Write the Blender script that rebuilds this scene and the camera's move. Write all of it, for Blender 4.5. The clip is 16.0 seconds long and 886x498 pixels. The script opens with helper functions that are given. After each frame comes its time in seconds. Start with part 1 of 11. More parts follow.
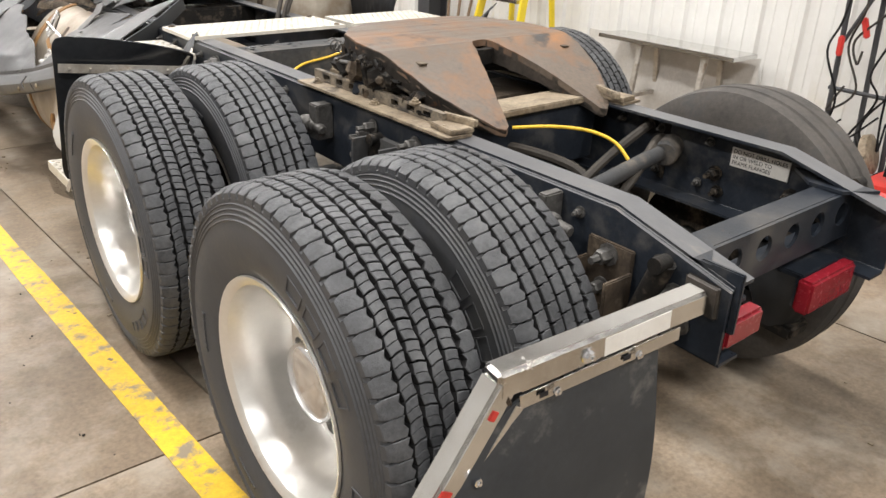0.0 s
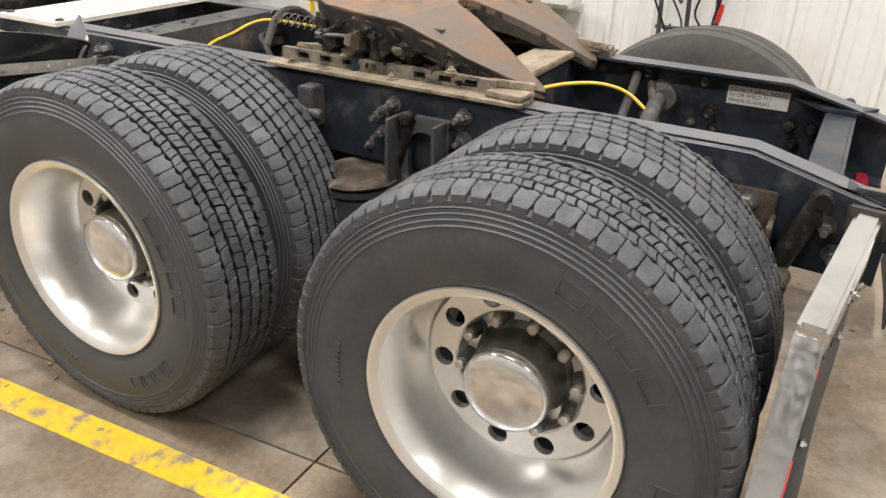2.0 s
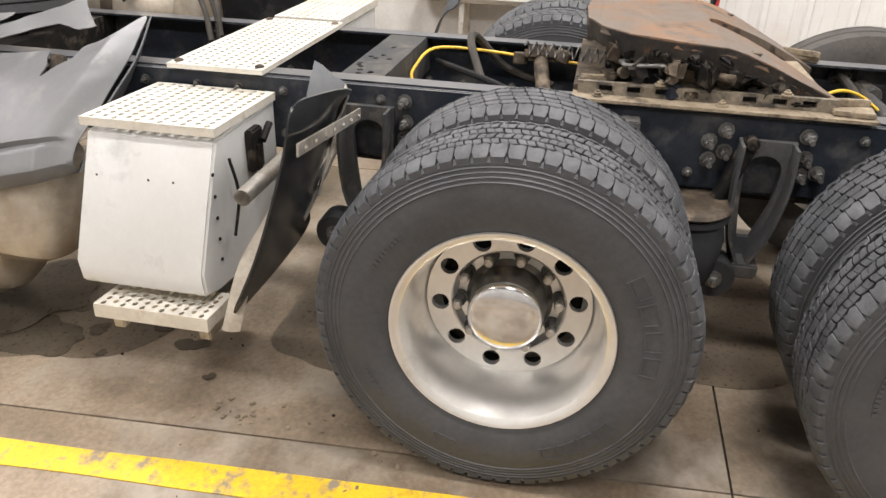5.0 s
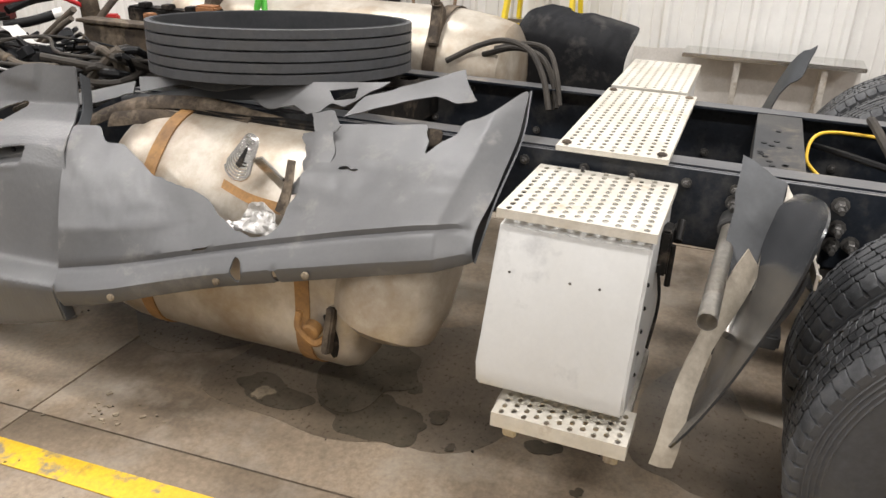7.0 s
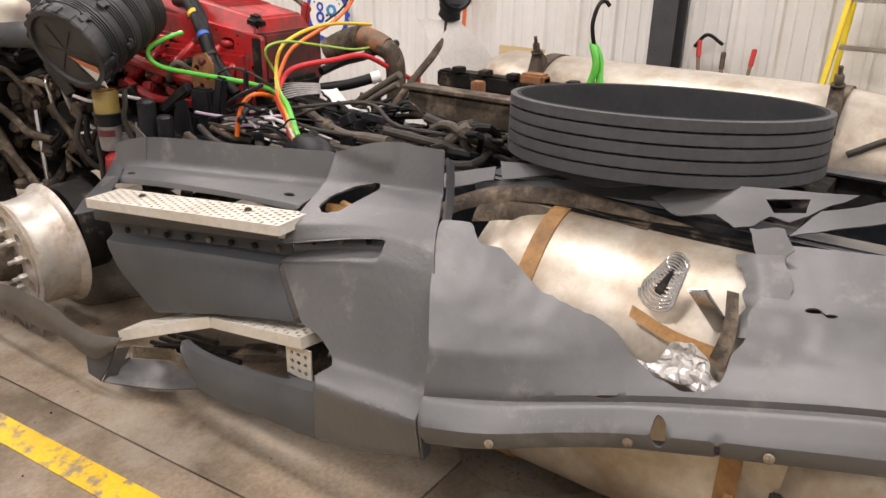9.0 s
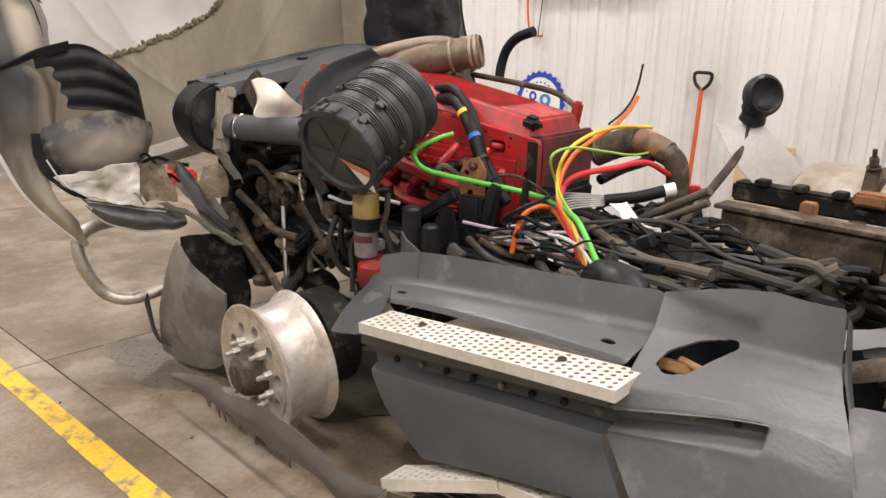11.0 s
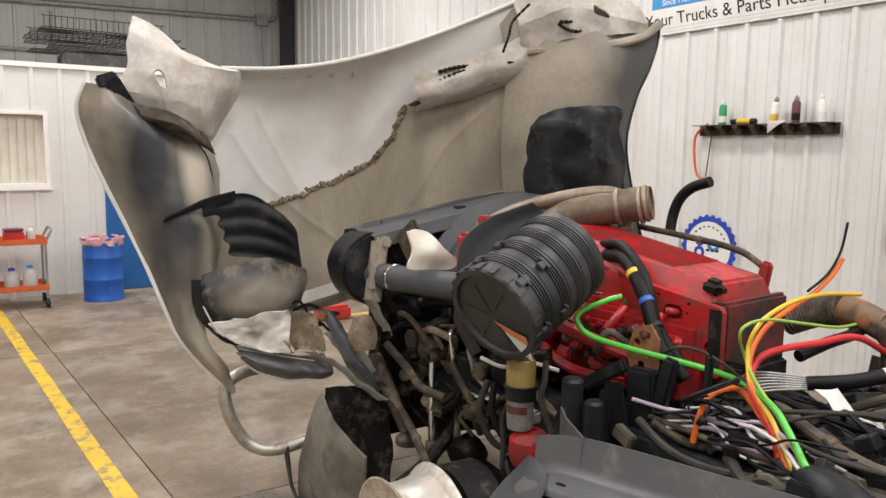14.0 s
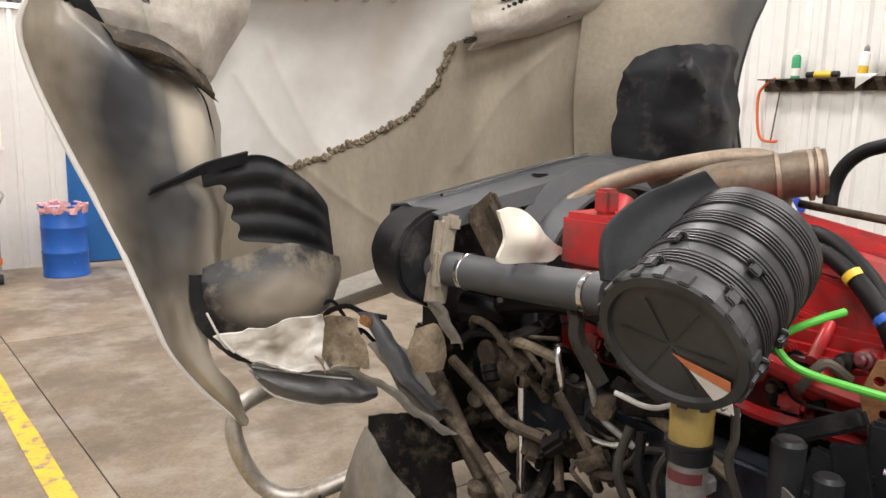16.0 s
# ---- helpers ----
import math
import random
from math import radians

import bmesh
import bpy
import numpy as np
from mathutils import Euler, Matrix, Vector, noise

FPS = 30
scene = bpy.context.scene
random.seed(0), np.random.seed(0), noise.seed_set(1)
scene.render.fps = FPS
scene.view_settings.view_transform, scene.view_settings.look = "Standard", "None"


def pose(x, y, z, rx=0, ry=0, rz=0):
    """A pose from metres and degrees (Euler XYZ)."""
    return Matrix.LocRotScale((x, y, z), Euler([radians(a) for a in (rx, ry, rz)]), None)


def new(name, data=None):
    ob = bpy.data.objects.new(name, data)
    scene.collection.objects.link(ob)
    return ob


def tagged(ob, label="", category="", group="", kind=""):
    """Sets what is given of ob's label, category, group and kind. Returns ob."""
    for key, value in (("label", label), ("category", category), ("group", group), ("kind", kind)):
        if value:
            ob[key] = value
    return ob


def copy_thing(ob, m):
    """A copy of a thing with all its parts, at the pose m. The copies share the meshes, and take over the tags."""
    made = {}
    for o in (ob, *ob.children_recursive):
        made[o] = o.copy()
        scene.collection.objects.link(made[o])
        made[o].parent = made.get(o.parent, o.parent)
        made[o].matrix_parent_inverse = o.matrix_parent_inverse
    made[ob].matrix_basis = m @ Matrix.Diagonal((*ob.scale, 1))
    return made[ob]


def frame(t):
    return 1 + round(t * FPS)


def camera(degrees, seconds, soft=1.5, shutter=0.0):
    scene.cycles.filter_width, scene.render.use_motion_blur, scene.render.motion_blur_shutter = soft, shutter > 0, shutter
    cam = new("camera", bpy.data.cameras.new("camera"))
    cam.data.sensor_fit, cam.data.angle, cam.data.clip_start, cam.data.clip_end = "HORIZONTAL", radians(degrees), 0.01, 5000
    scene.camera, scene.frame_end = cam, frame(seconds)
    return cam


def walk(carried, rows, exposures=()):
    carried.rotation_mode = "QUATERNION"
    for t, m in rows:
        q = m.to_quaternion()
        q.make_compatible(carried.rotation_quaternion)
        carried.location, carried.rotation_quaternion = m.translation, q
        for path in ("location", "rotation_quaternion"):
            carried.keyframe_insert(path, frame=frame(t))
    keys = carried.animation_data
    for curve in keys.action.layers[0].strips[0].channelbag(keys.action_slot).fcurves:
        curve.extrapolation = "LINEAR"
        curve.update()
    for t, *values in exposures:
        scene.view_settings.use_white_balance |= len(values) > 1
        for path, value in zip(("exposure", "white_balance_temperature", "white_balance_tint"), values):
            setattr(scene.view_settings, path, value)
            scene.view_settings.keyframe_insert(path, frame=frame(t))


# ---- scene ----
cam = camera(60.3, 16.0)
METRES, EYE, TILT, LEAN, TURN = 6.95, 1.62, 0.0, 0.0, -39.5
ROWS = [
    (0.0, 0.0, 0.0, 0.0, 0.85, -24.85, -1.85),
    (0.5, -0.0329, 0.014, -0.0045, -5.62, -24.8, -1.82),
    (1.0, -0.0705, 0.0297, -0.0076, -11.17, -25.13, -1.78),
    (1.5, -0.1097, 0.0357, -0.0072, -15.58, -25.99, -1.8),
    (2.0, -0.141, 0.0507, -0.0081, -21.66, -26.83, -1.73),
    (2.5, -0.1739, 0.0788, -0.005, -27.35, -27.15, -1.7),
    (3.0, -0.2109, 0.1006, -0.006, -32.28, -27.27, -1.65),
    (5.5, -0.3677, 0.2173, 0.0044, -38.91, -27.32, -1.62),
    (6.0, -0.383, 0.2483, 0.0062, -36.28, -26.83, -1.47),
    (6.5, -0.3967, 0.2751, 0.0085, -32.23, -26.3, -1.42),
    (7.0, -0.417, 0.2999, 0.0114, -28.32, -25.28, -1.25),
    (7.5, -0.4371, 0.3271, 0.0116, -25.44, -23.82, -1.24),
    (8.0, -0.4528, 0.365, 0.0093, -22.92, -23.0, -1.23),
    (8.5, -0.4657, 0.4, 0.0112, -19.86, -22.46, -1.27),
    (9.0, -0.4879, 0.4258, 0.0103, -15.96, -22.14, -1.23),
    (9.5, -0.5128, 0.4476, 0.0128, -12.55, -21.25, -1.25),
    (10.0, -0.5275, 0.4734, 0.012, -9.52, -20.07, -1.23),
    (12.5, -0.5669, 0.5479, 0.0227, 1.22, -11.12, -0.79),
    (13.0, -0.5627, 0.5534, 0.0245, 2.98, -9.45, -0.74),
    (13.5, -0.5592, 0.5552, 0.0255, 5.15, -8.13, -0.74),
    (14.0, -0.5565, 0.5585, 0.0246, 6.8, -7.19, -0.78),
    (14.5, -0.5611, 0.5717, 0.0228, 7.84, -6.74, -0.8),
    (15.0, -0.5874, 0.6024, 0.0205, 7.81, -6.94, -1.02),
    (15.5, -0.6189, 0.6354, 0.019, 7.32, -8.1, -1.29),
    (16.0, -0.6332, 0.6899, 0.0162, 4.54, -9.9, -1.29),
]
walk(cam, [(t, pose(-1.85, 0, EYE, TILT, LEAN, TURN) @ pose(METRES * x, METRES * y, METRES * z, 90 + pitch, roll, yaw)) for t, x, y, z, yaw, pitch, roll in ROWS], exposures=[(0.0, 0.36, 6500, 10), (2.0, 0.40, 6500, 10), (2.5, 0.52, 6500, 10), (3.0, 0.80, 6500, 10), (4.0, 0.60, 6500, 11), (5.5, 0.32, 6550, 12), (7.5, 0.0, 6500, 11), (8.0, -0.08, 6550, 11), (8.5, -0.05, 6700, 14), (10.0, 0.02, 6850, 18), (12.5, -0.08, 6550, 12), (14.5, -0.24, 6550, 12), (15.2, -0.14, 6650, 13), (16.0, 0.12, 6600, 12)])

# ---- world and lamps ----
world = bpy.data.worlds.new("world")
scene.world = world
world.use_nodes = True
world.node_tree.nodes["Background"].inputs[0].default_value = (0.75, 0.85, 1.0, 1)
world.node_tree.nodes["Background"].inputs[1].default_value = 0.0
LAMP_WATTS = 118.0
LAMP_SPOTS = [(x, y) for x in (-4.6, -1.6, 1.4) for y in (-2.0, 2.2, 6.4, 10.6, 14.8)]
for lx, ly in LAMP_SPOTS:
    lamp = new("high_bay_lamp", bpy.data.lights.new("high_bay_lamp", "AREA"))
    lamp.data.shape, lamp.data.size, lamp.data.size_y = "RECTANGLE", 0.5, 1.3
    lamp.data.energy = LAMP_WATTS
    lamp.data.color = (1.0, 0.975, 0.955)
    lamp.matrix_world = pose(lx, ly, 5.05)
scene.view_settings.exposure = 0.0


# ---- materials ----
def mat(name, c1, c2=None, rough=0.5, metal=0.0, scale=5.0, fine=60.0, bump=0.15, patch=None, patch_at=0.6, patch_soft=0.06,
        patch_scale=3.0, patch_rough=None, patch_metal=None, rough_var=0.12, spec=0.5, speck=0.25, per_piece=0.0, stretch=(1, 1, 1), bump_m=0.004,
        patch2=None, patch2_at=0.62, patch2_scale=9.0, patch2_soft=0.05, patch_detail=8):
    """A surface in two colours that blend at a large and a fine scale, with optional patches of wear."""
    m = bpy.data.materials.new(name)
    m.use_nodes = True
    nt = m.node_tree
    N, L = nt.nodes, nt.links
    bsdf = N["Principled BSDF"]
    c2 = c2 or tuple(v * 0.8 for v in c1)
    co = N.new("ShaderNodeTexCoord")
    info = N.new("ShaderNodeObjectInfo")
    off = N.new("ShaderNodeVectorMath")
    off.operation = "MULTIPLY_ADD"
    L.new(info.outputs["Random"], off.inputs[0])
    off.inputs[1].default_value = (17.0, 31.0, 23.0) if per_piece else (0, 0, 0)
    mp = N.new("ShaderNodeMapping")
    mp.inputs["Scale"].default_value = stretch
    L.new(co.outputs["Object"], mp.inputs["Vector"])
    L.new(mp.outputs[0], off.inputs[2])

    def noisy(s, detail, rgh=0.6):
        n = N.new("ShaderNodeTexNoise")
        n.inputs["Scale"].default_value, n.inputs["Detail"].default_value, n.inputs["Roughness"].default_value = s, detail, rgh
        L.new(off.outputs[0], n.inputs["Vector"])
        return n.outputs["Fac"]

    def ramp(src, a, b):
        r = N.new("ShaderNodeMapRange")
        r.inputs["From Min"].default_value, r.inputs["From Max"].default_value = a, b
        L.new(src, r.inputs["Value"])
        return r.outputs[0]

    def mix(f, a, b, kind="MIX"):
        x = N.new("ShaderNodeMix")
        x.data_type, x.blend_type = "RGBA", kind
        for sock, v in ((x.inputs[0], f), (x.inputs[6], a), (x.inputs[7], b)):
            if hasattr(v, "links"):
                L.new(v, sock)
            else:
                sock.default_value = v if isinstance(v, float) else (*v, 1)
        return x.outputs[2]

    big, small = noisy(scale, 4), noisy(fine, 5, 0.7)
    col = mix(ramp(big, 0.35, 0.65), c1, c2)
    grain = mix(ramp(small, 0.3, 0.7), (1 - speck,) * 3, (1 + speck * 0.6,) * 3)
    col = mix(1.0, col, grain, "MULTIPLY")
    rgh = ramp(big, 0.2, 0.8)
    mr = N.new("ShaderNodeMapRange")
    mr.inputs["To Min"].default_value, mr.inputs["To Max"].default_value = max(0.03, rough - rough_var), min(1, rough + rough_var)
    L.new(small, mr.inputs["Value"])
    rough_out, metal_out = mr.outputs[0], metal
    for pc, pat, psc, pso in ((patch, patch_at, patch_scale, patch_soft), (patch2, patch2_at, patch2_scale, patch2_soft)):
        if pc:
            f = ramp(noisy(psc, patch_detail, 0.68 if patch_detail > 4 else 0.45), pat - pso, pat + pso)
            cl = N.new("ShaderNodeClamp")
            L.new(f, cl.inputs[0])
            col = mix(cl.outputs[0], col, pc)
            if pc is patch and patch_rough is not None:
                x = N.new("ShaderNodeMix")
                L.new(cl.outputs[0], x.inputs[0])
                L.new(rough_out, x.inputs[2])
                x.inputs[3].default_value = patch_rough
                rough_out = x.outputs[0]
            if pc is patch and patch_metal is not None:
                x = N.new("ShaderNodeMix")
                L.new(cl.outputs[0], x.inputs[0])
                x.inputs[2].default_value, x.inputs[3].default_value = metal, patch_metal
                metal_out = x.outputs[0]
    if per_piece:
        hv = N.new("ShaderNodeHueSaturation")
        pr = N.new("ShaderNodeMapRange")
        pr.inputs["To Min"].default_value, pr.inputs["To Max"].default_value = 1 - per_piece, 1 + per_piece
        L.new(info.outputs["Random"], pr.inputs["Value"])
        L.new(pr.outputs[0], hv.inputs["Value"])
        L.new(col, hv.inputs["Color"])
        col = hv.outputs[0]
    L.new(col, bsdf.inputs["Base Color"])
    L.new(rough_out, bsdf.inputs["Roughness"])
    if isinstance(metal_out, float) or isinstance(metal_out, int):
        bsdf.inputs["Metallic"].default_value = metal_out
    else:
        L.new(metal_out, bsdf.inputs["Metallic"])
    bsdf.inputs["Specular IOR Level"].default_value = spec
    if bump:
        b = N.new("ShaderNodeBump")
        b.inputs["Strength"].default_value, b.inputs["Distance"].default_value = bump, bump_m
        L.new(small, b.inputs["Height"])
        L.new(b.outputs[0], bsdf.inputs["Normal"])
    return m



def stained(m, centre, radii, colour, soft=0.5, wild=0.7, scale=5.0, rough=None, strength=1.0):
    """Adds one cloudy patch of colour of a given place and extent to a surface."""
    nt = m.node_tree
    N, L = nt.nodes, nt.links
    bsdf = N["Principled BSDF"]
    was = bsdf.inputs["Base Color"].links[0].from_socket
    co = N.new("ShaderNodeTexCoord")
    mp = N.new("ShaderNodeMapping")
    mp.vector_type = "TEXTURE"
    mp.inputs["Location"].default_value, mp.inputs["Scale"].default_value = centre, radii
    L.new(co.outputs["Object"], mp.inputs["Vector"])
    ln = N.new("ShaderNodeVectorMath")
    ln.operation = "LENGTH"
    L.new(mp.outputs[0], ln.inputs[0])
    n = N.new("ShaderNodeTexNoise")
    n.inputs["Scale"].default_value, n.inputs["Detail"].default_value = scale, 4
    L.new(co.outputs["Object"], n.inputs["Vector"])
    add = N.new("ShaderNodeMath")
    add.operation = "MULTIPLY_ADD"
    L.new(n.outputs["Fac"], add.inputs[0])
    add.inputs[1].default_value = wild
    L.new(ln.outputs["Value"], add.inputs[2])
    mr = N.new("ShaderNodeMapRange")
    mr.inputs["From Min"].default_value, mr.inputs["From Max"].default_value = 1 + wild * 0.5 + soft, 1 + wild * 0.5 - soft
    mr.inputs["To Max"].default_value = strength
    L.new(add.outputs[0], mr.inputs["Value"])
    x = N.new("ShaderNodeMix")
    x.data_type = "RGBA"
    L.new(mr.outputs[0], x.inputs[0])
    L.new(was, x.inputs[6])
    x.inputs[7].default_value = (*colour, 1)
    L.new(x.outputs[2], bsdf.inputs["Base Color"])
    return m


M = {}
M["concrete"] = mat("concrete", (0.29, 0.228, 0.164), (0.195, 0.148, 0.102), rough=0.42, scale=0.9, fine=55, bump=0.16, speck=0.30,
                    patch=(0.085, 0.067, 0.048), patch_at=0.58, patch_soft=0.14, patch_scale=1.3, patch2=(0.36, 0.32, 0.265), patch2_at=0.62, patch2_scale=2.5, patch2_soft=0.15, per_piece=0.05)
M["joint"] = mat("joint", (0.10, 0.08, 0.058), rough=0.9)
M["yellow_line"] = mat("yellow_line", (0.72, 0.46, 0.015), (0.60, 0.38, 0.02), rough=0.5, scale=4, fine=50, speck=0.2,
                       patch=(0.22, 0.18, 0.125), patch_at=0.57, patch_soft=0.05, patch_scale=10, patch2=(0.05, 0.042, 0.03), patch2_at=0.66, patch2_scale=2.2, patch2_soft=0.06)
M["wall"] = mat("wall", (0.70, 0.695, 0.67), (0.64, 0.63, 0.60), rough=0.38, scale=0.7, fine=14, bump=0.04, speck=0.04, per_piece=0.03,
                patch=(0.60, 0.56, 0.49), patch_at=0.68, patch_soft=0.12, patch_scale=1.4)
M["wall_grey"] = mat("wall_grey", (0.46, 0.45, 0.43), (0.40, 0.39, 0.37), rough=0.45, scale=0.7, fine=14, bump=0.04, speck=0.05, per_piece=0.03)
M["steel_dark"] = mat("steel_dark", (0.05, 0.052, 0.055), (0.035, 0.036, 0.04), rough=0.55, speck=0.2)
M["liner_dusty"] = mat("liner_dusty", (0.016, 0.016, 0.017), (0.03, 0.029, 0.028), rough=0.45, scale=5, fine=60, speck=0.3, bump=0.12, patch=(0.24, 0.205, 0.155), patch_at=0.55, patch_soft=0.08, patch_scale=4.5, patch_rough=0.8)
M["cleaner_black"] = mat("cleaner_black", (0.020, 0.021, 0.0225), (0.034, 0.0355, 0.037), rough=0.45, scale=5, fine=60, speck=0.2, bump=0.1, patch=(0.06, 0.06, 0.06), patch_at=0.62, patch_soft=0.14, patch_scale=5, patch_rough=0.7)
M["liner_dusty"] = stained(M["liner_dusty"], (-1.12, 9.0, 1.09), (0.20, 0.4, 0.085), (0.24, 0.205, 0.16), 0.45, 0.9, 9.0, strength=0.9)
M["pink_bag"] = mat("pink_bag", (0.58, 0.22, 0.24), (0.62, 0.40, 0.40), rough=0.35, scale=14, fine=60, speck=0.2, bump=0.3)
M["ceiling"] = mat("ceiling", (0.26, 0.255, 0.25), (0.22, 0.215, 0.21), rough=0.8, speck=0.03)
M["white_paint"] = mat("white_paint", (0.80, 0.79, 0.75), (0.74, 0.72, 0.68), rough=0.4, scale=3, fine=30, bump=0.03, speck=0.04)
M["blue_paint"] = mat("blue_paint", (0.012, 0.12, 0.36), (0.01, 0.10, 0.31), rough=0.4, speck=0.1)
M["blue_drum"] = mat("blue_drum", (0.01, 0.11, 0.48), (0.01, 0.09, 0.38), rough=0.4, speck=0.12, patch=(0.45, 0.5, 0.6), patch_at=0.68, patch_scale=8, patch_soft=0.02)

# rubber
M["rubber"] = mat("rubber", (0.043, 0.045, 0.049), (0.060, 0.062, 0.066), rough=0.52, scale=4, fine=55, speck=0.25, bump=0.18,
                  patch=(0.062, 0.060, 0.056), patch_at=0.64, patch_soft=0.16, patch_scale=7, per_piece=0.06)
M["rubber_tread"] = mat("rubber_tread", (0.036, 0.0378, 0.041), (0.066, 0.069, 0.074), rough=0.52, scale=14, fine=120, speck=0.4, bump=0.45,
                        patch=(0.11, 0.112, 0.115), patch_at=0.62, patch_soft=0.14, patch_scale=9, per_piece=0.06)
# Near-black for groove floors and block sides: recess shade put into the colour
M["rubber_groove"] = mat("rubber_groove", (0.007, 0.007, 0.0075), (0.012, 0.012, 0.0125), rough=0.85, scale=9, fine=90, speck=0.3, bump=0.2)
M["rubber_dusty"] = mat("rubber_dusty", (0.04, 0.037, 0.034), (0.085, 0.075, 0.065), rough=0.85, scale=5, fine=60, speck=0.3, bump=0.3, patch=(0.05, 0.05, 0.05), patch_at=0.6, patch_scale=5)
M["rubber_plain"] = mat("rubber_plain", (0.022, 0.0235, 0.0255), (0.034, 0.035, 0.037), rough=0.7, scale=3, fine=50, speck=0.2, bump=0.2)

# metals
M["alu_polished"] = mat("alu_polished", (0.86, 0.85, 0.82), (0.80, 0.785, 0.75), rough=0.29, metal=0.82, scale=6, fine=45, speck=0.04, bump=0.006, rough_var=0.03,
                        patch=(0.46, 0.41, 0.33), patch_at=0.74, patch_soft=0.14, patch_scale=5, patch_rough=0.5)
M["hub_steel"] = mat("hub_steel", (0.17, 0.165, 0.15), (0.10, 0.095, 0.085), rough=0.42, metal=0.6, scale=9, fine=60, speck=0.25, bump=0.1, patch=(0.30, 0.25, 0.17), patch_at=0.66, patch_scale=8)
M["chrome"] = mat("chrome", (0.84, 0.85, 0.87), (0.76, 0.77, 0.79), rough=0.13, metal=1.0, scale=12, fine=80, speck=0.08, bump=0.02, rough_var=0.07)
M["stainless"] = mat("stainless", (0.70, 0.70, 0.69), (0.60, 0.59, 0.57), rough=0.2, metal=1.0, scale=8, fine=60, speck=0.08, bump=0.02, patch=(0.36, 0.32, 0.27), patch_at=0.7, patch_scale=8, patch_rough=0.5)
M["alu_dirty"] = mat("alu_dirty", (0.60, 0.575, 0.53), (0.42, 0.385, 0.33), rough=0.45, metal=0.8, scale=7, fine=40, speck=0.2, bump=0.15,
                     patch=(0.20, 0.15, 0.10), patch_at=0.62, patch_soft=0.1, patch_scale=9, patch_rough=0.8, patch_metal=0.1)
M["alu_tread"] = mat("alu_tread", (0.68, 0.65, 0.58), (0.58, 0.54, 0.46), rough=0.45, metal=0.25, scale=5, fine=30, speck=0.12, bump=0.08,
                     patch=(0.34, 0.24, 0.14), patch_at=0.68, patch_soft=0.08, patch_scale=6, patch_rough=0.75, patch_metal=0.0)
M["rust_skirt"] = mat("rust_skirt", (0.10, 0.082, 0.066), (0.05, 0.042, 0.036), rough=0.6, scale=7, fine=60, speck=0.35, bump=0.5,
                      patch=(0.02, 0.018, 0.016), patch_at=0.52, patch_soft=0.1, patch_scale=6, patch2=(0.26, 0.11, 0.04), patch2_at=0.66, patch2_scale=7)
M["frame_black"] = mat("frame_black", (0.015, 0.019, 0.026), (0.025, 0.029, 0.036), rough=0.32, spec=0.65, scale=5, fine=60, speck=0.25, bump=0.12,
                       patch=(0.09, 0.085, 0.078), patch_at=0.64, patch_soft=0.12, patch_scale=5, patch_rough=0.8, patch2=(0.11, 0.06, 0.03), patch2_at=0.72, patch2_scale=11)
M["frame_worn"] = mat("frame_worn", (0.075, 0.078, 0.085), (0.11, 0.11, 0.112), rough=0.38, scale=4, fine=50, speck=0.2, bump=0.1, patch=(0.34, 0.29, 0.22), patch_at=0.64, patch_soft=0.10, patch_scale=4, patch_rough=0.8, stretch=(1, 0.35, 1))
M["frame_dusty"] = mat("frame_dusty", (0.04, 0.042, 0.045), (0.07, 0.068, 0.065), rough=0.6, scale=4, fine=50, speck=0.25, bump=0.15,
                       patch=(0.16, 0.135, 0.105), patch_at=0.63, patch_soft=0.1, patch_scale=6)
M["iron_dark"] = mat("iron_dark", (0.006, 0.0058, 0.0055), (0.015, 0.013, 0.011), rough=0.6, scale=9, fine=70, speck=0.35, bump=0.35,
                     patch=(0.12, 0.095, 0.07), patch_at=0.63, patch_soft=0.1, patch_scale=12)
M["iron_brown"] = mat("iron_brown", (0.085, 0.064, 0.045), (0.04, 0.032, 0.025), rough=0.7, scale=9, fine=70, speck=0.35, bump=0.4,
                      patch=(0.20, 0.16, 0.115), patch_at=0.6, patch_soft=0.1, patch_scale=10)
M["rust_plate"] = mat("rust_plate", (0.115, 0.088, 0.066), (0.075, 0.062, 0.052), rough=0.5, scale=4, fine=60, speck=0.3, bump=0.3,
                      patch=(0.27, 0.125, 0.045), patch_at=0.60, patch_soft=0.16, patch_scale=4.0, patch_rough=0.8, patch2=(0.03, 0.028, 0.026), patch2_at=0.6, patch2_scale=5)
M["rust"] = mat("rust", (0.30, 0.13, 0.045), (0.17, 0.08, 0.04), rough=0.85, scale=12, fine=80, speck=0.35, bump=0.4)
M["grease_tan"] = mat("grease_tan", (0.30, 0.245, 0.17), (0.17, 0.13, 0.085), rough=0.7, scale=12, fine=60, speck=0.35, bump=0.4, patch=(0.06, 0.045, 0.03), patch_at=0.6, patch_scale=14)
M["slide_dirt"] = mat("slide_dirt", (0.20, 0.165, 0.12), (0.11, 0.09, 0.065), rough=0.75, scale=14, fine=70, speck=0.4, bump=0.5, patch=(0.035, 0.03, 0.025), patch_at=0.55, patch_scale=13)
M["bolt"] = mat("bolt", (0.17, 0.165, 0.155), (0.09, 0.085, 0.08), rough=0.5, metal=0.6, scale=40, fine=150, speck=0.3)
M["rust_pipe"] = mat("rust_pipe", (0.22, 0.13, 0.075), (0.13, 0.085, 0.055), rough=0.6, metal=0.3, scale=9, fine=60, speck=0.25, bump=0.2, patch=(0.40, 0.15, 0.05), patch_at=0.58, patch_scale=7)
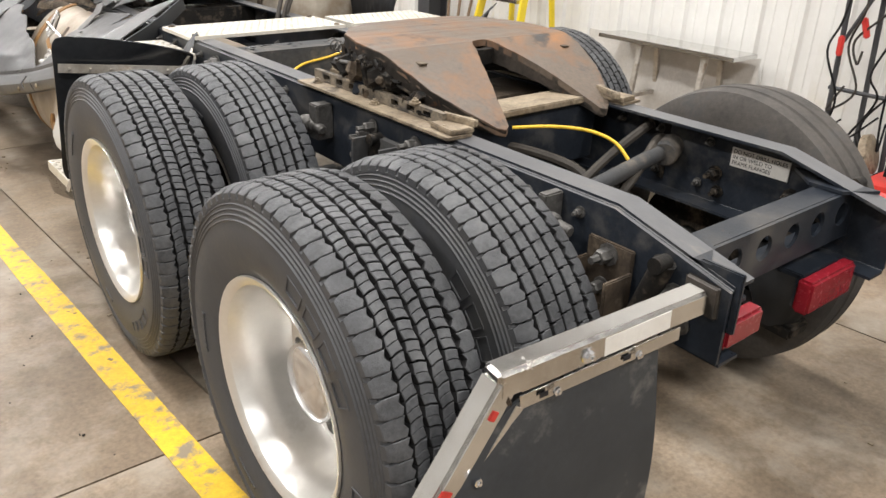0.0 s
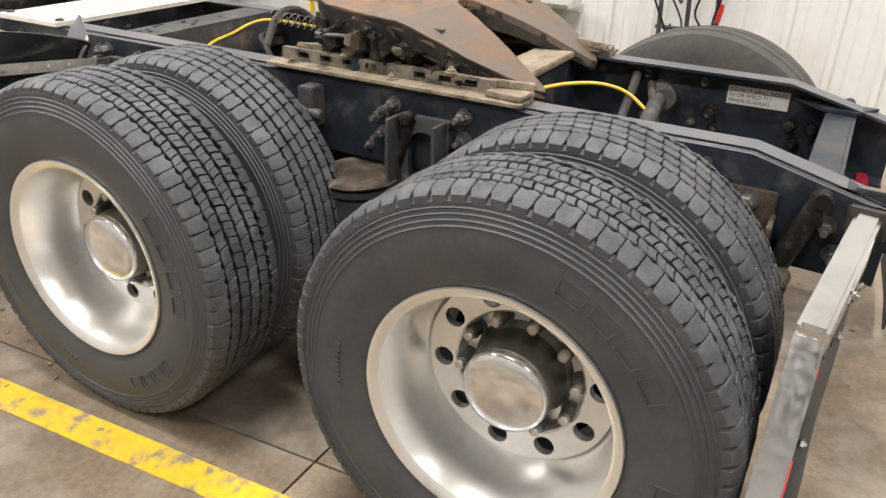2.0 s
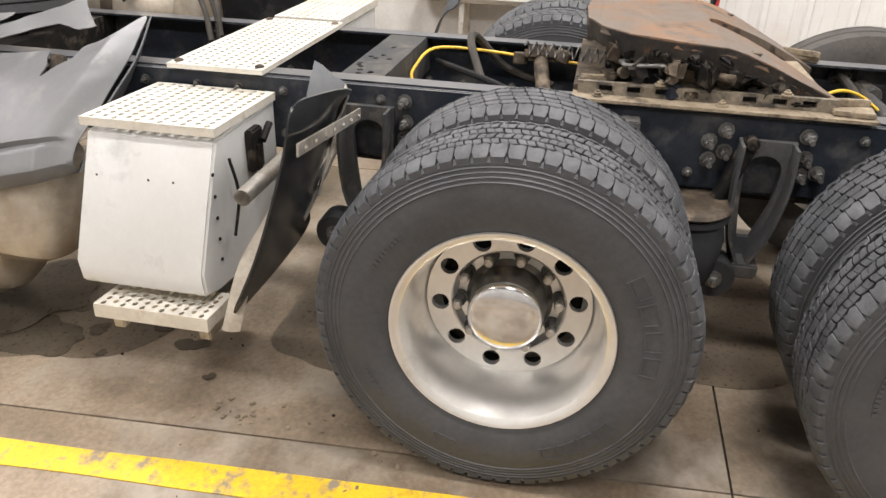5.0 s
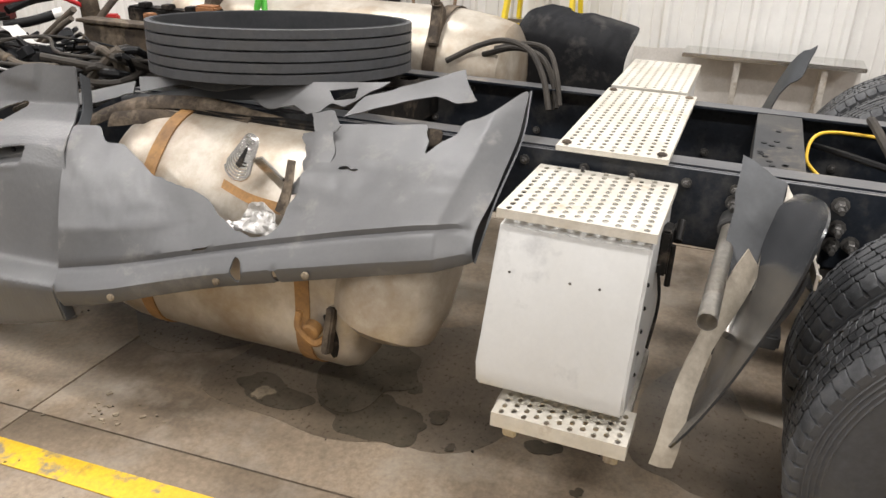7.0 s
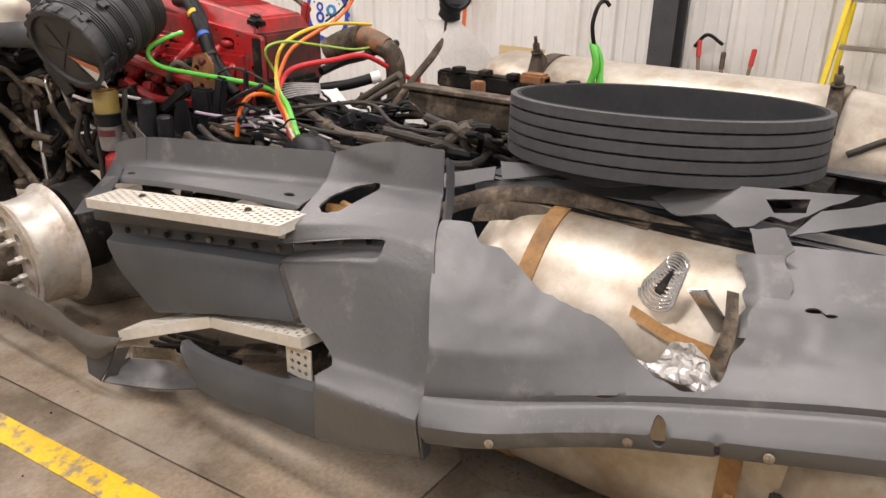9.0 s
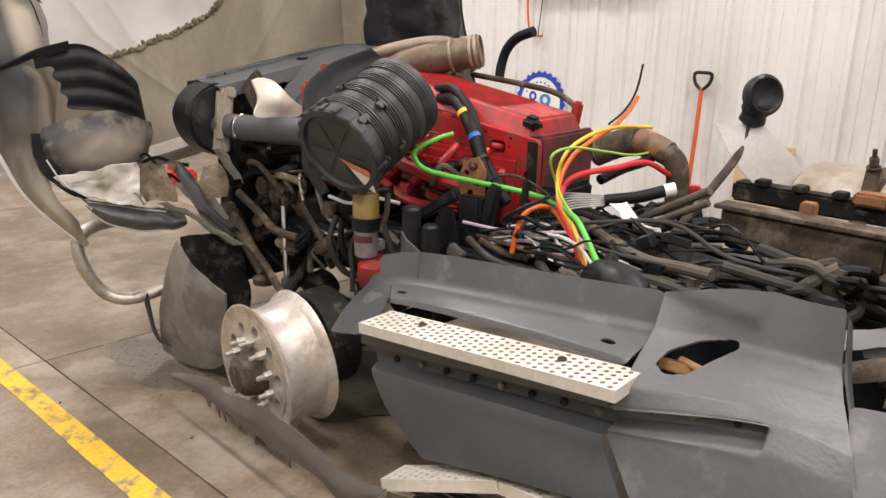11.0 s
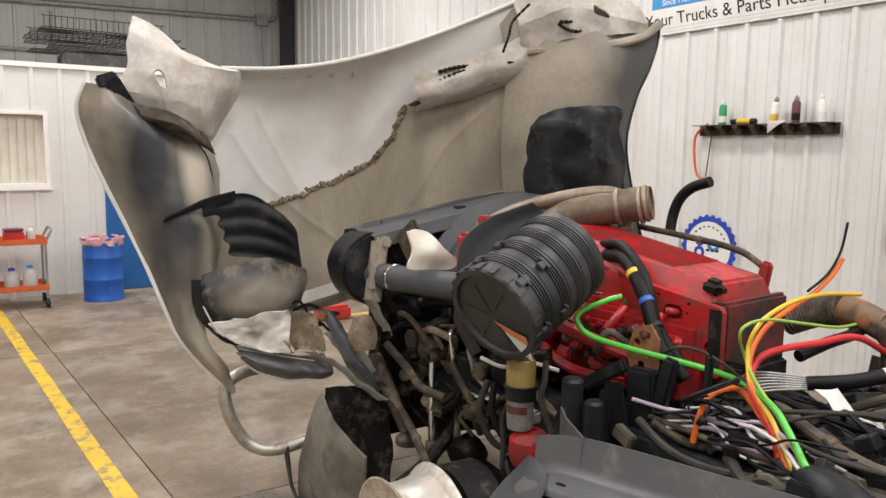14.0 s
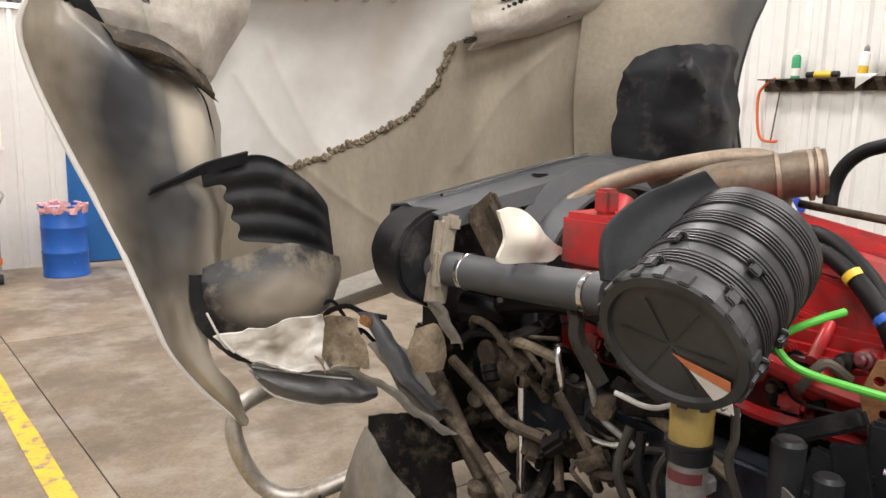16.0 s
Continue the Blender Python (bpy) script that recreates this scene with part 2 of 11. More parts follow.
M["exhaust"] = mat("exhaust", (0.36, 0.29, 0.22), (0.24, 0.185, 0.135), rough=0.55, metal=0.5, scale=7, fine=50, speck=0.25, bump=0.15, patch=(0.40, 0.17, 0.06), patch_at=0.67, patch_scale=6)

# plastics and paint
M["fairing"] = mat("fairing", (0.086, 0.087, 0.089), (0.108, 0.108, 0.108), rough=0.4, scale=2.5, fine=70, speck=0.07, bump=0.05,
                   patch=(0.22, 0.21, 0.195), patch_at=0.67, patch_soft=0.1, patch_scale=5, patch_rough=0.8)
M["fairing_dark"] = mat("fairing_dark", (0.055, 0.059, 0.064), (0.075, 0.078, 0.082), rough=0.5, scale=3, fine=60, speck=0.12, bump=0.08)
M["black_plastic"] = mat("black_plastic", (0.010, 0.0105, 0.012), (0.018, 0.019, 0.021), rough=0.4, scale=5, fine=60, speck=0.2, bump=0.08, patch=(0.075, 0.07, 0.064), patch_at=0.66, patch_soft=0.12, patch_scale=6, patch_rough=0.8)
M["black_gloss"] = mat("black_gloss", (0.015, 0.017, 0.02), (0.03, 0.032, 0.035), rough=0.22, scale=4, fine=50, speck=0.15, bump=0.05, patch=(0.12, 0.12, 0.12), patch_at=0.68, patch_scale=6)
M["mud_flap"] = mat("mud_flap", (0.035, 0.038, 0.042), (0.05, 0.053, 0.056), rough=0.55, scale=3, fine=60, speck=0.15, bump=0.06, patch=(0.24, 0.23, 0.21), patch_at=0.66, patch_soft=0.1, patch_scale=3.2)
M["hose"] = mat("hose", (0.03, 0.027, 0.024), (0.055, 0.048, 0.04), rough=0.6, scale=8, fine=80, speck=0.2, bump=0.1)
M["hose_brown"] = mat("hose_brown", (0.12, 0.10, 0.078), (0.08, 0.068, 0.055), rough=0.7, scale=10, fine=80, speck=0.2, bump=0.2)
M["hose_black"] = mat("hose_black", (0.005, 0.005, 0.0055), (0.009, 0.009, 0.0095), rough=0.5, scale=8, fine=80, speck=0.2)
for nm, c in (("green", (0.10, 0.50, 0.06)), ("lime", (0.30, 0.50, 0.08)), ("red", (0.60, 0.03, 0.035)), ("orange", (0.75, 0.15, 0.02)), ("yellow", (0.75, 0.48, 0.04)), ("white", (0.7, 0.68, 0.66)), ("violet", (0.5, 0.38, 0.5)), ("blue", (0.03, 0.12, 0.5))):
    M["cable_" + nm] = mat("cable_" + nm, c, tuple(v * 0.85 for v in c), rough=0.4, speck=0.08, bump=0)
M["red_engine"] = mat("red_engine", (0.47, 0.021, 0.022), (0.36, 0.014, 0.016), rough=0.36, scale=4, fine=60, speck=0.15, bump=0.1, patch=(0.10, 0.045, 0.038), patch_at=0.57, patch_soft=0.12, patch_scale=6, patch_rough=0.7)
M["red_dirty"] = mat("red_dirty", (0.20, 0.022, 0.02), (0.10, 0.018, 0.016), rough=0.6, scale=7, fine=70, speck=0.3, bump=0.2, patch=(0.03, 0.024, 0.022), patch_at=0.5, patch_soft=0.1, patch_scale=9, patch_rough=0.8)
M["red_lens"] = mat("red_lens", (0.24, 0.012, 0.022), (0.17, 0.01, 0.016), rough=0.25, speck=0.1, bump=0.03)
M["red_paint"] = mat("red_paint", (0.55, 0.04, 0.03), (0.45, 0.03, 0.025), rough=0.45, speck=0.15)
M["orange_paint"] = mat("orange_paint", (0.65, 0.13, 0.03), (0.55, 0.10, 0.025), rough=0.5, speck=0.12)
M["box_white"] = mat("box_white", (0.60, 0.60, 0.585), (0.54, 0.535, 0.51), rough=0.34, metal=0.1, scale=2.5, fine=40, speck=0.04, bump=0.03, patch=(0.36, 0.36, 0.36), patch_at=0.655, patch_soft=0.10, patch_scale=4.5)
M["tank"] = mat("tank", (0.55, 0.51, 0.44), (0.42, 0.37, 0.30), rough=0.38, metal=0.45, scale=3.5, fine=30, speck=0.1, bump=0.12, patch=(0.26, 0.19, 0.12), patch_at=0.57, patch_soft=0.16, patch_scale=4)
M["strap"] = mat("strap", (0.36, 0.19, 0.06), (0.22, 0.12, 0.05), rough=0.7, scale=9, fine=60, speck=0.25, bump=0.2)
M["hood_under"] = mat("hood_under", (0.56, 0.53, 0.48), (0.46, 0.425, 0.37), rough=0.55, scale=2.2, fine=40, speck=0.19, bump=0.08, patch=(0.27, 0.225, 0.165), patch_at=0.60, patch_soft=0.14, patch_scale=2.4)
M["hood_clean"] = mat("hood_clean", (0.74, 0.725, 0.695), (0.66, 0.645, 0.61), rough=0.4, scale=2.0, fine=24, speck=0.035, bump=0.03, patch=(0.46, 0.42, 0.36), patch_at=0.66, patch_soft=0.16, patch_scale=2.2, patch_detail=3)
M["hood_dirty"] = mat("hood_dirty", (0.38, 0.335, 0.26), (0.29, 0.25, 0.19), rough=0.55, scale=1.8, fine=40, speck=0.12, bump=0.07, stretch=(1.5, 1, 0.6), patch=(0.20, 0.17, 0.13), patch_at=0.62, patch_soft=0.18, patch_scale=2.4, patch_detail=3)
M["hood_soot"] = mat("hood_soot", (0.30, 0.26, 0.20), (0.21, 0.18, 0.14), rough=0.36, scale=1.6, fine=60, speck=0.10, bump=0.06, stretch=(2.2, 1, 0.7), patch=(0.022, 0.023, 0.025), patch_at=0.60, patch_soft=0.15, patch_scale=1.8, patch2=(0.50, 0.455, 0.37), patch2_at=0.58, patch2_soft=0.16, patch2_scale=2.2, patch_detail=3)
# Dark gradient bands and a pale sheen painted into the fender's colour
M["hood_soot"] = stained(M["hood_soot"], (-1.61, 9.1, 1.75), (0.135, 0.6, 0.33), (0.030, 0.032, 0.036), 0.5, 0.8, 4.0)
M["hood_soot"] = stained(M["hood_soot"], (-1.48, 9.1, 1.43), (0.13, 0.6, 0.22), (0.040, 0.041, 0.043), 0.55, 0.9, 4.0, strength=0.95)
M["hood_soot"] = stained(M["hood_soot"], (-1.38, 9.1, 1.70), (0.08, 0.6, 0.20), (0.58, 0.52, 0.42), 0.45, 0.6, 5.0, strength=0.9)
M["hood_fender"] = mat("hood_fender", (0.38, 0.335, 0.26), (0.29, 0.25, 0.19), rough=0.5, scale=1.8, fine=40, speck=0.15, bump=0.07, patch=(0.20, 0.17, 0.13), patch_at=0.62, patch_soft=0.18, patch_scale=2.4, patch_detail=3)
# Dark grey towards the outer side of the fender
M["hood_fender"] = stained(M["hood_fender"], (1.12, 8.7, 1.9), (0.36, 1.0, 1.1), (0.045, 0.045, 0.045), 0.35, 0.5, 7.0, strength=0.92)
M["bumper"] = mat("bumper", (0.24, 0.22, 0.185), (0.13, 0.12, 0.10), rough=0.5, scale=4, fine=50, speck=0.2, bump=0.15, patch=(0.10, 0.09, 0.075), patch_at=0.6, patch_scale=5)
M["bottle_cream"] = mat("bottle_cream", (0.80, 0.765, 0.68), (0.74, 0.70, 0.60), rough=0.35, scale=6, fine=30, speck=0.05, bump=0.05)
M["skirt_brown"] = mat("skirt_brown", (0.085, 0.078, 0.07), (0.12, 0.11, 0.098), rough=0.5, scale=5, fine=60, speck=0.15, bump=0.08)
M["alu_rusty"] = mat("alu_rusty", (0.66, 0.63, 0.57), (0.52, 0.47, 0.40), rough=0.4, metal=0.6, scale=5, fine=40, speck=0.2, bump=0.15, patch=(0.30, 0.20, 0.12), patch_at=0.55, patch_soft=0.10, patch_scale=6, patch_rough=0.8, patch_metal=0.1, patch2=(0.72, 0.70, 0.66), patch2_at=0.6, patch2_scale=4, patch2_soft=0.12)
M["shell_frost"] = mat("shell_frost", (0.74, 0.72, 0.68), (0.60, 0.57, 0.51), rough=0.45, scale=3, fine=40, speck=0.15, bump=0.08, patch=(0.035, 0.034, 0.034), patch_at=0.60, patch_soft=0.08, patch_scale=6, patch_detail=4, patch2=(0.30, 0.24, 0.15), patch2_at=0.64, patch2_soft=0.12, patch2_scale=4)
M["edge_beige"] = mat("edge_beige", (0.36, 0.315, 0.25), (0.25, 0.215, 0.165), rough=0.6, scale=8, fine=60, speck=0.2, bump=0.1)
M["cream"] = mat("cream", (0.70, 0.66, 0.57), (0.62, 0.57, 0.47), rough=0.45, speck=0.06)
M["sign_white"] = mat("sign_white", (0.72, 0.71, 0.68), (0.64, 0.62, 0.58), rough=0.5, speck=0.06)
M["ink"] = mat("ink", (0.02, 0.02, 0.022), rough=0.6, speck=0.0, bump=0)
M["sign_blue"] = mat("sign_blue", (0.03, 0.25, 0.55), (0.03, 0.22, 0.5), rough=0.5, speck=0.05)
M["logo_blue"] = mat("logo_blue", (0.02, 0.06, 0.42), rough=0.5, speck=0.05)
M["cardboard"] = mat("cardboard", (0.55, 0.42, 0.24), (0.48, 0.36, 0.2), rough=0.8, speck=0.1)
M["wood"] = mat("wood", (0.22, 0.15, 0.095), (0.16, 0.11, 0.07), rough=0.75, scale=10, fine=60, speck=0.25, stretch=(6, 1, 6))
M["poly_sheet"] = mat("poly_sheet", (0.55, 0.53, 0.5), (0.45, 0.43, 0.4), rough=0.35, speck=0.1)
M["stain"] = mat("stain", (0.095, 0.078, 0.056), (0.06, 0.05, 0.036), rough=0.3, scale=8, fine=50, speck=0.2, bump=0.05)
M["ladder_yellow"] = mat("ladder_yellow", (0.72, 0.55, 0.02), (0.64, 0.48, 0.02), rough=0.45, speck=0.08)
M["label_orange"] = mat("label_orange", (0.62, 0.2, 0.08), rough=0.5, speck=0.05)
M["green_can"] = mat("green_can", (0.02, 0.3, 0.12), rough=0.35, speck=0.05)
M["maroon"] = mat("maroon", (0.13, 0.03, 0.035), rough=0.4, speck=0.05)
M["amber"] = mat("amber", (0.32, 0.23, 0.07), (0.2, 0.14, 0.045), rough=0.15, speck=0.1)
M["cast_grey"] = mat("cast_grey", (0.38, 0.37, 0.36), (0.26, 0.25, 0.24), rough=0.5, metal=0.6, scale=14, fine=80, speck=0.2, bump=0.2)
M["foil"] = mat("foil", (0.66, 0.65, 0.63), (0.50, 0.48, 0.45), rough=0.35, metal=0.35, scale=20, fine=90, speck=0.1, bump=0.1)
for n in ("iron_dark", "black_plastic", "hose_black", "frame_black", "frame_dusty", "rubber_plain", "iron_brown", "hose", "hose_brown", "ink", "mud_flap", "hood_dirty", "concrete", "stain"):
    M[n].node_tree.nodes["Principled BSDF"].inputs["Specular IOR Level"].default_value = 0.2
M["damp"] = mat("damp", (0.15, 0.117, 0.083), (0.10, 0.078, 0.055), rough=0.3, scale=3, fine=50, speck=0.25, bump=0.1)


# ---- builders ----
WORLD_BUILT = {}


def thing(name, label, category, base=(0, 0, 0), group="", kind=""):
    """An empty at the base of a thing whose parts are given in world metres."""
    e = new(name)
    e.empty_display_size = 0.1
    e.location = base
    WORLD_BUILT[e.name] = Vector(base)
    return tagged(e, label, category, group, kind)


def part(name, bm, material, parent=None, label="", angle=32):
    me = bpy.data.meshes.new(name)
    bm.normal_update()
    bm.to_mesh(me)
    bm.free()
    me.materials.append(M[material])
    for extra in PENDING:
        me.materials.append(M[extra])
    PENDING.clear()
    me.polygons.foreach_set("use_smooth", [True] * len(me.polygons))
    me.set_sharp_from_angle(angle=radians(angle))
    ob = new(name, me)
    if parent is not None:
        ob.parent = parent
        if parent.name in WORLD_BUILT:
            ob.location = -WORLD_BUILT[parent.name]
    if label:
        ob["label"] = label
    return ob


PENDING = []


def solo(name, bm, material, label, category, group="", kind=""):
    return tagged(part(name, bm, material), label, category, group, kind)


def B():
    return bmesh.new()


def box(bm, size, m=None, bevel=0.0, segs=2, taper=None):
    """A box of the given size round the middle of m, with rounded edges. taper: x and y scale of the top."""
    r = bmesh.ops.create_cube(bm, size=1.0)
    vs = r["verts"]
    for v in vs:
        k = taper if taper and v.co.z > 0 else (1, 1)
        v.co = Vector((v.co.x * size[0] * k[0], v.co.y * size[1] * k[1], v.co.z * size[2]))
    if m is not None:
        bmesh.ops.transform(bm, matrix=m, verts=vs)
    if bevel:
        es = list({e for v in vs for e in v.link_edges})
        bmesh.ops.bevel(bm, geom=es, offset=bevel, segments=segs, affect="EDGES", clamp_overlap=True)
    return bm


def block(bm, lo, hi, bevel=0.0, segs=2):
    lo, hi = Vector(lo), Vector(hi)
    return box(bm, hi - lo, Matrix.Translation((lo + hi) / 2), bevel, segs)


def lathe(bm, profile, m=None, segs=32, closed=False, start=0.0, sweep=360.0, wob=None):
    """Turns (radius, height) pairs round the z axis of m."""
    m = m or Matrix()
    full = sweep >= 360
    n = segs if full else segs + 1
    rings = []
    for r, h in profile:
        ring = []
        for i in range(n):
            a = radians(start + sweep * i / segs)
            k = wob(a, h) if wob else 1.0
            ring.append(bm.verts.new(m @ Vector((r * k * math.cos(a), r * k * math.sin(a), h))))
        rings.append(ring)
    pairs = list(zip(rings, rings[1:]))
    if closed:
        pairs.append((rings[-1], rings[0]))
    for a, b in pairs:
        for i in range(n if full else n - 1):
            j = (i + 1) % n
            bm.faces.new((a[i], a[j], b[j], b[i]))
    if not closed:
        for ring, rev in ((rings[0], True), (rings[-1], False)):
            if full and (profile[0 if rev else -1][0] > 0.0005):
                bm.faces.new(ring[::-1] if rev else ring)
    return bm


def aim(a, b):
    """The pose at a whose z axis points to b."""
    a, b = Vector(a), Vector(b)
    return Matrix.Translation(a) @ (b - a).to_track_quat("Z", "Y").to_matrix().to_4x4()


def rod(bm, a, b, r, r2=None, segs=12, edge=0.0):
    ln = (Vector(b) - Vector(a)).length
    r2 = r if r2 is None else r2
    e = min(edge, ln / 3, r / 2)
    prof = [(r - e, 0), (r, e), (r2, ln - e), (r2 - e, ln)] if e else [(r, 0), (r2, ln)]
    return lathe(bm, prof, aim(a, b), segs)


def smooth_path(pts, step=6):
    pts = [Vector(p) for p in pts]
    if len(pts) < 3:
        return pts
    ext = [2 * pts[0] - pts[1]] + pts + [2 * pts[-1] - pts[-2]]
    out = []
    for i in range(1, len(ext) - 2):
        p0, p1, p2, p3 = ext[i - 1 : i + 3]
        for k in range(step):
            t = k / step
            out.append(0.5 * ((2 * p1) + (p2 - p0) * t + (2 * p0 - 5 * p1 + 4 * p2 - p3) * t * t + (3 * p1 - p0 - 3 * p2 + p3) * t ** 3))
    out.append(pts[-1])
    return out


def tube(bm, pts, r, segs=8, step=6, ribs=0.0, ends=True, hollow=False):
    """A round hose along a smooth line. ribs: relief of a corrugated hose."""
    path = smooth_path(pts, step)
    up = Vector((0.13, 0.31, 0.94)).normalized()
    rings = []
    for i, p in enumerate(path):
        d = (path[min(i + 1, len(path) - 1)] - path[max(i - 1, 0)]).normalized()
        s = d.cross(up)
        s = s.normalized() if s.length > 1e-4 else d.orthogonal().normalized()
        u = s.cross(d).normalized()
        up = u
        k = r * (1 + (ribs if i % 2 else -ribs))
        rings.append([bm.verts.new(p + k * (math.cos(2 * math.pi * j / segs) * s + math.sin(2 * math.pi * j / segs) * u)) for j in range(segs)])
    for a, b in zip(rings, rings[1:]):
        for j in range(segs):
            bm.faces.new((a[j], a[(j + 1) % segs], b[(j + 1) % segs], b[j]))
    if ends:
        bm.faces.new(rings[0][::-1])
        bm.faces.new(rings[-1])
    return bm


def holed(bm, outline, holes, thick, m=None):
    """A flat plate in x and y with openings that go through it; its top lies at z = 0."""
    m = m or Matrix()
    edges, loops = [], []
    for loop in [outline] + list(holes):
        vs = [bm.verts.new((x, y, 0)) for x, y in loop]
        es = [bm.edges.new((vs[i], vs[(i + 1) % len(vs)])) for i in range(len(vs))]
        edges += es
        loops.append(vs)
    f = [g for g in bmesh.ops.triangle_fill(bm, edges=edges, use_beauty=False, use_dissolve=False)["geom"] if isinstance(g, bmesh.types.BMFace)]
    for q in f:
        q.normal_update()
        if q.normal.z < 0:
            q.normal_flip()
    low = {}
    for vs in loops:
        for v in vs:
            low[v] = bm.verts.new((v.co.x, v.co.y, -thick))
    for q in f:
        bm.faces.new([low[v] for v in q.verts][::-1])
    for vs in loops:
        n = len(vs)
        area = sum(vs[i].co.x * vs[(i + 1) % n].co.y - vs[(i + 1) % n].co.x * vs[i].co.y for i in range(n))
        outer = vs is loops[0]
        for i in range(n):
            a, b = vs[i], vs[(i + 1) % n]
            q = (a, low[a], low[b], b)
            bm.faces.new(q if (area > 0) == outer else q[::-1])
    allv = [v for vs in loops for v in vs] + list(low.values())
    bmesh.ops.transform(bm, matrix=m, verts=allv)
    return bm


def disc_pts(x, y, r, n=10, sx=1.0, sy=1.0, turn=0.0):
    return [(x + sx * r * math.cos(turn + 2 * math.pi * i / n), y + sy * r * math.sin(turn + 2 * math.pi * i / n)) for i in range(n)]


def sheet(bm, rows, thick, cut=None, rough=0.0, sub=(1, 1), seed=1):
    """A panel through rows of points (each row from one edge to the other), with a thickness. cut(u, v, p) drops faces (tears and holes);
    u runs along the rows, v across them."""
    rng = random.Random(seed)
    rows = [[Vector(p) for p in row] for row in rows]
    fine = []
    cols = [smooth_line([row[j] for row in rows], sub[0]) for j in range(len(rows[0]))]
    for i in range(len(cols[0])):
        fine.append(smooth_line([c[i] for c in cols], sub[1]))
    nr, nc = len(fine), len(fine[0])
    grid = [[bm.verts.new(fine[i][j] + Vector([rng.uniform(-rough, rough) for _ in range(3)])) for j in range(nc)] for i in range(nr)]
    keep = []
    for i in range(nr - 1):
        for j in range(nc - 1):
            u, v = (i + 0.5) / (nr - 1), (j + 0.5) / (nc - 1)
            if cut and cut(u, v, (fine[i][j] + fine[i + 1][j + 1]) / 2):
                continue
            keep.append(bm.faces.new((grid[i][j], grid[i][j + 1], grid[i + 1][j + 1], grid[i + 1][j])))
    bmesh.ops.delete(bm, geom=[v for row in grid for v in row if not v.link_faces], context="VERTS")
    if cut:
        for _ in range(3):
            edge = {}
            for row in grid:
                for v in row:
                    if v.is_valid and v.link_faces:
                        near = [e.other_vert(v) for e in v.link_edges if len(e.link_faces) == 1]
                        if len(near) == 2:
                            edge[v] = v.co * 0.4 + (near[0].co + near[1].co) * 0.3
            for v, c in edge.items():
                v.co = c
    for f in keep:
        f.normal_update()
    if thick:
        bmesh.ops.solidify(bm, geom=keep, thickness=thick)
    return bm


def smooth_line(pts, n):
    return smooth_path(pts, n) if n > 1 and len(pts) > 2 else ([pts[0].lerp(pts[-1], k / n) for k in range(n + 1)] if n > 1 else list(pts))


def bolt(bm, at, way, r=0.012, h=0.02, washer=True):
    """A hex head with its washer and thread end."""
    at, way = Vector(at), Vector(way).normalized()
    if washer:
        rod(bm, at, at + way * 0.004, r * 1.5, segs=10)
    lathe(bm, [(r * 0.95, 0), (r, h * 0.1), (r, h * 0.7), (r * 0.8, h * 0.8)], aim(at + way * 0.003, at + way), 6)
    rod(bm, at + way * h * 0.75, at + way * h * 1.5, r * 0.5, segs=6)
    return bm


def letters(text, size, m, material, parent, depth=0.0015, name="lettering"):
    cu = bpy.data.curves.new(name, "FONT")
    cu.body, cu.size, cu.extrude = text, size, depth
    ob = new("tmp_text", cu)
    me = bpy.data.meshes.new_from_object(ob.evaluated_get(bpy.context.evaluated_depsgraph_get()))
    bpy.data.objects.remove(ob)
    bpy.data.curves.remove(cu)
    me.transform(m)
    me.materials.clear()
    me.materials.append(M[material])
    t = new(name, me)
    t.parent = parent
    if parent.name in WORLD_BUILT:
        t.location = -WORLD_BUILT[parent.name]
    return t


def poly_cut(polys):
    """True where (u, v) lies in one of the outlines."""
    def inside(u, v, p):
        for q in polys:
            c = False
            for i in range(len(q)):
                (x0, y0), (x1, y1) = q[i], q[i - 1]
                if (y0 > v) != (y1 > v) and u < (x1 - x0) * (v - y0) / (y1 - y0) + x0:
                    c = not c
            if c:
                return True
        return False
    return inside


def strands(lines, n):
    """Rows across a panel, from lines that run along it."""
    fine = []
    for ln in lines:
        ps = smooth_path(ln, 12) if len(ln) > 2 else [Vector(p) for p in ln]
        seg = [0.0]
        for p, q in zip(ps, ps[1:]):
            seg.append(seg[-1] + (q - p).length)
        out = []
        for i in range(n):
            d = seg[-1] * i / (n - 1)
            j = max(k for k in range(len(seg) - 1) if seg[k] <= d + 1e-9)
            out.append(ps[j].lerp(ps[j + 1], (d - seg[j]) / max(seg[j + 1] - seg[j], 1e-9)))
        fine.append(out)
    return [[ln[i] for ln in fine] for i in range(n)]


def crisp(rows, sizes):
    """Splits each span across the rows into straight steps, so that folds stay crisp but not razor sharp."""
    out = []
    for row in rows:
        r = [row[0]]
        for j, n in enumerate(sizes):
            for k in range(1, n + 1):
                r.append(row[j].lerp(row[j + 1], k / n))
        for j in range(1, len(row) - 1):
            i = sum(sizes[:j])
            r[i] = r[i] * 0.7 + (r[i - 1] + r[i + 1]) * 0.15
        out.append(r)
    return out


def crumple(bm, amp=0.02, scale=5.0, fine=0.006):
    """Dents a thin panel at two sizes."""
    for v in bm.verts:
        c = v.co
        v.co = c + Vector([amp * noise.noise(c * scale + Vector((k * 7.3, 0, 0))) + fine * noise.noise(c * scale * 3.4 + Vector((0, k * 5.1, 0))) for k in range(3)])
    return bm


def singles(name, makers, material, parent, label=""):
    """One part for each builder."""
    for mk in makers:
        part(name, mk(B()), material, parent, label)


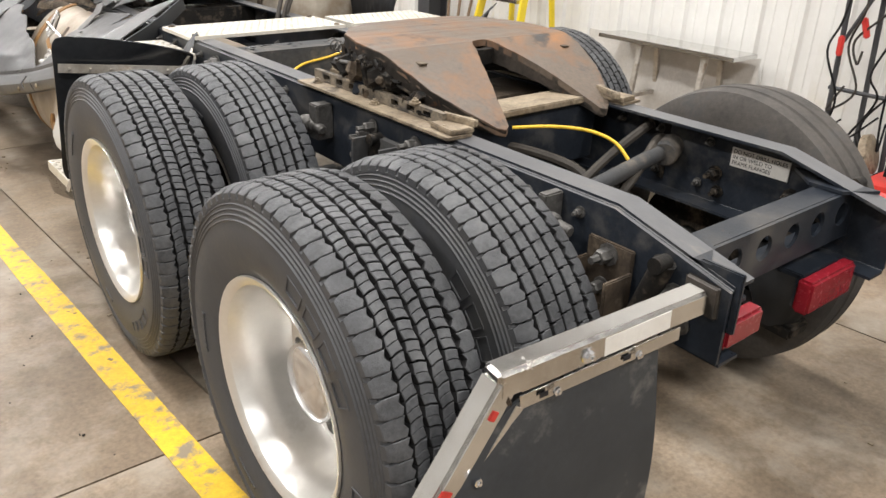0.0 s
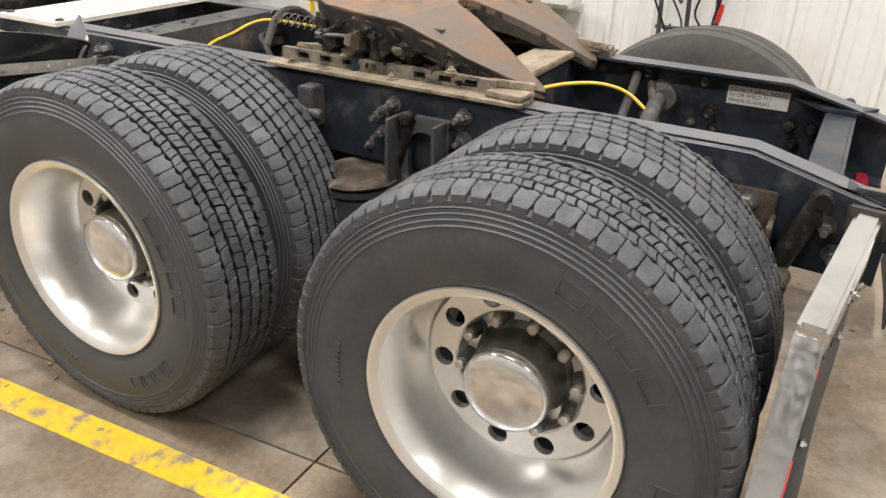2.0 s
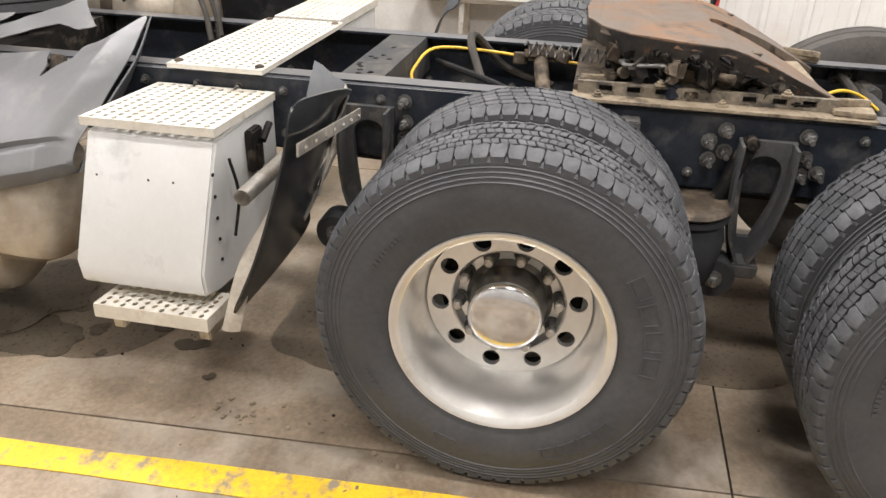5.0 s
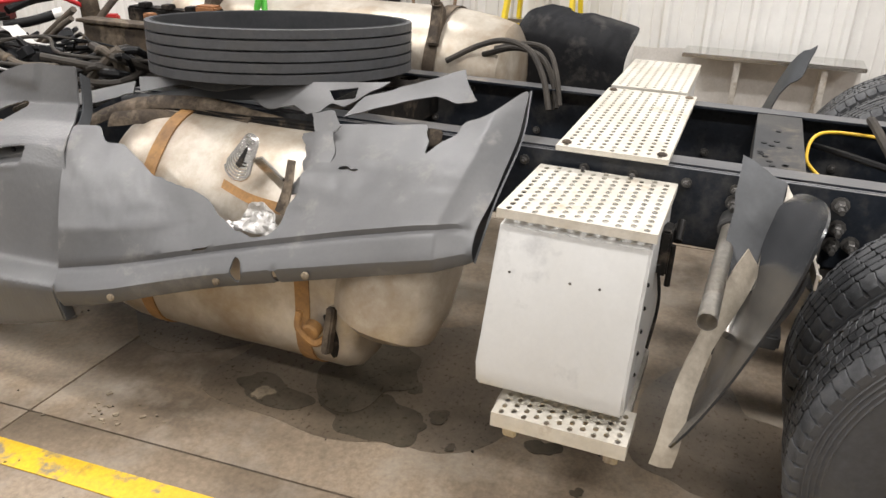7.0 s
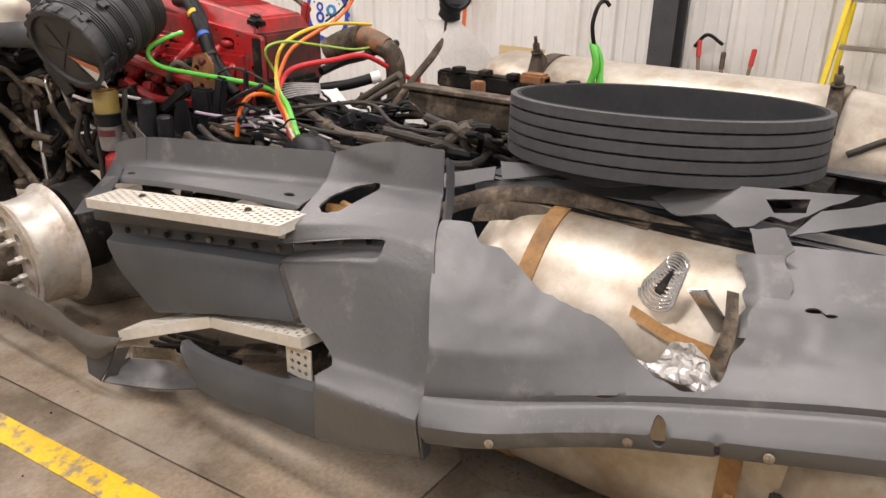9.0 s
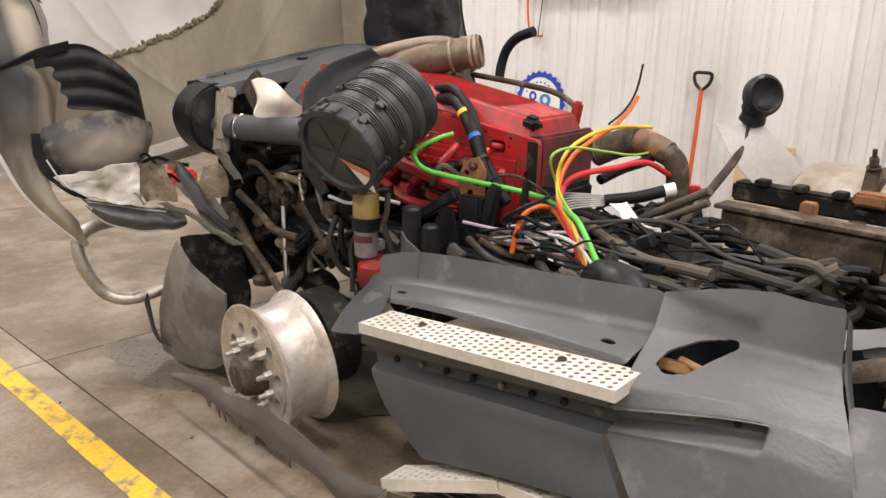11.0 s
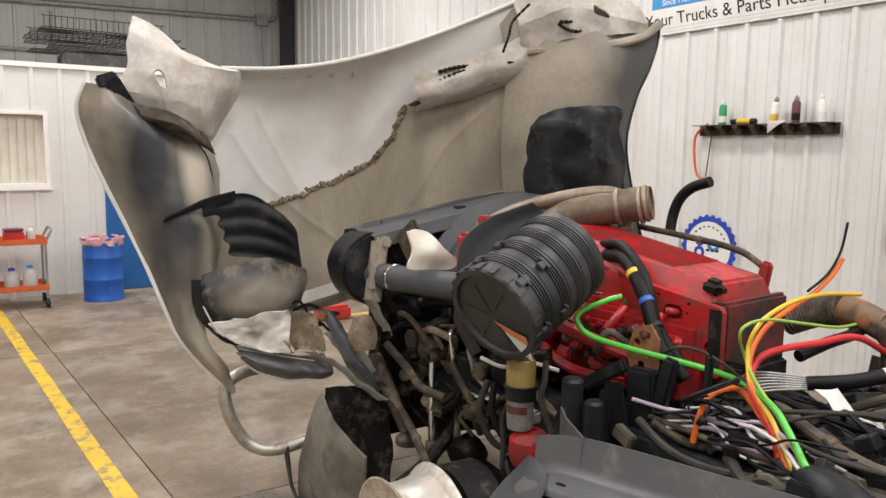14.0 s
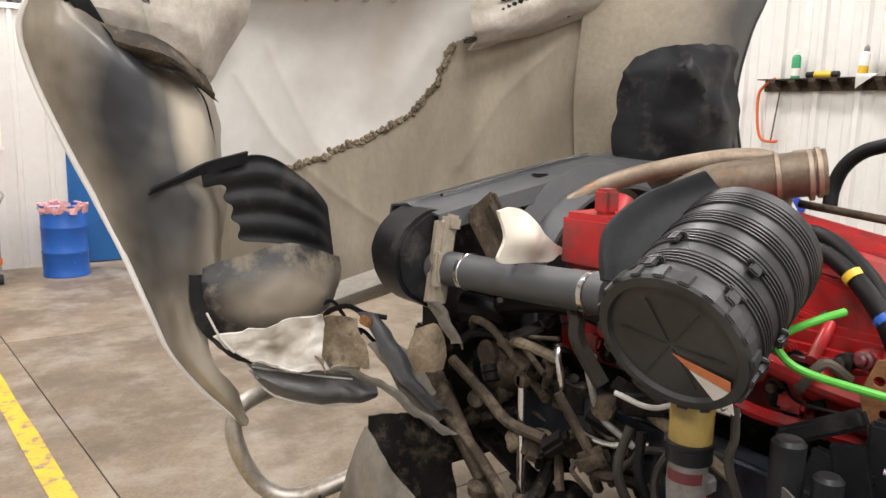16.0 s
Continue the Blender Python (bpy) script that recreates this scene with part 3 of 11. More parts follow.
def facets(rows, n, m):
    """Splits a coarse net of points into straight steps, so that its folds stay."""
    rows = [[Vector(p) for p in row] for row in rows]
    out = []
    for a, b in zip(rows, rows[1:]):
        for k in range(n):
            out.append([p.lerp(q, k / n) for p, q in zip(a, b)])
    out.append(rows[-1])
    fine = []
    for row in out:
        r = []
        for p, q in zip(row, row[1:]):
            r += [p.lerp(q, k / m) for k in range(m)]
        fine.append(r + [row[-1]])
    return fine


def step01(v, a, b):
    k = min(1.0, max(0.0, (v - a) / (b - a)))
    return k * k * (3 - 2 * k)


# ---- the room ----
WALL_X, LEFT_X, REAR_Y, FAR_Y, OFFICE_Y, ROOF_Z = 3.3, -7.0, -5.0, 19.8, 15.75, 5.6
LINE_K = -0.06


def line_x(y):
    return -1.13 + LINE_K * y


floor = tagged(part("floor", block(B(), (LEFT_X - 0.3, REAR_Y - 0.3, -0.25), (WALL_X + 0.3, FAR_Y + 0.3, -0.02)), "joint"),
               "worn grey concrete workshop floor with oil stains", "floor", kind="structure")
ys = [REAR_Y, -1.6, 2.0, 5.6, 9.2, 12.8, 16.4, FAR_Y]
offs = [-5.6, -2.9, 0.2, 2.5, 5.8]
for a, b in zip(ys, ys[1:]):
    for c, d in zip(offs, offs[1:]):
        bm = B()
        g = 0.004
        q = [(line_x(y) + x, y) for x, y in ((c + g, a + g), (d - g, a + g), (d - g, b - g), (c + g, b - g))]
        q = [(min(max(x, LEFT_X), WALL_X), y) for x, y in q]
        holed(bm, q, [], 0.03)
        part("slab", bm, "concrete", floor)

bm = B()
n = 60
y0, y1 = -4.5, 15.6
pts = []
for side in (1, -1):
    rng = random.Random(3 + side)
    seq = range(n + 1) if side > 0 else range(n, -1, -1)
    for i in seq:
        y = y0 + (y1 - y0) * i / n
        pts.append((line_x(y) + side * (0.052 + rng.uniform(-0.004, 0.004)), y))
holed(bm, pts, [], 0.003, pose(0, 0, 0.004))
tagged(part("floor_line", bm, "yellow_line"), "chipped yellow painted line on the concrete floor", "floor marking", kind="structure")
bm = B()
holed(bm, [(0.2, 12.9), (3.2, 12.9), (3.2, 13.0), (0.2, 13.0)], [], 0.003, pose(0, 0, 0.004))
tagged(part("floor_line", bm, "yellow_line"), "yellow painted cross line on the concrete floor", "floor marking", kind="structure")


def rib_panel(width=0.914, height=ROOF_Z):
    """One sheet of ribbed wall cladding, in x and z, facing -y."""
    prof = [(0.0, 0.0)]
    for k in range(3):
        c = width * (k + 0.5) / 3
        for dx in (-0.10, -0.05, 0.05, 0.10):
            prof += [(c - 0.152 + 0.152 + dx - 0.008, 0), (c + dx - 0.004, -0.005), (c + dx + 0.004, -0.005), (c + dx + 0.008, 0)] if abs(dx) > 0.06 else []
        prof += [(c - 0.035, 0), (c - 0.018, -0.026), (c + 0.018, -0.026), (c + 0.035, 0)]
    prof = sorted(prof) + [(width, 0.0)]
    bm = B()
    lo = [bm.verts.new((x, y, 0)) for x, y in prof]
    hi = [bm.verts.new((x, y, height)) for x, y in prof]
    for i in range(len(prof) - 1):
        bm.faces.new((lo[i], lo[i + 1], hi[i + 1], hi[i]))
    # screw heads
    for z in (0.5, 1.35, 2.45, 3.5):
        if z < height:
            for k in range(3):
                c = width * (k + 0.5) / 3 + 0.06
                bmesh.ops.create_cone(bm, cap_ends=True, segments=6, radius1=0.006, radius2=0.005, depth=0.006, matrix=pose(c, -0.003, z, 90))
    return bm


def clad(name, label, start, way, length, height, material, base_z=0.0):
    """A backing wall with ribbed sheets in front of it. way: the turn about z by which the sheets run."""
    turn = pose(*start, 0, 0, way)
    bm = B()
    box(bm, (length, 0.14, height), turn @ pose(length / 2, 0.075, height / 2 + base_z))
    w = tagged(part(name, bm, material), label, "wall", kind="structure")
    me = None
    count = math.ceil(length / 0.914)
    for i in range(count):
        if me is None:
            p = part("wall_panel", rib_panel(0.914, height), material, w, angle=20)
            me = p.data
        else:
            p = new("wall_panel", me)
            p.parent = w
        p.matrix_local = turn @ pose(i * 0.914, 0, base_z)
    return w


clad("wall_east", "white ribbed sheet metal workshop wall", (WALL_X, FAR_Y, 0), -90, FAR_Y - REAR_Y, ROOF_Z, "wall")
clad("wall_north", "grey ribbed sheet metal end wall", (LEFT_X, FAR_Y, 0), 0, WALL_X - LEFT_X, ROOF_Z, "wall_grey")
# Unseen walls added to close the room, grey to weaken the bounced light
clad("wall_south", "unseen grey ribbed wall, added to close the room", (WALL_X, REAR_Y, 0), 180, WALL_X - LEFT_X, ROOF_Z, "wall_grey")
clad("wall_west", "unseen grey ribbed wall, added to close the room", (LEFT_X, REAR_Y, 0), 90, FAR_Y - REAR_Y, ROOF_Z, "wall_grey")
# Unseen ceiling, coloured dark so that less light bounces down
tagged(part("ceiling", block(B(), (LEFT_X - 0.3, REAR_Y - 0.3, ROOF_Z), (WALL_X + 0.3, FAR_Y + 0.3, ROOF_Z + 0.2)), "ceiling"), "unseen workshop ceiling, added in dark grey to cut the fill light", "ceiling", kind="structure")

# high bay fixtures over the lamps
fix = None
for lx, ly in LAMP_SPOTS:
    if fix is None:
        fix = thing("ceiling_light", "white high bay ceiling light", "light", (0, 0, 0), group="high bay lights")
        bm = B()
        box(bm, (0.56, 1.36, 0.05), pose(0, 0, 0.04), 0.01)
        part("housing", bm, "white_paint", fix)
        for sx in (-0.2, 0.2):
            for sy in (-0.5, 0.5):
                part("hanger", rod(B(), (sx, sy, 0.06), (sx, sy, ROOF_Z - 5.07), 0.004, segs=6), "steel_dark", fix)
        fix.location = (lx, ly, 5.07)
    else:
        copy_thing(fix, pose(lx, ly, 5.07))

# office partition with its door and window
OH = 2.72
bm = B()
turn = pose(LEFT_X, OFFICE_Y, 0)
DX0, DX1, DH = -0.76, 0.16, 2.05
WX0, WX1, WZ0, WZ1 = -2.55, -1.36, 1.31, 2.22
X1 = WALL_X
for lo, hi in (((LEFT_X, 0, 0), (WX0, 0, OH)), ((WX0, 0, 0), (WX1, 0, WZ0)), ((WX0, 0, WZ1), (WX1, 0, OH)), ((WX1, 0, 0), (DX0, 0, OH)), ((DX0, 0, DH), (DX1, 0, OH)), ((DX1, 0, 0), (X1, 0, OH))):
    block(bm, (lo[0], OFFICE_Y + 0.01, lo[2]), (hi[0], OFFICE_Y + 0.13, hi[2]))
office = tagged(part("wall_office", bm, "wall"), "low white ribbed metal office partition", "wall", kind="structure")


def short_panel(x0, x1, z0, z1):
    bm = B()
    xs = [x0]
    k = math.ceil((x0 + 7) / 0.3048)
    prof = [(x0, 0.0)]
    while -7 + k * 0.3048 < x1 - 0.05:
        c = -7 + k * 0.3048
        if c > x0 + 0.05:
            prof += [(c - 0.035, 0), (c - 0.018, -0.024), (c + 0.018, -0.024), (c + 0.035, 0)]
        k += 1
    prof.append((x1, 0.0))
    lo = [bm.verts.new((x, OFFICE_Y + y, z0)) for x, y in prof]
    hi = [bm.verts.new((x, OFFICE_Y + y, z1)) for x, y in prof]
    for i in range(len(prof) - 1):
        bm.faces.new((lo[i], lo[i + 1], hi[i + 1], hi[i]))
    part("wall_panel", bm, "wall", office, angle=20)


for a in ((LEFT_X, WX0, 0, OH), (WX0, WX1, 0, WZ0), (WX0, WX1, WZ1, OH), (WX1, DX0, 0, OH), (DX0, DX1, DH, OH), (DX1, X1, 0, OH)):
    short_panel(*a)
bm = B()
block(bm, (LEFT_X, OFFICE_Y - 0.03, OH), (X1, FAR_Y, OH + 0.06), 0.004)
tagged(part("trim", bm, "white_paint"), "white top trim and roof deck of the office", "trim", kind="structure")

win = tagged(new("window_1"), "office window with a white frame and closed beige blind", "window", kind="structure")
bm = B()
for lo, hi in (((WX0, WZ0), (WX0 + 0.05, WZ1)), ((WX1 - 0.05, WZ0), (WX1, WZ1)), ((WX0 + 0.05, WZ0), (WX1 - 0.05, WZ0 + 0.05)), ((WX0 + 0.05, WZ1 - 0.05), (WX1 - 0.05, WZ1))):
    block(bm, (lo[0], OFFICE_Y - 0.03, lo[1]), (hi[0], OFFICE_Y + 0.1, hi[1]), 0.004)
part("window_frame", bm, "white_paint", win)
part("window_sill", block(B(), (WX0 - 0.02, OFFICE_Y - 0.05, WZ0 - 0.03), (WX1 + 0.02, OFFICE_Y - 0.031, WZ0), 0.003), "white_paint", win)
bm = B()
for i in range(12):
    x = WX0 + 0.06 + i * 0.09
    box(bm, (0.092, 0.004, WZ1 - WZ0 - 0.1), pose(x + 0.045, OFFICE_Y + 0.08, (WZ0 + WZ1) / 2, 0, 0, 12))
part("blind", bm, "cream", win)

door = tagged(new("door_1"), "closed blue painted steel door in the office wall", "door", kind="structure")
bm = B()
block(bm, (DX0 + 0.04, OFFICE_Y + 0.0, 0.01), (DX1 - 0.04, OFFICE_Y + 0.05, DH - 0.04), 0.004)
part("door_leaf", bm, "blue_paint", door)
bm = B()
for lo, hi in (((DX0, 0), (DX0 + 0.04, DH)), ((DX1 - 0.04, 0), (DX1, DH)), ((DX0 + 0.04, DH - 0.04), (DX1 - 0.04, DH))):
    block(bm, (lo[0], OFFICE_Y - 0.02, lo[1]), (hi[0], OFFICE_Y + 0.1, hi[1]), 0.003)
part("door_frame", bm, "blue_paint", door)
bm = B()
block(bm, (DX0 + 0.2, OFFICE_Y - 0.012, 1.02), (DX1 - 0.2, OFFICE_Y - 0.001, 1.75), 0.003)
part("door_window", bm, "white_paint", door)
bm = B()
rod(bm, (DX1 - 0.1, OFFICE_Y, 1.0), (DX1 - 0.1, OFFICE_Y - 0.06, 1.0), 0.012)
rod(bm, (DX1 - 0.1, OFFICE_Y - 0.055, 1.0), (DX1 - 0.22, OFFICE_Y - 0.055, 1.0), 0.009)
part("door_handle", bm, "stainless", door)

# steel columns
def column(x, y, z1, name="column"):
    bm = B()
    for dx in (-0.11, 0.11):
        block(bm, (x + dx - 0.006, y - 0.09, 0.0), (x + dx + 0.006, y + 0.09, z1))
    block(bm, (x - 0.104, y - 0.005, 0.0), (x + 0.104, y + 0.005, z1))
    return tagged(part(name, bm, "steel_dark"), "dark steel building column against the wall", "column", kind="structure")


column(WALL_X - 0.16, 6.36, ROOF_Z)
column(WALL_X - 0.16, FAR_Y - 0.25, ROOF_Z)
column(WALL_X - 0.16, -1.2, ROOF_Z)


# ---- the truck: rear chassis ----
truck = thing("semi_truck", "wrecked black semi truck chassis with stripped cab and exposed red engine", "truck", (0, 2.0, 0))
AXLES = (1.41, 2.70)
AXLE_Z = 0.50
RAIL_TOP, RAIL_BOT, RAIL_X = 0.955, 0.69, 0.43


def rail_mesh(s):
    """A channel rail whose flanges point inwards; its rear end tapers."""
    bm = B()
    st = [(0.735, 0.868, 0.66), (1.07, RAIL_TOP, RAIL_BOT - 0.02), (1.15, RAIL_TOP, RAIL_BOT), (5.72, RAIL_TOP, RAIL_BOT), (5.95, 0.84, 0.60), (9.2, 0.84, 0.60)]
    rings = []
    for y, zt, zb in st:
        o, i, t = s * RAIL_X, s * (RAIL_X - 0.09), 0.009
        w = s * (RAIL_X - t)
        rings.append([bm.verts.new((x, y, z)) for x, z in ((o, zb), (o, zt), (i, zt), (i, zt - t), (w, zt - t), (w, zb + t), (i, zb + t), (i, zb))])
    for a, b in zip(rings, rings[1:]):
        for k in range(8):
            j = (k + 1) % 8
            bm.faces.new((a[k], a[j], b[j], b[k]))
    bm.faces.new(rings[0])
    bm.faces.new(rings[-1][::-1])
    bmesh.ops.recalc_face_normals(bm, faces=bm.faces)
    along = [e for e in bm.edges if abs((e.verts[0].co - e.verts[1].co).normalized().y) > 0.9]
    bmesh.ops.bevel(bm, geom=[e for e in along if all(abs(abs(v.co.x) - RAIL_X) < 1e-4 for v in e.verts)], offset=0.012, segments=3, affect="EDGES")
    return bm


for s in (-1, 1):
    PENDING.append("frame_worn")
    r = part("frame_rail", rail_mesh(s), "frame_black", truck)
    # Upward faces take a paler colour: ceiling sheen painted in, plus worn tan patches
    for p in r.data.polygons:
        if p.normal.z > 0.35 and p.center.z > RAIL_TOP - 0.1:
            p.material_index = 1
    bm = B()
    rng = random.Random(5 + s)
    for y in [1.2 + 0.17 * i for i in range(26)]:
        for z in (0.90, 0.75):
            if rng.random() < 0.62:
                yy = y + rng.uniform(-0.03, 0.03)
                bolt(bm, (s * RAIL_X, yy, z), (s, 0, 0), 0.011, 0.02)
                bolt(bm, (s * (RAIL_X - 0.012), yy, z), (-s, 0, 0), 0.011, 0.02)
    tagged(part("frame_bolt", bm, "bolt", r), kind="stuff")


# ---- wheels ----
def tyre_mesh(pitches=74, inner=False, seed=1):
    """A truck tyre round the x axis; the outer side faces -x. Outer tyres have zigzag tread blocks, inner ones notched ribs."""
    bm = B()
    R = 0.517
    prof = [(0.292, -0.115), (0.302, -0.122), (0.33, -0.131), (0.37, -0.139), (0.41, -0.1405), (0.434, -0.138), (0.437, -0.1405), (0.440, -0.137), (0.446, -0.136), (0.449, -0.138), (0.452, -0.1345),
            (0.458, -0.133), (0.461, -0.1355), (0.464, -0.132), (0.470, -0.131), (0.473, -0.1335), (0.476, -0.130), (0.482, -0.129), (0.485, -0.131), (0.488, -0.127), (0.493, -0.125), (0.4965, -0.121), (0.4965, 0.0)]
    full = prof + [(r, -h) for r, h in prof[-2::-1]]
    turn = pose(0, 0, 0, 0, 90, 0)
    lathe(bm, full, turn, 96, closed=True)
    bmesh.ops.recalc_face_normals(bm, faces=bm.faces)
    rows = [(-0.130, -0.084), (-0.074, -0.044), (-0.034, -0.004), (0.004, 0.034), (0.044, 0.074), (0.084, 0.130)]
    rng = random.Random(seed)
    da = 2 * math.pi / pitches

    def lump(ring, top, drop):
        """One block of tread: its outline in (x, angle), with chamfered upper edges."""
        cx, ca = sum(p[0] for p in ring) / len(ring), sum(p[1] for p in ring) / len(ring)
        sx = max(abs(p[0] - cx) for p in ring)
        sa = max(abs(p[1] - ca) for p in ring) * R
        tiers = []
        for r, grow in ((top, -0.0020), (top - 0.0022, 0.0), (0.4955, 0.0012)):
            tiers.append([bm.verts.new((cx + (x - cx) * (1 + grow / sx), (r - drop(x)) * math.sin(ca + (a - ca) * (1 + grow / sa)), (r - drop(x)) * math.cos(ca + (a - ca) * (1 + grow / sa)))) for x, a in ring])
        bm.faces.new(tiers[0][::-1])
        for t, b in zip(tiers, tiers[1:]):
            for q in range(len(ring)):
                w = (q + 1) % len(ring)
                bm.faces.new((t[q], t[w], b[w], b[q]))

    for k, (xa, xb) in enumerate(rows):
        side = {0: -1, 5: 1}.get(k, 0)
        for i in range(pitches):
            j = rng.uniform(-0.015, 0.015)
            a0 = (i + (0.5 * k if not inner else 0.23 * k) + j) * da
            top = R - rng.uniform(0.0, 0.0022)
            if side:
                e0, e1 = (xa, xb) if side < 0 else (xb, xa)
                g = 0.02 * da
                z = 0.005 * side
                ring = [(e0 - side * 0.014, a0 + g), (e0, a0 + 0.14 * da), (e0, a0 + 0.86 * da), (e0 - side * 0.014, a0 + da - g), (e1 - z * 0.4, a0 + da - g), (e1 + z, a0 + 0.66 * da), (e1 - z, a0 + 0.34 * da), (e1 + z * 0.4, a0 + g)]
                lump(ring if side < 0 else ring[::-1], top, lambda x: 0.017 * max(0.0, (abs(x) - 0.105) / 0.026) ** 1.3)
            elif inner:
                n = 0.0045
                ring = [(xa, a0 + 0.01 * da), (xa, a0 + 0.88 * da), (xa + 2.4 * n, a0 + 0.93 * da), (xa + n * 2.4, a0 + 0.995 * da), (xb, a0 + 0.995 * da), (xb, a0 + 0.42 * da), (xb - n * 2, a0 + 0.37 * da), (xb, a0 + 0.32 * da), (xb, a0 + 0.01 * da)]
                lump(ring, top, lambda x: 0.0)
            else:
                sk = (0.16 if k % 2 else -0.16) * da
                z, g = 0.0034, 0.04 * da
                for h0, h1 in ((g, 0.5 * da - 0.009 * da), (0.5 * da + 0.009 * da, da - g)):
                    m0, m1 = (0.0, z) if h0 == g else (z, 0.0)
                    ring = [(xa - m0, a0 + h0), (xa - m1, a0 + h1), ((xa + xb) / 2, a0 + h1 + sk * 0.5 + 0.05 * da), (xb - m1, a0 + h1 + sk), (xb - m0, a0 + h0 + sk), ((xa + xb) / 2, a0 + h0 + sk * 0.5 + 0.05 * da)]
                    lump(ring, top, lambda x: 0.0)
    # raised outlines and plain bars on the sidewall
    for a0, count, rr, hh, ww in ((78, 4, 0.388, 0.046, 8.5), (8, 4, 0.388, 0.040, 6.5), (200, 9, 0.375, 0.012, 1.6), (262, 7, 0.392, 0.012, 1.6), (300, 4, 0.38, 0.014, 2.0)):
        for i in range(count):
            a = radians(a0 - i * (ww * 1.35))
            w2 = 0.5 * radians(ww)
            bars = [(hh * 0.45, 0.0035, ww, 0.0), (-hh * 0.45, 0.0035, ww, 0.0), (0, hh, 0.6, w2), (0, hh, 0.6, -w2)] if hh > 0.03 else [(0, hh, ww, 0.0)]
            for dr, wr, span, off in bars:
                wide = radians(span) * (rr + dr)
                box(bm, (0.0046, wide, wr), Matrix.Rotation(-(a + off) + math.pi / 2, 4, "X") @ Matrix.Translation((-0.1400, 0, rr + dr)))
    return bm


def burst_tyre():
    """A worn tyre round the x axis whose tread has come loose from the shoulder."""
    bm = B()
    prof = [(0.292, -0.115), (0.33, -0.131), (0.41, -0.142), (0.46, -0.136), (0.485, -0.128), (0.492, -0.118), (0.486, -0.106), (0.500, -0.096), (0.515, -0.08), (0.520, -0.03), (0.512, -0.024), (0.512, -0.018), (0.520, -0.012), (0.521, 0.05), (0.512, 0.056), (0.512, 0.062), (0.519, 0.068), (0.51, 0.115), (0.48, 0.13), (0.41, 0.142), (0.33, 0.131), (0.292, 0.115)]
    lathe(bm, prof, pose(0, 0, 0, 0, 90, 0), 96, closed=True, wob=lambda a, h: 1 + 0.006 * math.sin(5 * a) + (0.02 * math.sin(3 * a + 1) if -0.11 < h < -0.06 else 0))
    bmesh.ops.recalc_face_normals(bm, faces=bm.faces)
    return bm


def wheel_holes(n, r, rad, seg=12):
    return [disc_pts(r * math.cos(2 * math.pi * i / n), r * math.sin(2 * math.pi * i / n), rad, seg) for i in range(n)]


def dish_rim(depth=0.165, material="alu_polished"):
    """A deep wheel round the x axis with its open side to -x; gives the parts' meshes."""
    turn = pose(0, 0, 0, 0, -90, 0)  # z of the lathe runs to -x
    bm = B()
    lathe(bm, [(0.262, -0.08), (0.280, -0.118), (0.296, -0.122), (0.296, -0.116), (0.284, -0.112), (0.268, -0.075), (0.266, 0.02), (0.276, 0.07), (0.288, 0.112), (0.297, 0.118), (0.302, 0.124),
               (0.300, 0.130), (0.290, 0.128), (0.276, 0.116), (0.268, 0.09), (0.258, 0.06), (0.254, 0.02), (0.248, -0.02), (0.240, -0.05), (0.232, -0.062)], turn, 64)
    bmesh.ops.delete(bm, geom=[f for f in bm.faces if len(f.verts) > 8], context="FACES")
    # disc with hand holes
    holed(bm, disc_pts(0, 0, 0.234, 60), [disc_pts(0, 0, 0.163, 60)] + wheel_holes(10, 0.196, 0.026), 0.02, turn @ pose(0, 0, -0.05))
    lathe(bm, [(0.164, -0.07), (0.164, -0.049), (0.158, -0.053), (0.148, -0.083), (0.110, -0.083), (0.110, -0.10)], turn, 60)
    bmesh.ops.delete(bm, geom=[f for f in bm.faces if len(f.verts) > 8], context="FACES")
    bmesh.ops.recalc_face_normals(bm, faces=bm.faces)
    return bm


def hub_meshes():
    turn = pose(0, 0, 0, 0, -90, 0)
    hub = lathe(B(), [(0.124, -0.14), (0.124, -0.082), (0.118, -0.076), (0.110, -0.070), (0.107, -0.02), (0.105, 0.02), (0.101, 0.024), (0.098, 0.03)], turn, 36)
    cap = lathe(B(), [(0.1015, 0.018), (0.103, 0.026), (0.1025, 0.033), (0.099, 0.038), (0.088, 0.043), (0.06, 0.049), (0.03, 0.052), (0.001, 0.053)], turn, 48)
    nut = B()
    lathe(nut, [(0.0225, 0), (0.0245, 0.004), (0.0225, 0.009)], turn, 16)
    lathe(nut, [(0.0185, 0.006), (0.0185, 0.036), (0.0155, 0.041)], turn, 6)
    drum = lathe(B(), [(0.15, -0.105), (0.205, -0.11), (0.21, -0.26), (0.17, -0.27)], turn, 40)
    return hub, cap, nut, drum


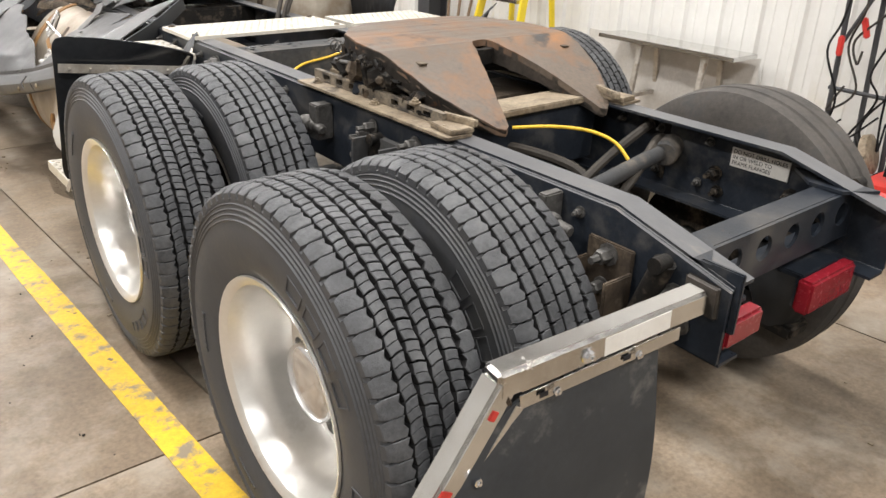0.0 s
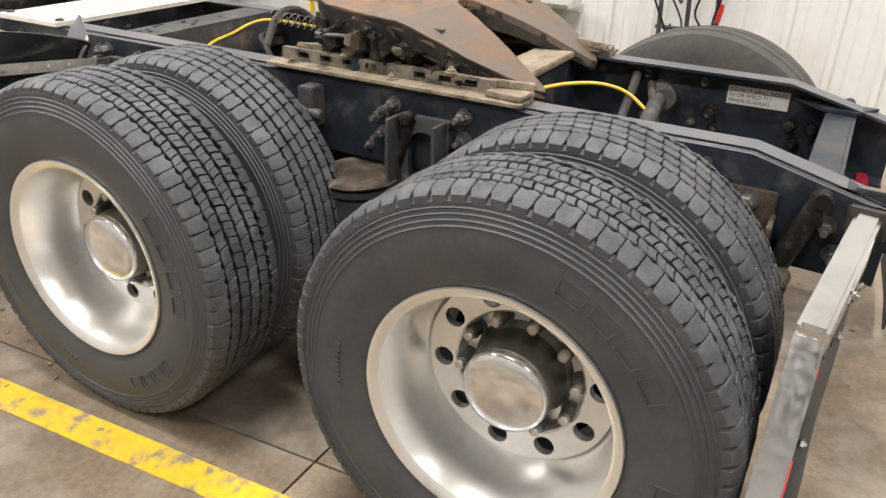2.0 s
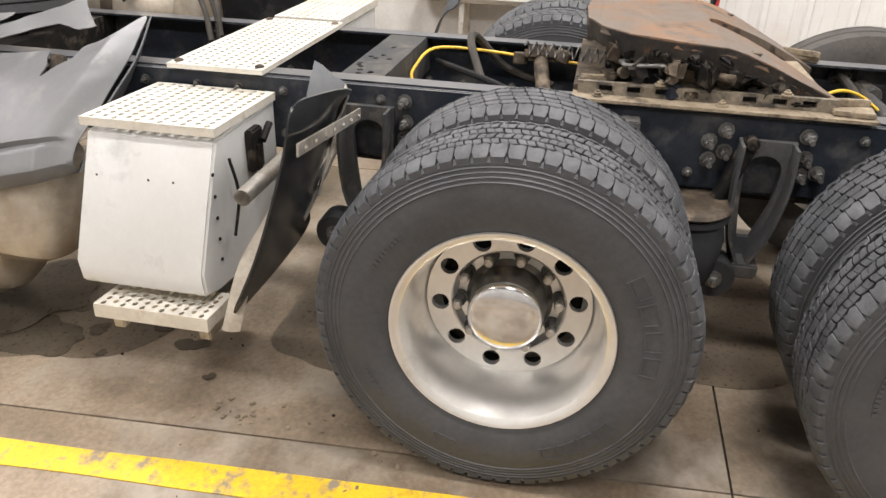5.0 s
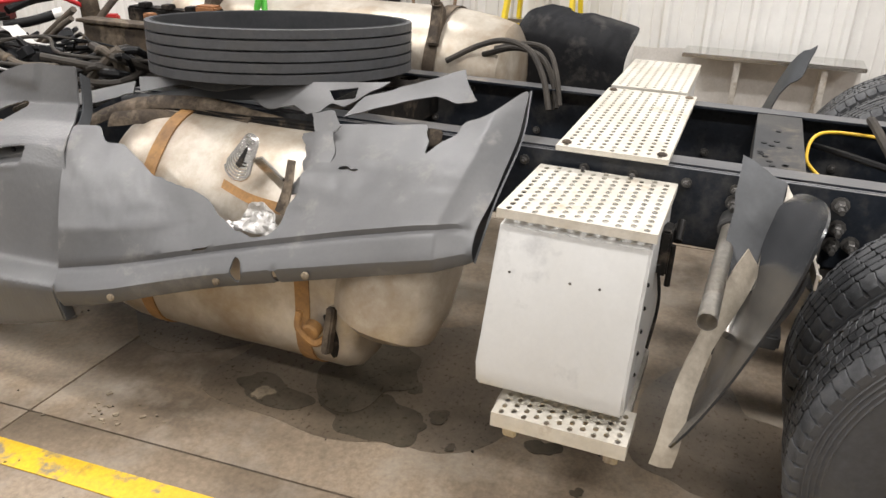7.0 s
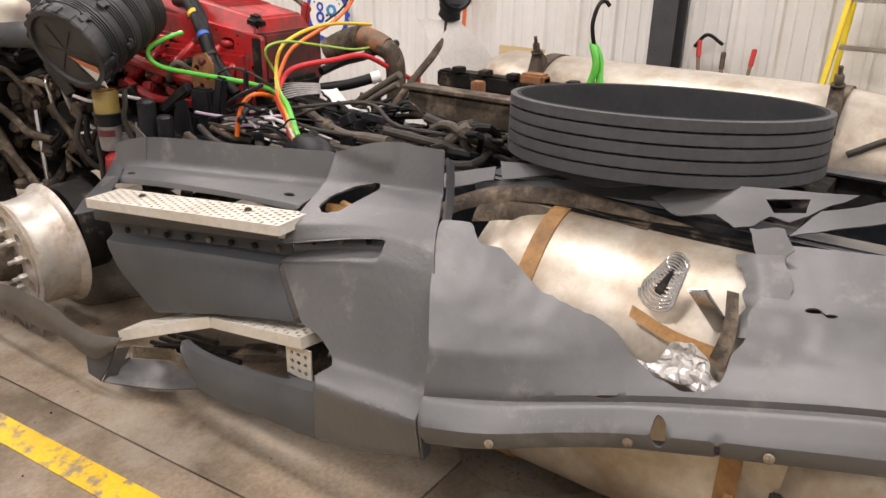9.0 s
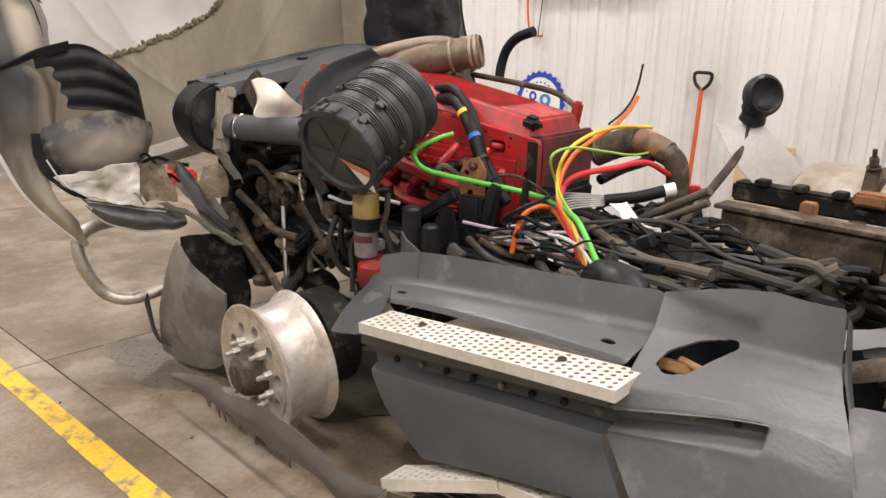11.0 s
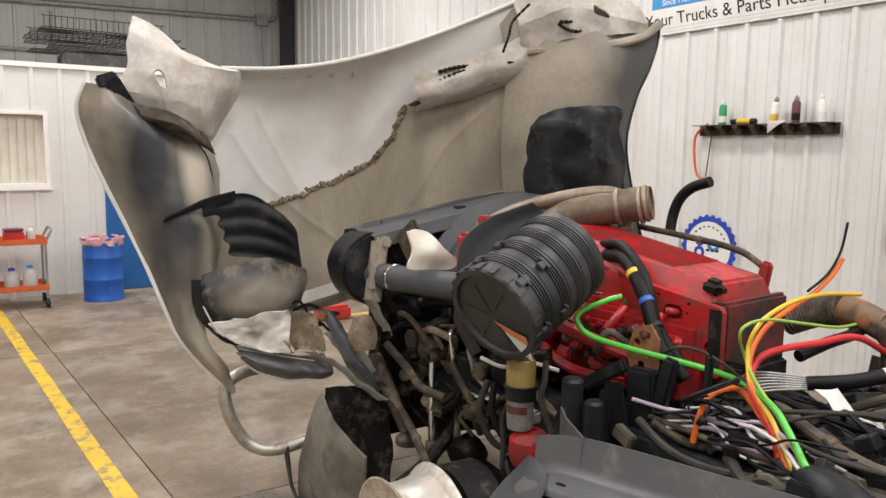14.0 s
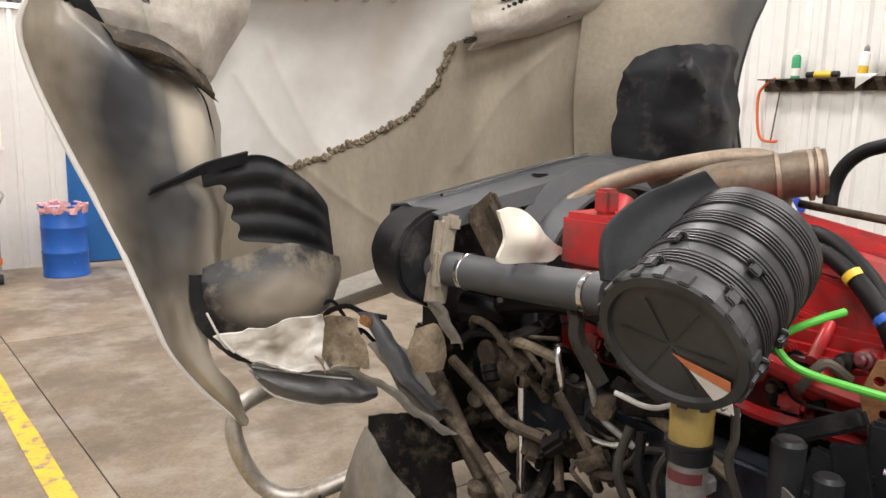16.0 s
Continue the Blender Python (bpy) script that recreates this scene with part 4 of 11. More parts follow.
def wheel_set(name, label, outer=True, material="alu_polished", dusty=False, tyre="rubber"):
    w = new(name)
    w.parent = truck
    w["label"] = label
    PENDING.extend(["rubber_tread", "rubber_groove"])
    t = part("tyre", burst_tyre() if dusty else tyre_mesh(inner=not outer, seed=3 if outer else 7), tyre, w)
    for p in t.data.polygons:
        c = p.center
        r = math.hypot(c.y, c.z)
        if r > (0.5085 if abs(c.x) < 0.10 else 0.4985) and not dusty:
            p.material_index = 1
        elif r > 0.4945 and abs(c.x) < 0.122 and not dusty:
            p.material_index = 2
    if outer:
        part("rim", dish_rim(), material, w, "polished aluminium wheel")
        hub, cap, nut, drum = hub_meshes()
        part("hub", hub, "hub_steel", w, "dirty grey steel hub")
        part("hub_cap", cap, "chrome", w, "chrome hub cap")
        part("brake_drum", drum, "iron_dark", w)
        first = None
        turn_out = pose(0, 0, 0, 0, -90, 0)
        for i in range(10):
            a = 2 * math.pi * (i + 0.5) / 10
            if first is None:
                p = part("lug_nut", nut, "bolt", w)
                first = p.data
            else:
                p = new("lug_nut", first)
                p.parent = w
            p.location = (0.086, 0.143 * math.cos(a), 0.143 * math.sin(a))
            if i == 0:
                tip = lathe(B(), [(0.0115, 0.038), (0.0125, 0.042), (0.0125, 0.058), (0.010, 0.061)], turn_out, 12)
                q = part("stud", tip, "alu_dirty", w)
                q.location = p.location
                stud = q.data
            else:
                q = new("stud", stud)
                q.parent = w
                q.location = p.location
    else:
        bm = B()
        turn = pose(0, 0, 0, 0, 90, 0)
        lathe(bm, [(0.262, -0.11), (0.296, -0.12), (0.300, -0.126), (0.288, -0.124), (0.252, -0.08), (0.25, 0.08), (0.288, 0.124), (0.300, 0.126), (0.296, 0.12), (0.262, 0.1)], turn, 56)
        bmesh.ops.delete(bm, geom=[f for f in bm.faces if len(f.verts) > 8], context="FACES")
        part("rim", bm, "alu_dirty", w)
    return w


def place(ob, m):
    """Puts a part of the truck at a pose given in world metres."""
    ob.matrix_local = Matrix.Translation(-WORLD_BUILT[truck.name]) @ m


def copy_part(ob, m):
    made = {}
    for o in (ob, *ob.children_recursive):
        made[o] = o.copy()
        scene.collection.objects.link(made[o])
        made[o].parent = made.get(o.parent, o.parent)
    place(made[ob], m)
    return made[ob]


outer_wheel = wheel_set("wheel", "black truck tyre on a polished deep-dish aluminium wheel")
inner_wheel = wheel_set("wheel", "black inner dual truck tyre", outer=False)
spins = {0: 12, 1: 47}
for i, y in enumerate(AXLES):
    for s in (-1, 1):
        turn = 0 if s < 0 else 180
        mo = pose(s * (1.07, 1.05)[i], y, AXLE_Z + 0.018, spins[i] * (1 if s < 0 else -1), 0, turn)
        mi = pose(s * 0.70, y, AXLE_Z + 0.016, spins[i] * 2.3, 0, turn)
        if i == 0 and s < 0:
            place(outer_wheel, mo)
            place(inner_wheel, mi)
        elif s > 0 and i == 0:
            torn = wheel_set("wheel", "dusty burst truck tyre with a torn tread", dusty=True, tyre="rubber_dusty")
            place(torn, pose(s * 0.74, y, AXLE_Z + 0.012, 20, 0, 180))
            for q in range(6):
                b = radians(38 + 7 * q)
                c = Vector((-0.09 + 0.03 * (q % 3), -0.515 * math.sin(b), 0.515 * math.cos(b)))
                part("torn_rubber", crumple(box(B(), (0.09, 0.07, 0.05), Matrix.Translation(c) @ Matrix.Rotation(b, 4, "X"), 0.015), 0.03, 12, 0.01), "rubber_plain", torn)
        else:
            copy_part(outer_wheel, mo)
            copy_part(inner_wheel, mi)

# axles, brake chambers, air springs and hangers
for y in AXLES:
    bm = B()
    lathe(bm, [(0.05, -0.62), (0.06, -0.5), (0.065, -0.22), (0.16, -0.12), (0.17, 0.0), (0.16, 0.12), (0.065, 0.22), (0.06, 0.5), (0.05, 0.62)], pose(0, y, AXLE_Z, 0, 90, 0), 20)
    lathe(bm, [(0.16, 0), (0.19, 0.02), (0.19, 0.05), (0.12, 0.14), (0.06, 0.22)], pose(0, y - 0.05, AXLE_Z, 90, 0, 0), 20)
    part("axle", bm, "iron_dark", truck)
    for s in (-1, 1):
        bm = B()
        lathe(bm, [(0.06, 0), (0.085, 0.01), (0.085, 0.05), (0.092, 0.06), (0.085, 0.07), (0.085, 0.12), (0.092, 0.13), (0.085, 0.14), (0.08, 0.2), (0.04, 0.215)], aim((s * 0.32, y + 0.16, 0.56), (s * 0.32, y + 0.4, 0.62)), 20)
        part("brake_chamber", bm, "iron_dark", truck)
        ab = y - (0.36 if y < 2 else 0.50)
        bm = B()
        lathe(bm, [(0.06, 0.30), (0.075, 0.33), (0.10, 0.40), (0.118, 0.43), (0.125, 0.50), (0.128, 0.56), (0.12, 0.605), (0.105, 0.62), (0.132, 0.625), (0.132, 0.64), (0.10, 0.645)], pose(s * 0.52, ab, 0.02), 28)
        part("air_spring", bm, "rubber_plain", truck, "black rubber air spring")
        part("spring_plate", crumple(lathe(B(), [(0.02, 0.0), (0.132, 0.0), (0.136, 0.006), (0.128, 0.014), (0.02, 0.016)], pose(s * 0.52, ab, 0.672), 28), 0.004, 14, 0.002), "iron_brown", truck, "dirty rusted top plate of the air spring")
        bm = B()
        box(bm, (0.12, 0.7, 0.05), pose(s * 0.52, y - 0.1, 0.345, 4, 0, 0), 0.01)
        part("spring_beam", bm, "iron_dark", truck)
        bm = B()
        rod(bm, (s * 0.455, ab - 0.16, 0.88), (s * 0.5, ab - 0.16, 0.88), 0.02)
        rod(bm, (s * 0.47, ab - 0.02, 0.45), (s * 0.46, ab - 0.16, 0.88), 0.028)
        part("shock_absorber", bm, "iron_dark", truck)


def hanger(y, s):
    """A forked suspension hanger with thin edge ribs, bolted to the side of the rail."""
    x = s * 0.445
    outline = [(y - 0.085, 0.885), (y + 0.085, 0.885), (y + 0.09, 0.74), (y + 0.075, 0.60), (y + 0.045, 0.47), (y - 0.025, 0.47), (y - 0.055, 0.60), (y - 0.085, 0.74)]
    arch = [(y + 0.055 * math.cos(math.pi * k / 8), 0.79 + 0.05 * math.sin(math.pi * k / 8)) for k in range(9)]
    hole = arch + [(y - 0.045, 0.68), (y - 0.005, 0.56), (y + 0.035, 0.56), (y + 0.05, 0.68)]
    p = part("spring_hanger", holed(B(), outline, [hole], 0.024, Matrix(((0, 0, s, x + s * 0.026), (1, 0, 0, 0), (0, 1, 0, 0), (0, 0, 0, 1)))), "frame_dusty", truck)
    for ln in ([(y - 0.078, 0.885), (y - 0.076, 0.74), (y - 0.048, 0.60), (y - 0.005, 0.50)], [(y + 0.078, 0.885), (y + 0.080, 0.74), (y + 0.066, 0.60), (y + 0.028, 0.50)]):
        ps = smooth_path([Vector((x, yy, zz)) for yy, zz in ln], 6)
        part("rib", sheet(B(), [[q + Vector((s * 0.024, 0, 0)), q + Vector((s * 0.10, 0, 0))] for q in ps], 0.010, sub=(1, 1)), "frame_dusty", p)
    part("foot", box(B(), (0.10, 0.09, 0.05), pose(x + s * 0.06, y + 0.01, 0.475), 0.008), "frame_dusty", p)
    part("bushing", lathe(B(), [(0.02, -0.05), (0.065, -0.05), (0.07, -0.04), (0.07, 0.04), (0.065, 0.05), (0.02, 0.05)], pose(x + s * 0.08, y + 0.10, 0.45, 0, 90, 0), 24), "rubber_plain", p)
    part("bushing_bolt", bolt(B(), (x + s * 0.13, y + 0.10, 0.45), (s, 0, 0), 0.020, 0.03), "bolt", p)
    for dy, z in ((-0.115, 0.90), (-0.12, 0.83), (-0.115, 0.775), (-0.165, 0.785), (0.125, 0.90), (0.12, 0.83), (0.165, 0.80), (0.17, 0.86)):
        part("hanger_bolt", bolt(B(), (x - s * 0.012, y + dy, z), (s, 0, 0), 0.017, 0.045), "bolt", p)


for y in (1.99, 3.26):
    for s in (-1, 1):
        hanger(y, s)

# rear air spring brackets with rust and a valve
for s in (-1, 1):
    bm = B()
    y = 1.06
    block(bm, (min(s * 0.44, s * 0.60), y - 0.13, 0.665), (max(s * 0.44, s * 0.60), y + 0.13, 0.68), 0.003)
    block(bm, (min(s * 0.431, s * 0.445), y - 0.07, 0.66), (max(s * 0.431, s * 0.445), y + 0.07, 0.86), 0.003)
    for dy in (-0.07, 0.07):
        box(bm, (0.10, 0.012, 0.14), pose(s * 0.49, y + dy, 0.735), 0.003)
    p = part("air_spring_bracket", bm, "iron_brown", truck, "rusty steel bracket")
    bm = B()
    bolt(bm, (s * 0.445, y, 0.83), (s, 0, 0), 0.02, 0.045)
    bolt(bm, (s * 0.445, y + 0.01, 0.74), (s, 0, 0), 0.016, 0.04)
    bolt(bm, (s * 0.432, y - 0.19, 0.80), (s, 0, 0), 0.017, 0.045)
    bolt(bm, (s * 0.432, y - 0.22, 0.73), (s, 0, 0), 0.017, 0.045)
    tagged(part("bracket_bolt", bm, "bolt", p), kind="stuff")
bm = B()
block(bm, (-0.50, 1.235, 0.82), (-0.432, 1.265, 0.94), 0.004)
for i, (r, ln) in enumerate(((0.026, 0.05), (0.034, 0.04), (0.024, 0.03), (0.03, 0.03), (0.018, 0.05))):
    x0 = -0.47 - 0.03 * i
    rod(bm, (-0.49, 1.33 - 0.032 * i, 0.87), (-0.49, 1.33 - 0.032 * i - ln, 0.865), r, edge=0.005)
part("leveling_valve", bm, "bolt", truck, "oily brass and steel air valve")
bm = B()
for i, (r, ln) in enumerate(((0.026, 0.05), (0.034, 0.04), (0.024, 0.03), (0.018, 0.05))):
    rod(bm, (-0.49, 2.50 - 0.032 * i, 0.84), (-0.49, 2.50 - 0.032 * i - ln, 0.835), r, edge=0.005)
block(bm, (-0.50, 2.38, 0.79), (-0.432, 2.44, 0.92), 0.004)
part("leveling_valve", bm, "bolt", truck)

# crossmembers
def crossmember(y0, y1, z0, z1, holes=0, material="frame_black", name="crossmember"):
    bm = B()
    L = 2 * (RAIL_X - 0.012)
    w = y1 - y0
    hs = [disc_pts(-L / 2 + L * (i + 0.5) / holes, 0, min(w, 0.16) * 0.27, 16) for i in range(holes)] if holes else []
    holed(bm, [(-L / 2, -w / 2), (L / 2, -w / 2), (L / 2, w / 2), (-L / 2, w / 2)], hs, 0.008, pose(0, (y0 + y1) / 2, z1))
    p = part(name, bm, material, truck)
    for y in (y0, y1 - 0.008):
        part("web", block(B(), (-L / 2, y, z0), (L / 2, y + 0.008, z1 - 0.0085)), material, p)
    return p


def web_member(y, z0, z1, holes, material="frame_black"):
    """A rear crossmember: an upright web with round holes and flanges on both edges."""
    bm = B()
    L = 2 * (RAIL_X - 0.012)
    h = z1 - z0
    hs = [disc_pts(-L / 2 + L * (i + 0.5) / holes, 0.01, 0.036, 18) for i in range(holes)]
    holed(bm, [(-L / 2, -h / 2), (L / 2, -h / 2), (L / 2, h / 2), (-L / 2, h / 2)], hs, 0.01, Matrix(((1, 0, 0, 0), (0, 0, -1, y), (0, 1, 0, (z0 + z1) / 2), (0, 0, 0, 1))))
    p = part("crossmember", bm, material, truck)
    part("flange", block(B(), (-L / 2, y + 0.0105, z1 - 0.01), (L / 2, y + 0.09, z1), 0.002), material, p)
    part("flange", block(B(), (-L / 2, y + 0.0105, z0), (L / 2, y + 0.09, z0 + 0.01), 0.002), material, p)
    for s in (-1, 1):
        bm = holed(B(), [(s * L / 2, y - 0.06), (s * L / 2, y + 0.2), (s * (L / 2 - 0.10), y + 0.1), (s * (L / 2 - 0.10), y + 0.0)], [disc_pts(s * (L / 2 - 0.035), y + 0.1, 0.014, 10)], 0.01, pose(0, 0, z1 + 0.012))
        part("gusset", bm, material, p)
    return p


web_member(0.86, 0.74, 0.885, 6)
crossmember(3.245, 3.40, 0.80, 0.952, 0, "frame_dusty")
bm = B()
rng = random.Random(8)
for i in range(14):
    x, y = rng.uniform(-0.36, 0.36), rng.uniform(3.28, 3.38)
    rod(bm, (x, y, 0.953), (x, y, 0.9545), 0.010, segs=10)
tagged(part("bolt_hole", bm, "ink", truck), kind="stuff")
crossmember(2.02, 2.12, 0.70, 0.90, 4)
crossmember(4.75, 4.95, 0.78, 0.94, 4, "iron_dark")
crossmember(5.9, 6.05, 0.72, 0.86, 3, "iron_dark")
crossmember(7.0, 7.12, 0.70, 0.80, 3, "iron_dark")
for y in (1.45,):
    bm = B()
    rod(bm, (-0.40, y - 0.05, 0.78), (0.40, y + 0.05, 0.845), 0.028, edge=0.004)
    rod(bm, (0.33, y + 0.02, 0.84), (0.42, y + 0.055, 0.85), 0.045, edge=0.006)
    rod(bm, (-0.42, y - 0.055, 0.775), (-0.36, y - 0.045, 0.78), 0.045, edge=0.006)
    part("torque_rod", bm, "frame_dusty", truck, "grey steel torque rod")
bm = B()
block(bm, (-0.06, 1.5, 0.53), (0.02, 3.0, 0.60), 0.01)
lathe(bm, [(0.05, 0), (0.05, 1.1)], aim((0, 2.75, 0.55), (0, 5.2, 0.62)), 20)
part("drive_shaft", bm, "iron_dark", truck)


# ---- fifth wheel, lamps, mud flap, fender, step box, decks ----
# sliding rails with their slots
for s in (-1, 1):
    x = s * 0.405
    bm = holed(B(), [(x - 0.048, 1.69), (x + 0.048, 1.69), (x + 0.048, 2.60), (x - 0.048, 2.60)], [], 0.009, pose(0, 0, 0.967))
    p = part("slide_rail", bm, "grease_tan", truck, "greasy tan slotted steel slide rail")
    xi = s * 0.375
    slots = [[(y, -0.010), (y + 0.042, -0.010), (y + 0.042, 0.010), (y, 0.010)] for y in [1.86 + 0.088 * i for i in range(8) if i != 3]]
    bm = holed(B(), [(1.80, -0.019), (2.585, -0.019), (2.585, 0.019), (1.80, 0.019)], slots, 0.022, Matrix(((0, 0, s, xi + s * 0.011), (1, 0, 0, 0), (0, 1, 0, 0.987), (0, 0, 0, 1))))
    part("slot_bar", crumple(bm, 0.0012, 9, 0.0008), "slide_dirt", p, "dirty slotted locking bar")
    part("slot_back", block(B(), (xi - s * 0.012 - 0.004, 1.81, 0.969), (xi - s * 0.012 + 0.004, 2.58, 1.003)), "iron_dark", p)
    part("end_block", box(B(), (0.085, 0.12, 0.016), pose(x - s * 0.02, 1.755, 0.976, 0, 0, s * 6), 0.003), "grease_tan", p)
    part("end_block", box(B(), (0.02, 0.13, 0.022), pose(x - s * 0.055, 1.76, 0.994, 2, 0, -s * 14), 0.003), "grease_tan", p)
    for i in range(5):
        part("slide_bolt", bolt(B(), (x + s * 0.006 - s * 0.03 * (i % 2), 1.76 + 0.19 * i, 0.968 + (0.04 if i % 2 else 0.0)), (0, 0, 1), 0.013, 0.012), "grease_tan", p)
bm = B()
block(bm, (-0.36, 2.50, 0.955), (0.36, 2.60, 0.985), 0.004)
block(bm, (-0.34, 2.05, 0.92), (0.34, 2.30, 0.95), 0.004)
part("slide_base", bm, "iron_brown", truck)
part("slide_plate", block(B(), (-0.342, 1.79, 0.958), (0.342, 1.93, 0.981), 0.004), "grease_tan", truck, "dusty steel plate under the coupling")
part("slide_web", block(B(), (-0.355, 1.81, 0.74), (0.355, 1.825, 0.956), 0.003), "frame_black", truck)

fifth = new("fifth_wheel")
fifth.parent = truck
fifth["label"] = "rusty greasy fifth wheel coupling tilted to the rear"
place(fifth, pose(0.06, 2.168, 1.142, 2.5, 0, 0))


def ramp_drop(y):
    """Height of the coupling plate's top, whose rear horns slope down."""
    return -0.178 * (max(0.0, -0.02 - y) / 0.435) ** 1.25


half = [(0.0, 0.42), (0.20, 0.41), (0.32, 0.36), (0.40, 0.27), (0.44, 0.13), (0.447, 0.0), (0.435, -0.12), (0.40, -0.25), (0.34, -0.36), (0.275, -0.44), (0.245, -0.455), (0.222, -0.44),
        (0.165, -0.30), (0.105, -0.16), (0.06, -0.07), (0.048, -0.035), (0.028, -0.014), (0.0, -0.008)]
rim_pts = half + [(-x, y) for x, y in half[-2:0:-1]]
rim_fine = [(q.x + 0.004 * noise.noise(q * 31), q.y + 0.004 * noise.noise(q * 27 + Vector((3, 0, 0)))) for q in [Vector((a[0] + (b[0] - a[0]) * k / 5, a[1] + (b[1] - a[1]) * k / 5, 0)) for a, b in zip(rim_pts, rim_pts[1:] + rim_pts[:1]) for k in range(5)]]
bm = holed(B(), rim_fine[::-1], [], 0.024)
for k in range(24):
    bmesh.ops.bisect_plane(bm, geom=list(bm.verts) + list(bm.edges) + list(bm.faces), plane_co=(0, -0.44 + 0.035 * k, 0), plane_no=(0, 1, 0))
for v in bm.verts:
    v.co.z += ramp_drop(v.co.y) + 0.004 * noise.noise(v.co * 6)
part("top_plate", bm, "rust_plate", fifth, "brown rusted steel top plate", angle=40)
bm = B()
# skirt round the outer edge, lower and uneven
rng = random.Random(4)
for sgn in (1, -1):
    up, mid, lo = [], [], []
    ring = []
    for a, b in zip(half[:17], half[1:17]):
        ring += [(a[0] + (b[0] - a[0]) * k / 4, a[1] + (b[1] - a[1]) * k / 4) for k in range(4)]
    for i, (x, y) in enumerate(ring):
        side = i < 34
        ragged = rng.uniform(0, 0.03) if side else rng.uniform(0, 0.005)
        f = ramp_drop(y)
        deep = 0.055 if side and y > -0.2 else max(0.028, 0.075 + (f * 0.30))
        up.append(bm.verts.new((sgn * x * 1.004, y * 1.004, f - 0.005)))
        mid.append(bm.verts.new((sgn * x * 1.0, y * 1.0, f - deep * 0.45)))
        lo.append(bm.verts.new((sgn * x * 0.985, y * 0.985, f - deep - ragged)))
    for ra, rb in ((up, mid), (mid, lo)):
        for i in range(len(ring) - 1):
            q = (ra[i], ra[i + 1], rb[i + 1], rb[i])
            bm.faces.new(q if sgn > 0 else q[::-1])
bmesh.ops.solidify(bm, geom=list(bm.faces), thickness=0.014)
part("skirt", bm, "rust_skirt", fifth, "greasy brown skirt of the coupling plate")
bm = B()
for sgn in (-1, 1):
    holed(bm, [(-0.14, 0.0), (-0.02, -0.14), (0.06, -0.14), (0.2, 0.0)], [disc_pts(0.02, -0.075, 0.026, 14)], 0.03, Matrix(((0, 0, sgn, sgn * 0.36), (1, 0, 0, 0), (0, 1, 0, -0.025), (0, 0, 0, 1))))
    rod(bm, (sgn * 0.30, 0.02, -0.10), (sgn * 0.40, 0.02, -0.10), 0.028)
    block(bm, (sgn * 0.30 - 0.04, -0.12, -0.085), (sgn * 0.30 + 0.04, 0.30, -0.03), 0.005)
block(bm, (-0.30, 0.05, -0.09), (0.30, 0.14, -0.03), 0.006)
block(bm, (-0.30, 0.30, -0.07), (0.30, 0.36, -0.024), 0.006)
part("cradle", bm, "iron_brown", fifth)
rng = random.Random(14)
for x, y in ((-0.44, 0.22), (-0.455, 0.12), (-0.46, 0.02), (-0.455, -0.08), (-0.42, -0.17), (-0.38, -0.25), (-0.34, 0.05), (-0.30, -0.10), (-0.36, 0.30)):
    bm = box(B(), (rng.uniform(0.05, 0.09), rng.uniform(0.07, 0.13), rng.uniform(0.05, 0.09)), pose(x * 0.93, y, ramp_drop(y) - 0.075 - rng.uniform(0, 0.03), rng.uniform(-15, 15), rng.uniform(-15, 15), rng.uniform(0, 90)), 0.018, 3)
    part("grease_lump", crumple(bm, 0.03, 16, 0.012), rng.choice(("iron_dark", "iron_brown", "iron_dark")), fifth)
for i in range(16):
    y = rng.uniform(-0.22, 0.30)
    x = -math.sqrt(max(0.0, 0.445 ** 2 - y * y)) + rng.uniform(-0.006, 0.02)
    bm = box(B(), (rng.uniform(0.02, 0.05), rng.uniform(0.03, 0.07), rng.uniform(0.015, 0.045)), pose(x, y, ramp_drop(y) + rng.uniform(-0.085, -0.045), rng.uniform(-20, 20), rng.uniform(-20, 20), rng.uniform(0, 90)), 0.008, 2)
    part("grease_lump", crumple(bm, 0.025, 22, 0.01), "iron_dark", fifth)
for i in range(12):
    x, y, z = rng.uniform(-0.40, 0.30), rng.uniform(-0.12, 0.33), rng.uniform(-0.17, -0.09)
    bm = rod(B(), (x, y, z), (x + rng.uniform(-0.12, 0.12), y + rng.uniform(-0.12, 0.12), z + rng.uniform(-0.03, 0.02)), rng.uniform(0.012, 0.028), edge=0.004)
    part("linkage", bm, rng.choice(("iron_dark", "iron_brown", "grease_tan", "iron_dark")), fifth)
bm = B()
lathe(bm, [(0.062, -0.06), (0.062, -0.005), (0.09, -0.005), (0.09, -0.06)], pose(0, 0.03, -0.02), 24)
part("lock_jaw", bm, "iron_dark", fifth)
bm = B()
pts = []
for i in range(120):
    a = i * 0.55
    pts.append((-0.25 + 0.022 * math.cos(a), 0.30 + i * 0.0026, -0.115 + 0.022 * math.sin(a)))
tube(bm, pts, 0.003, 5, 1)
part("release_spring", bm, "bolt", fifth)
bm = B()
tube(bm, [(-0.42, 0.05, -0.07), (-0.44, 0.25, -0.09), (-0.42, 0.28, -0.09), (-0.38, 0.27, -0.09), (-0.38, 0.08, -0.075)], 0.007, 8)
part("release_handle", bm, "bolt", fifth)
rng = random.Random(31)
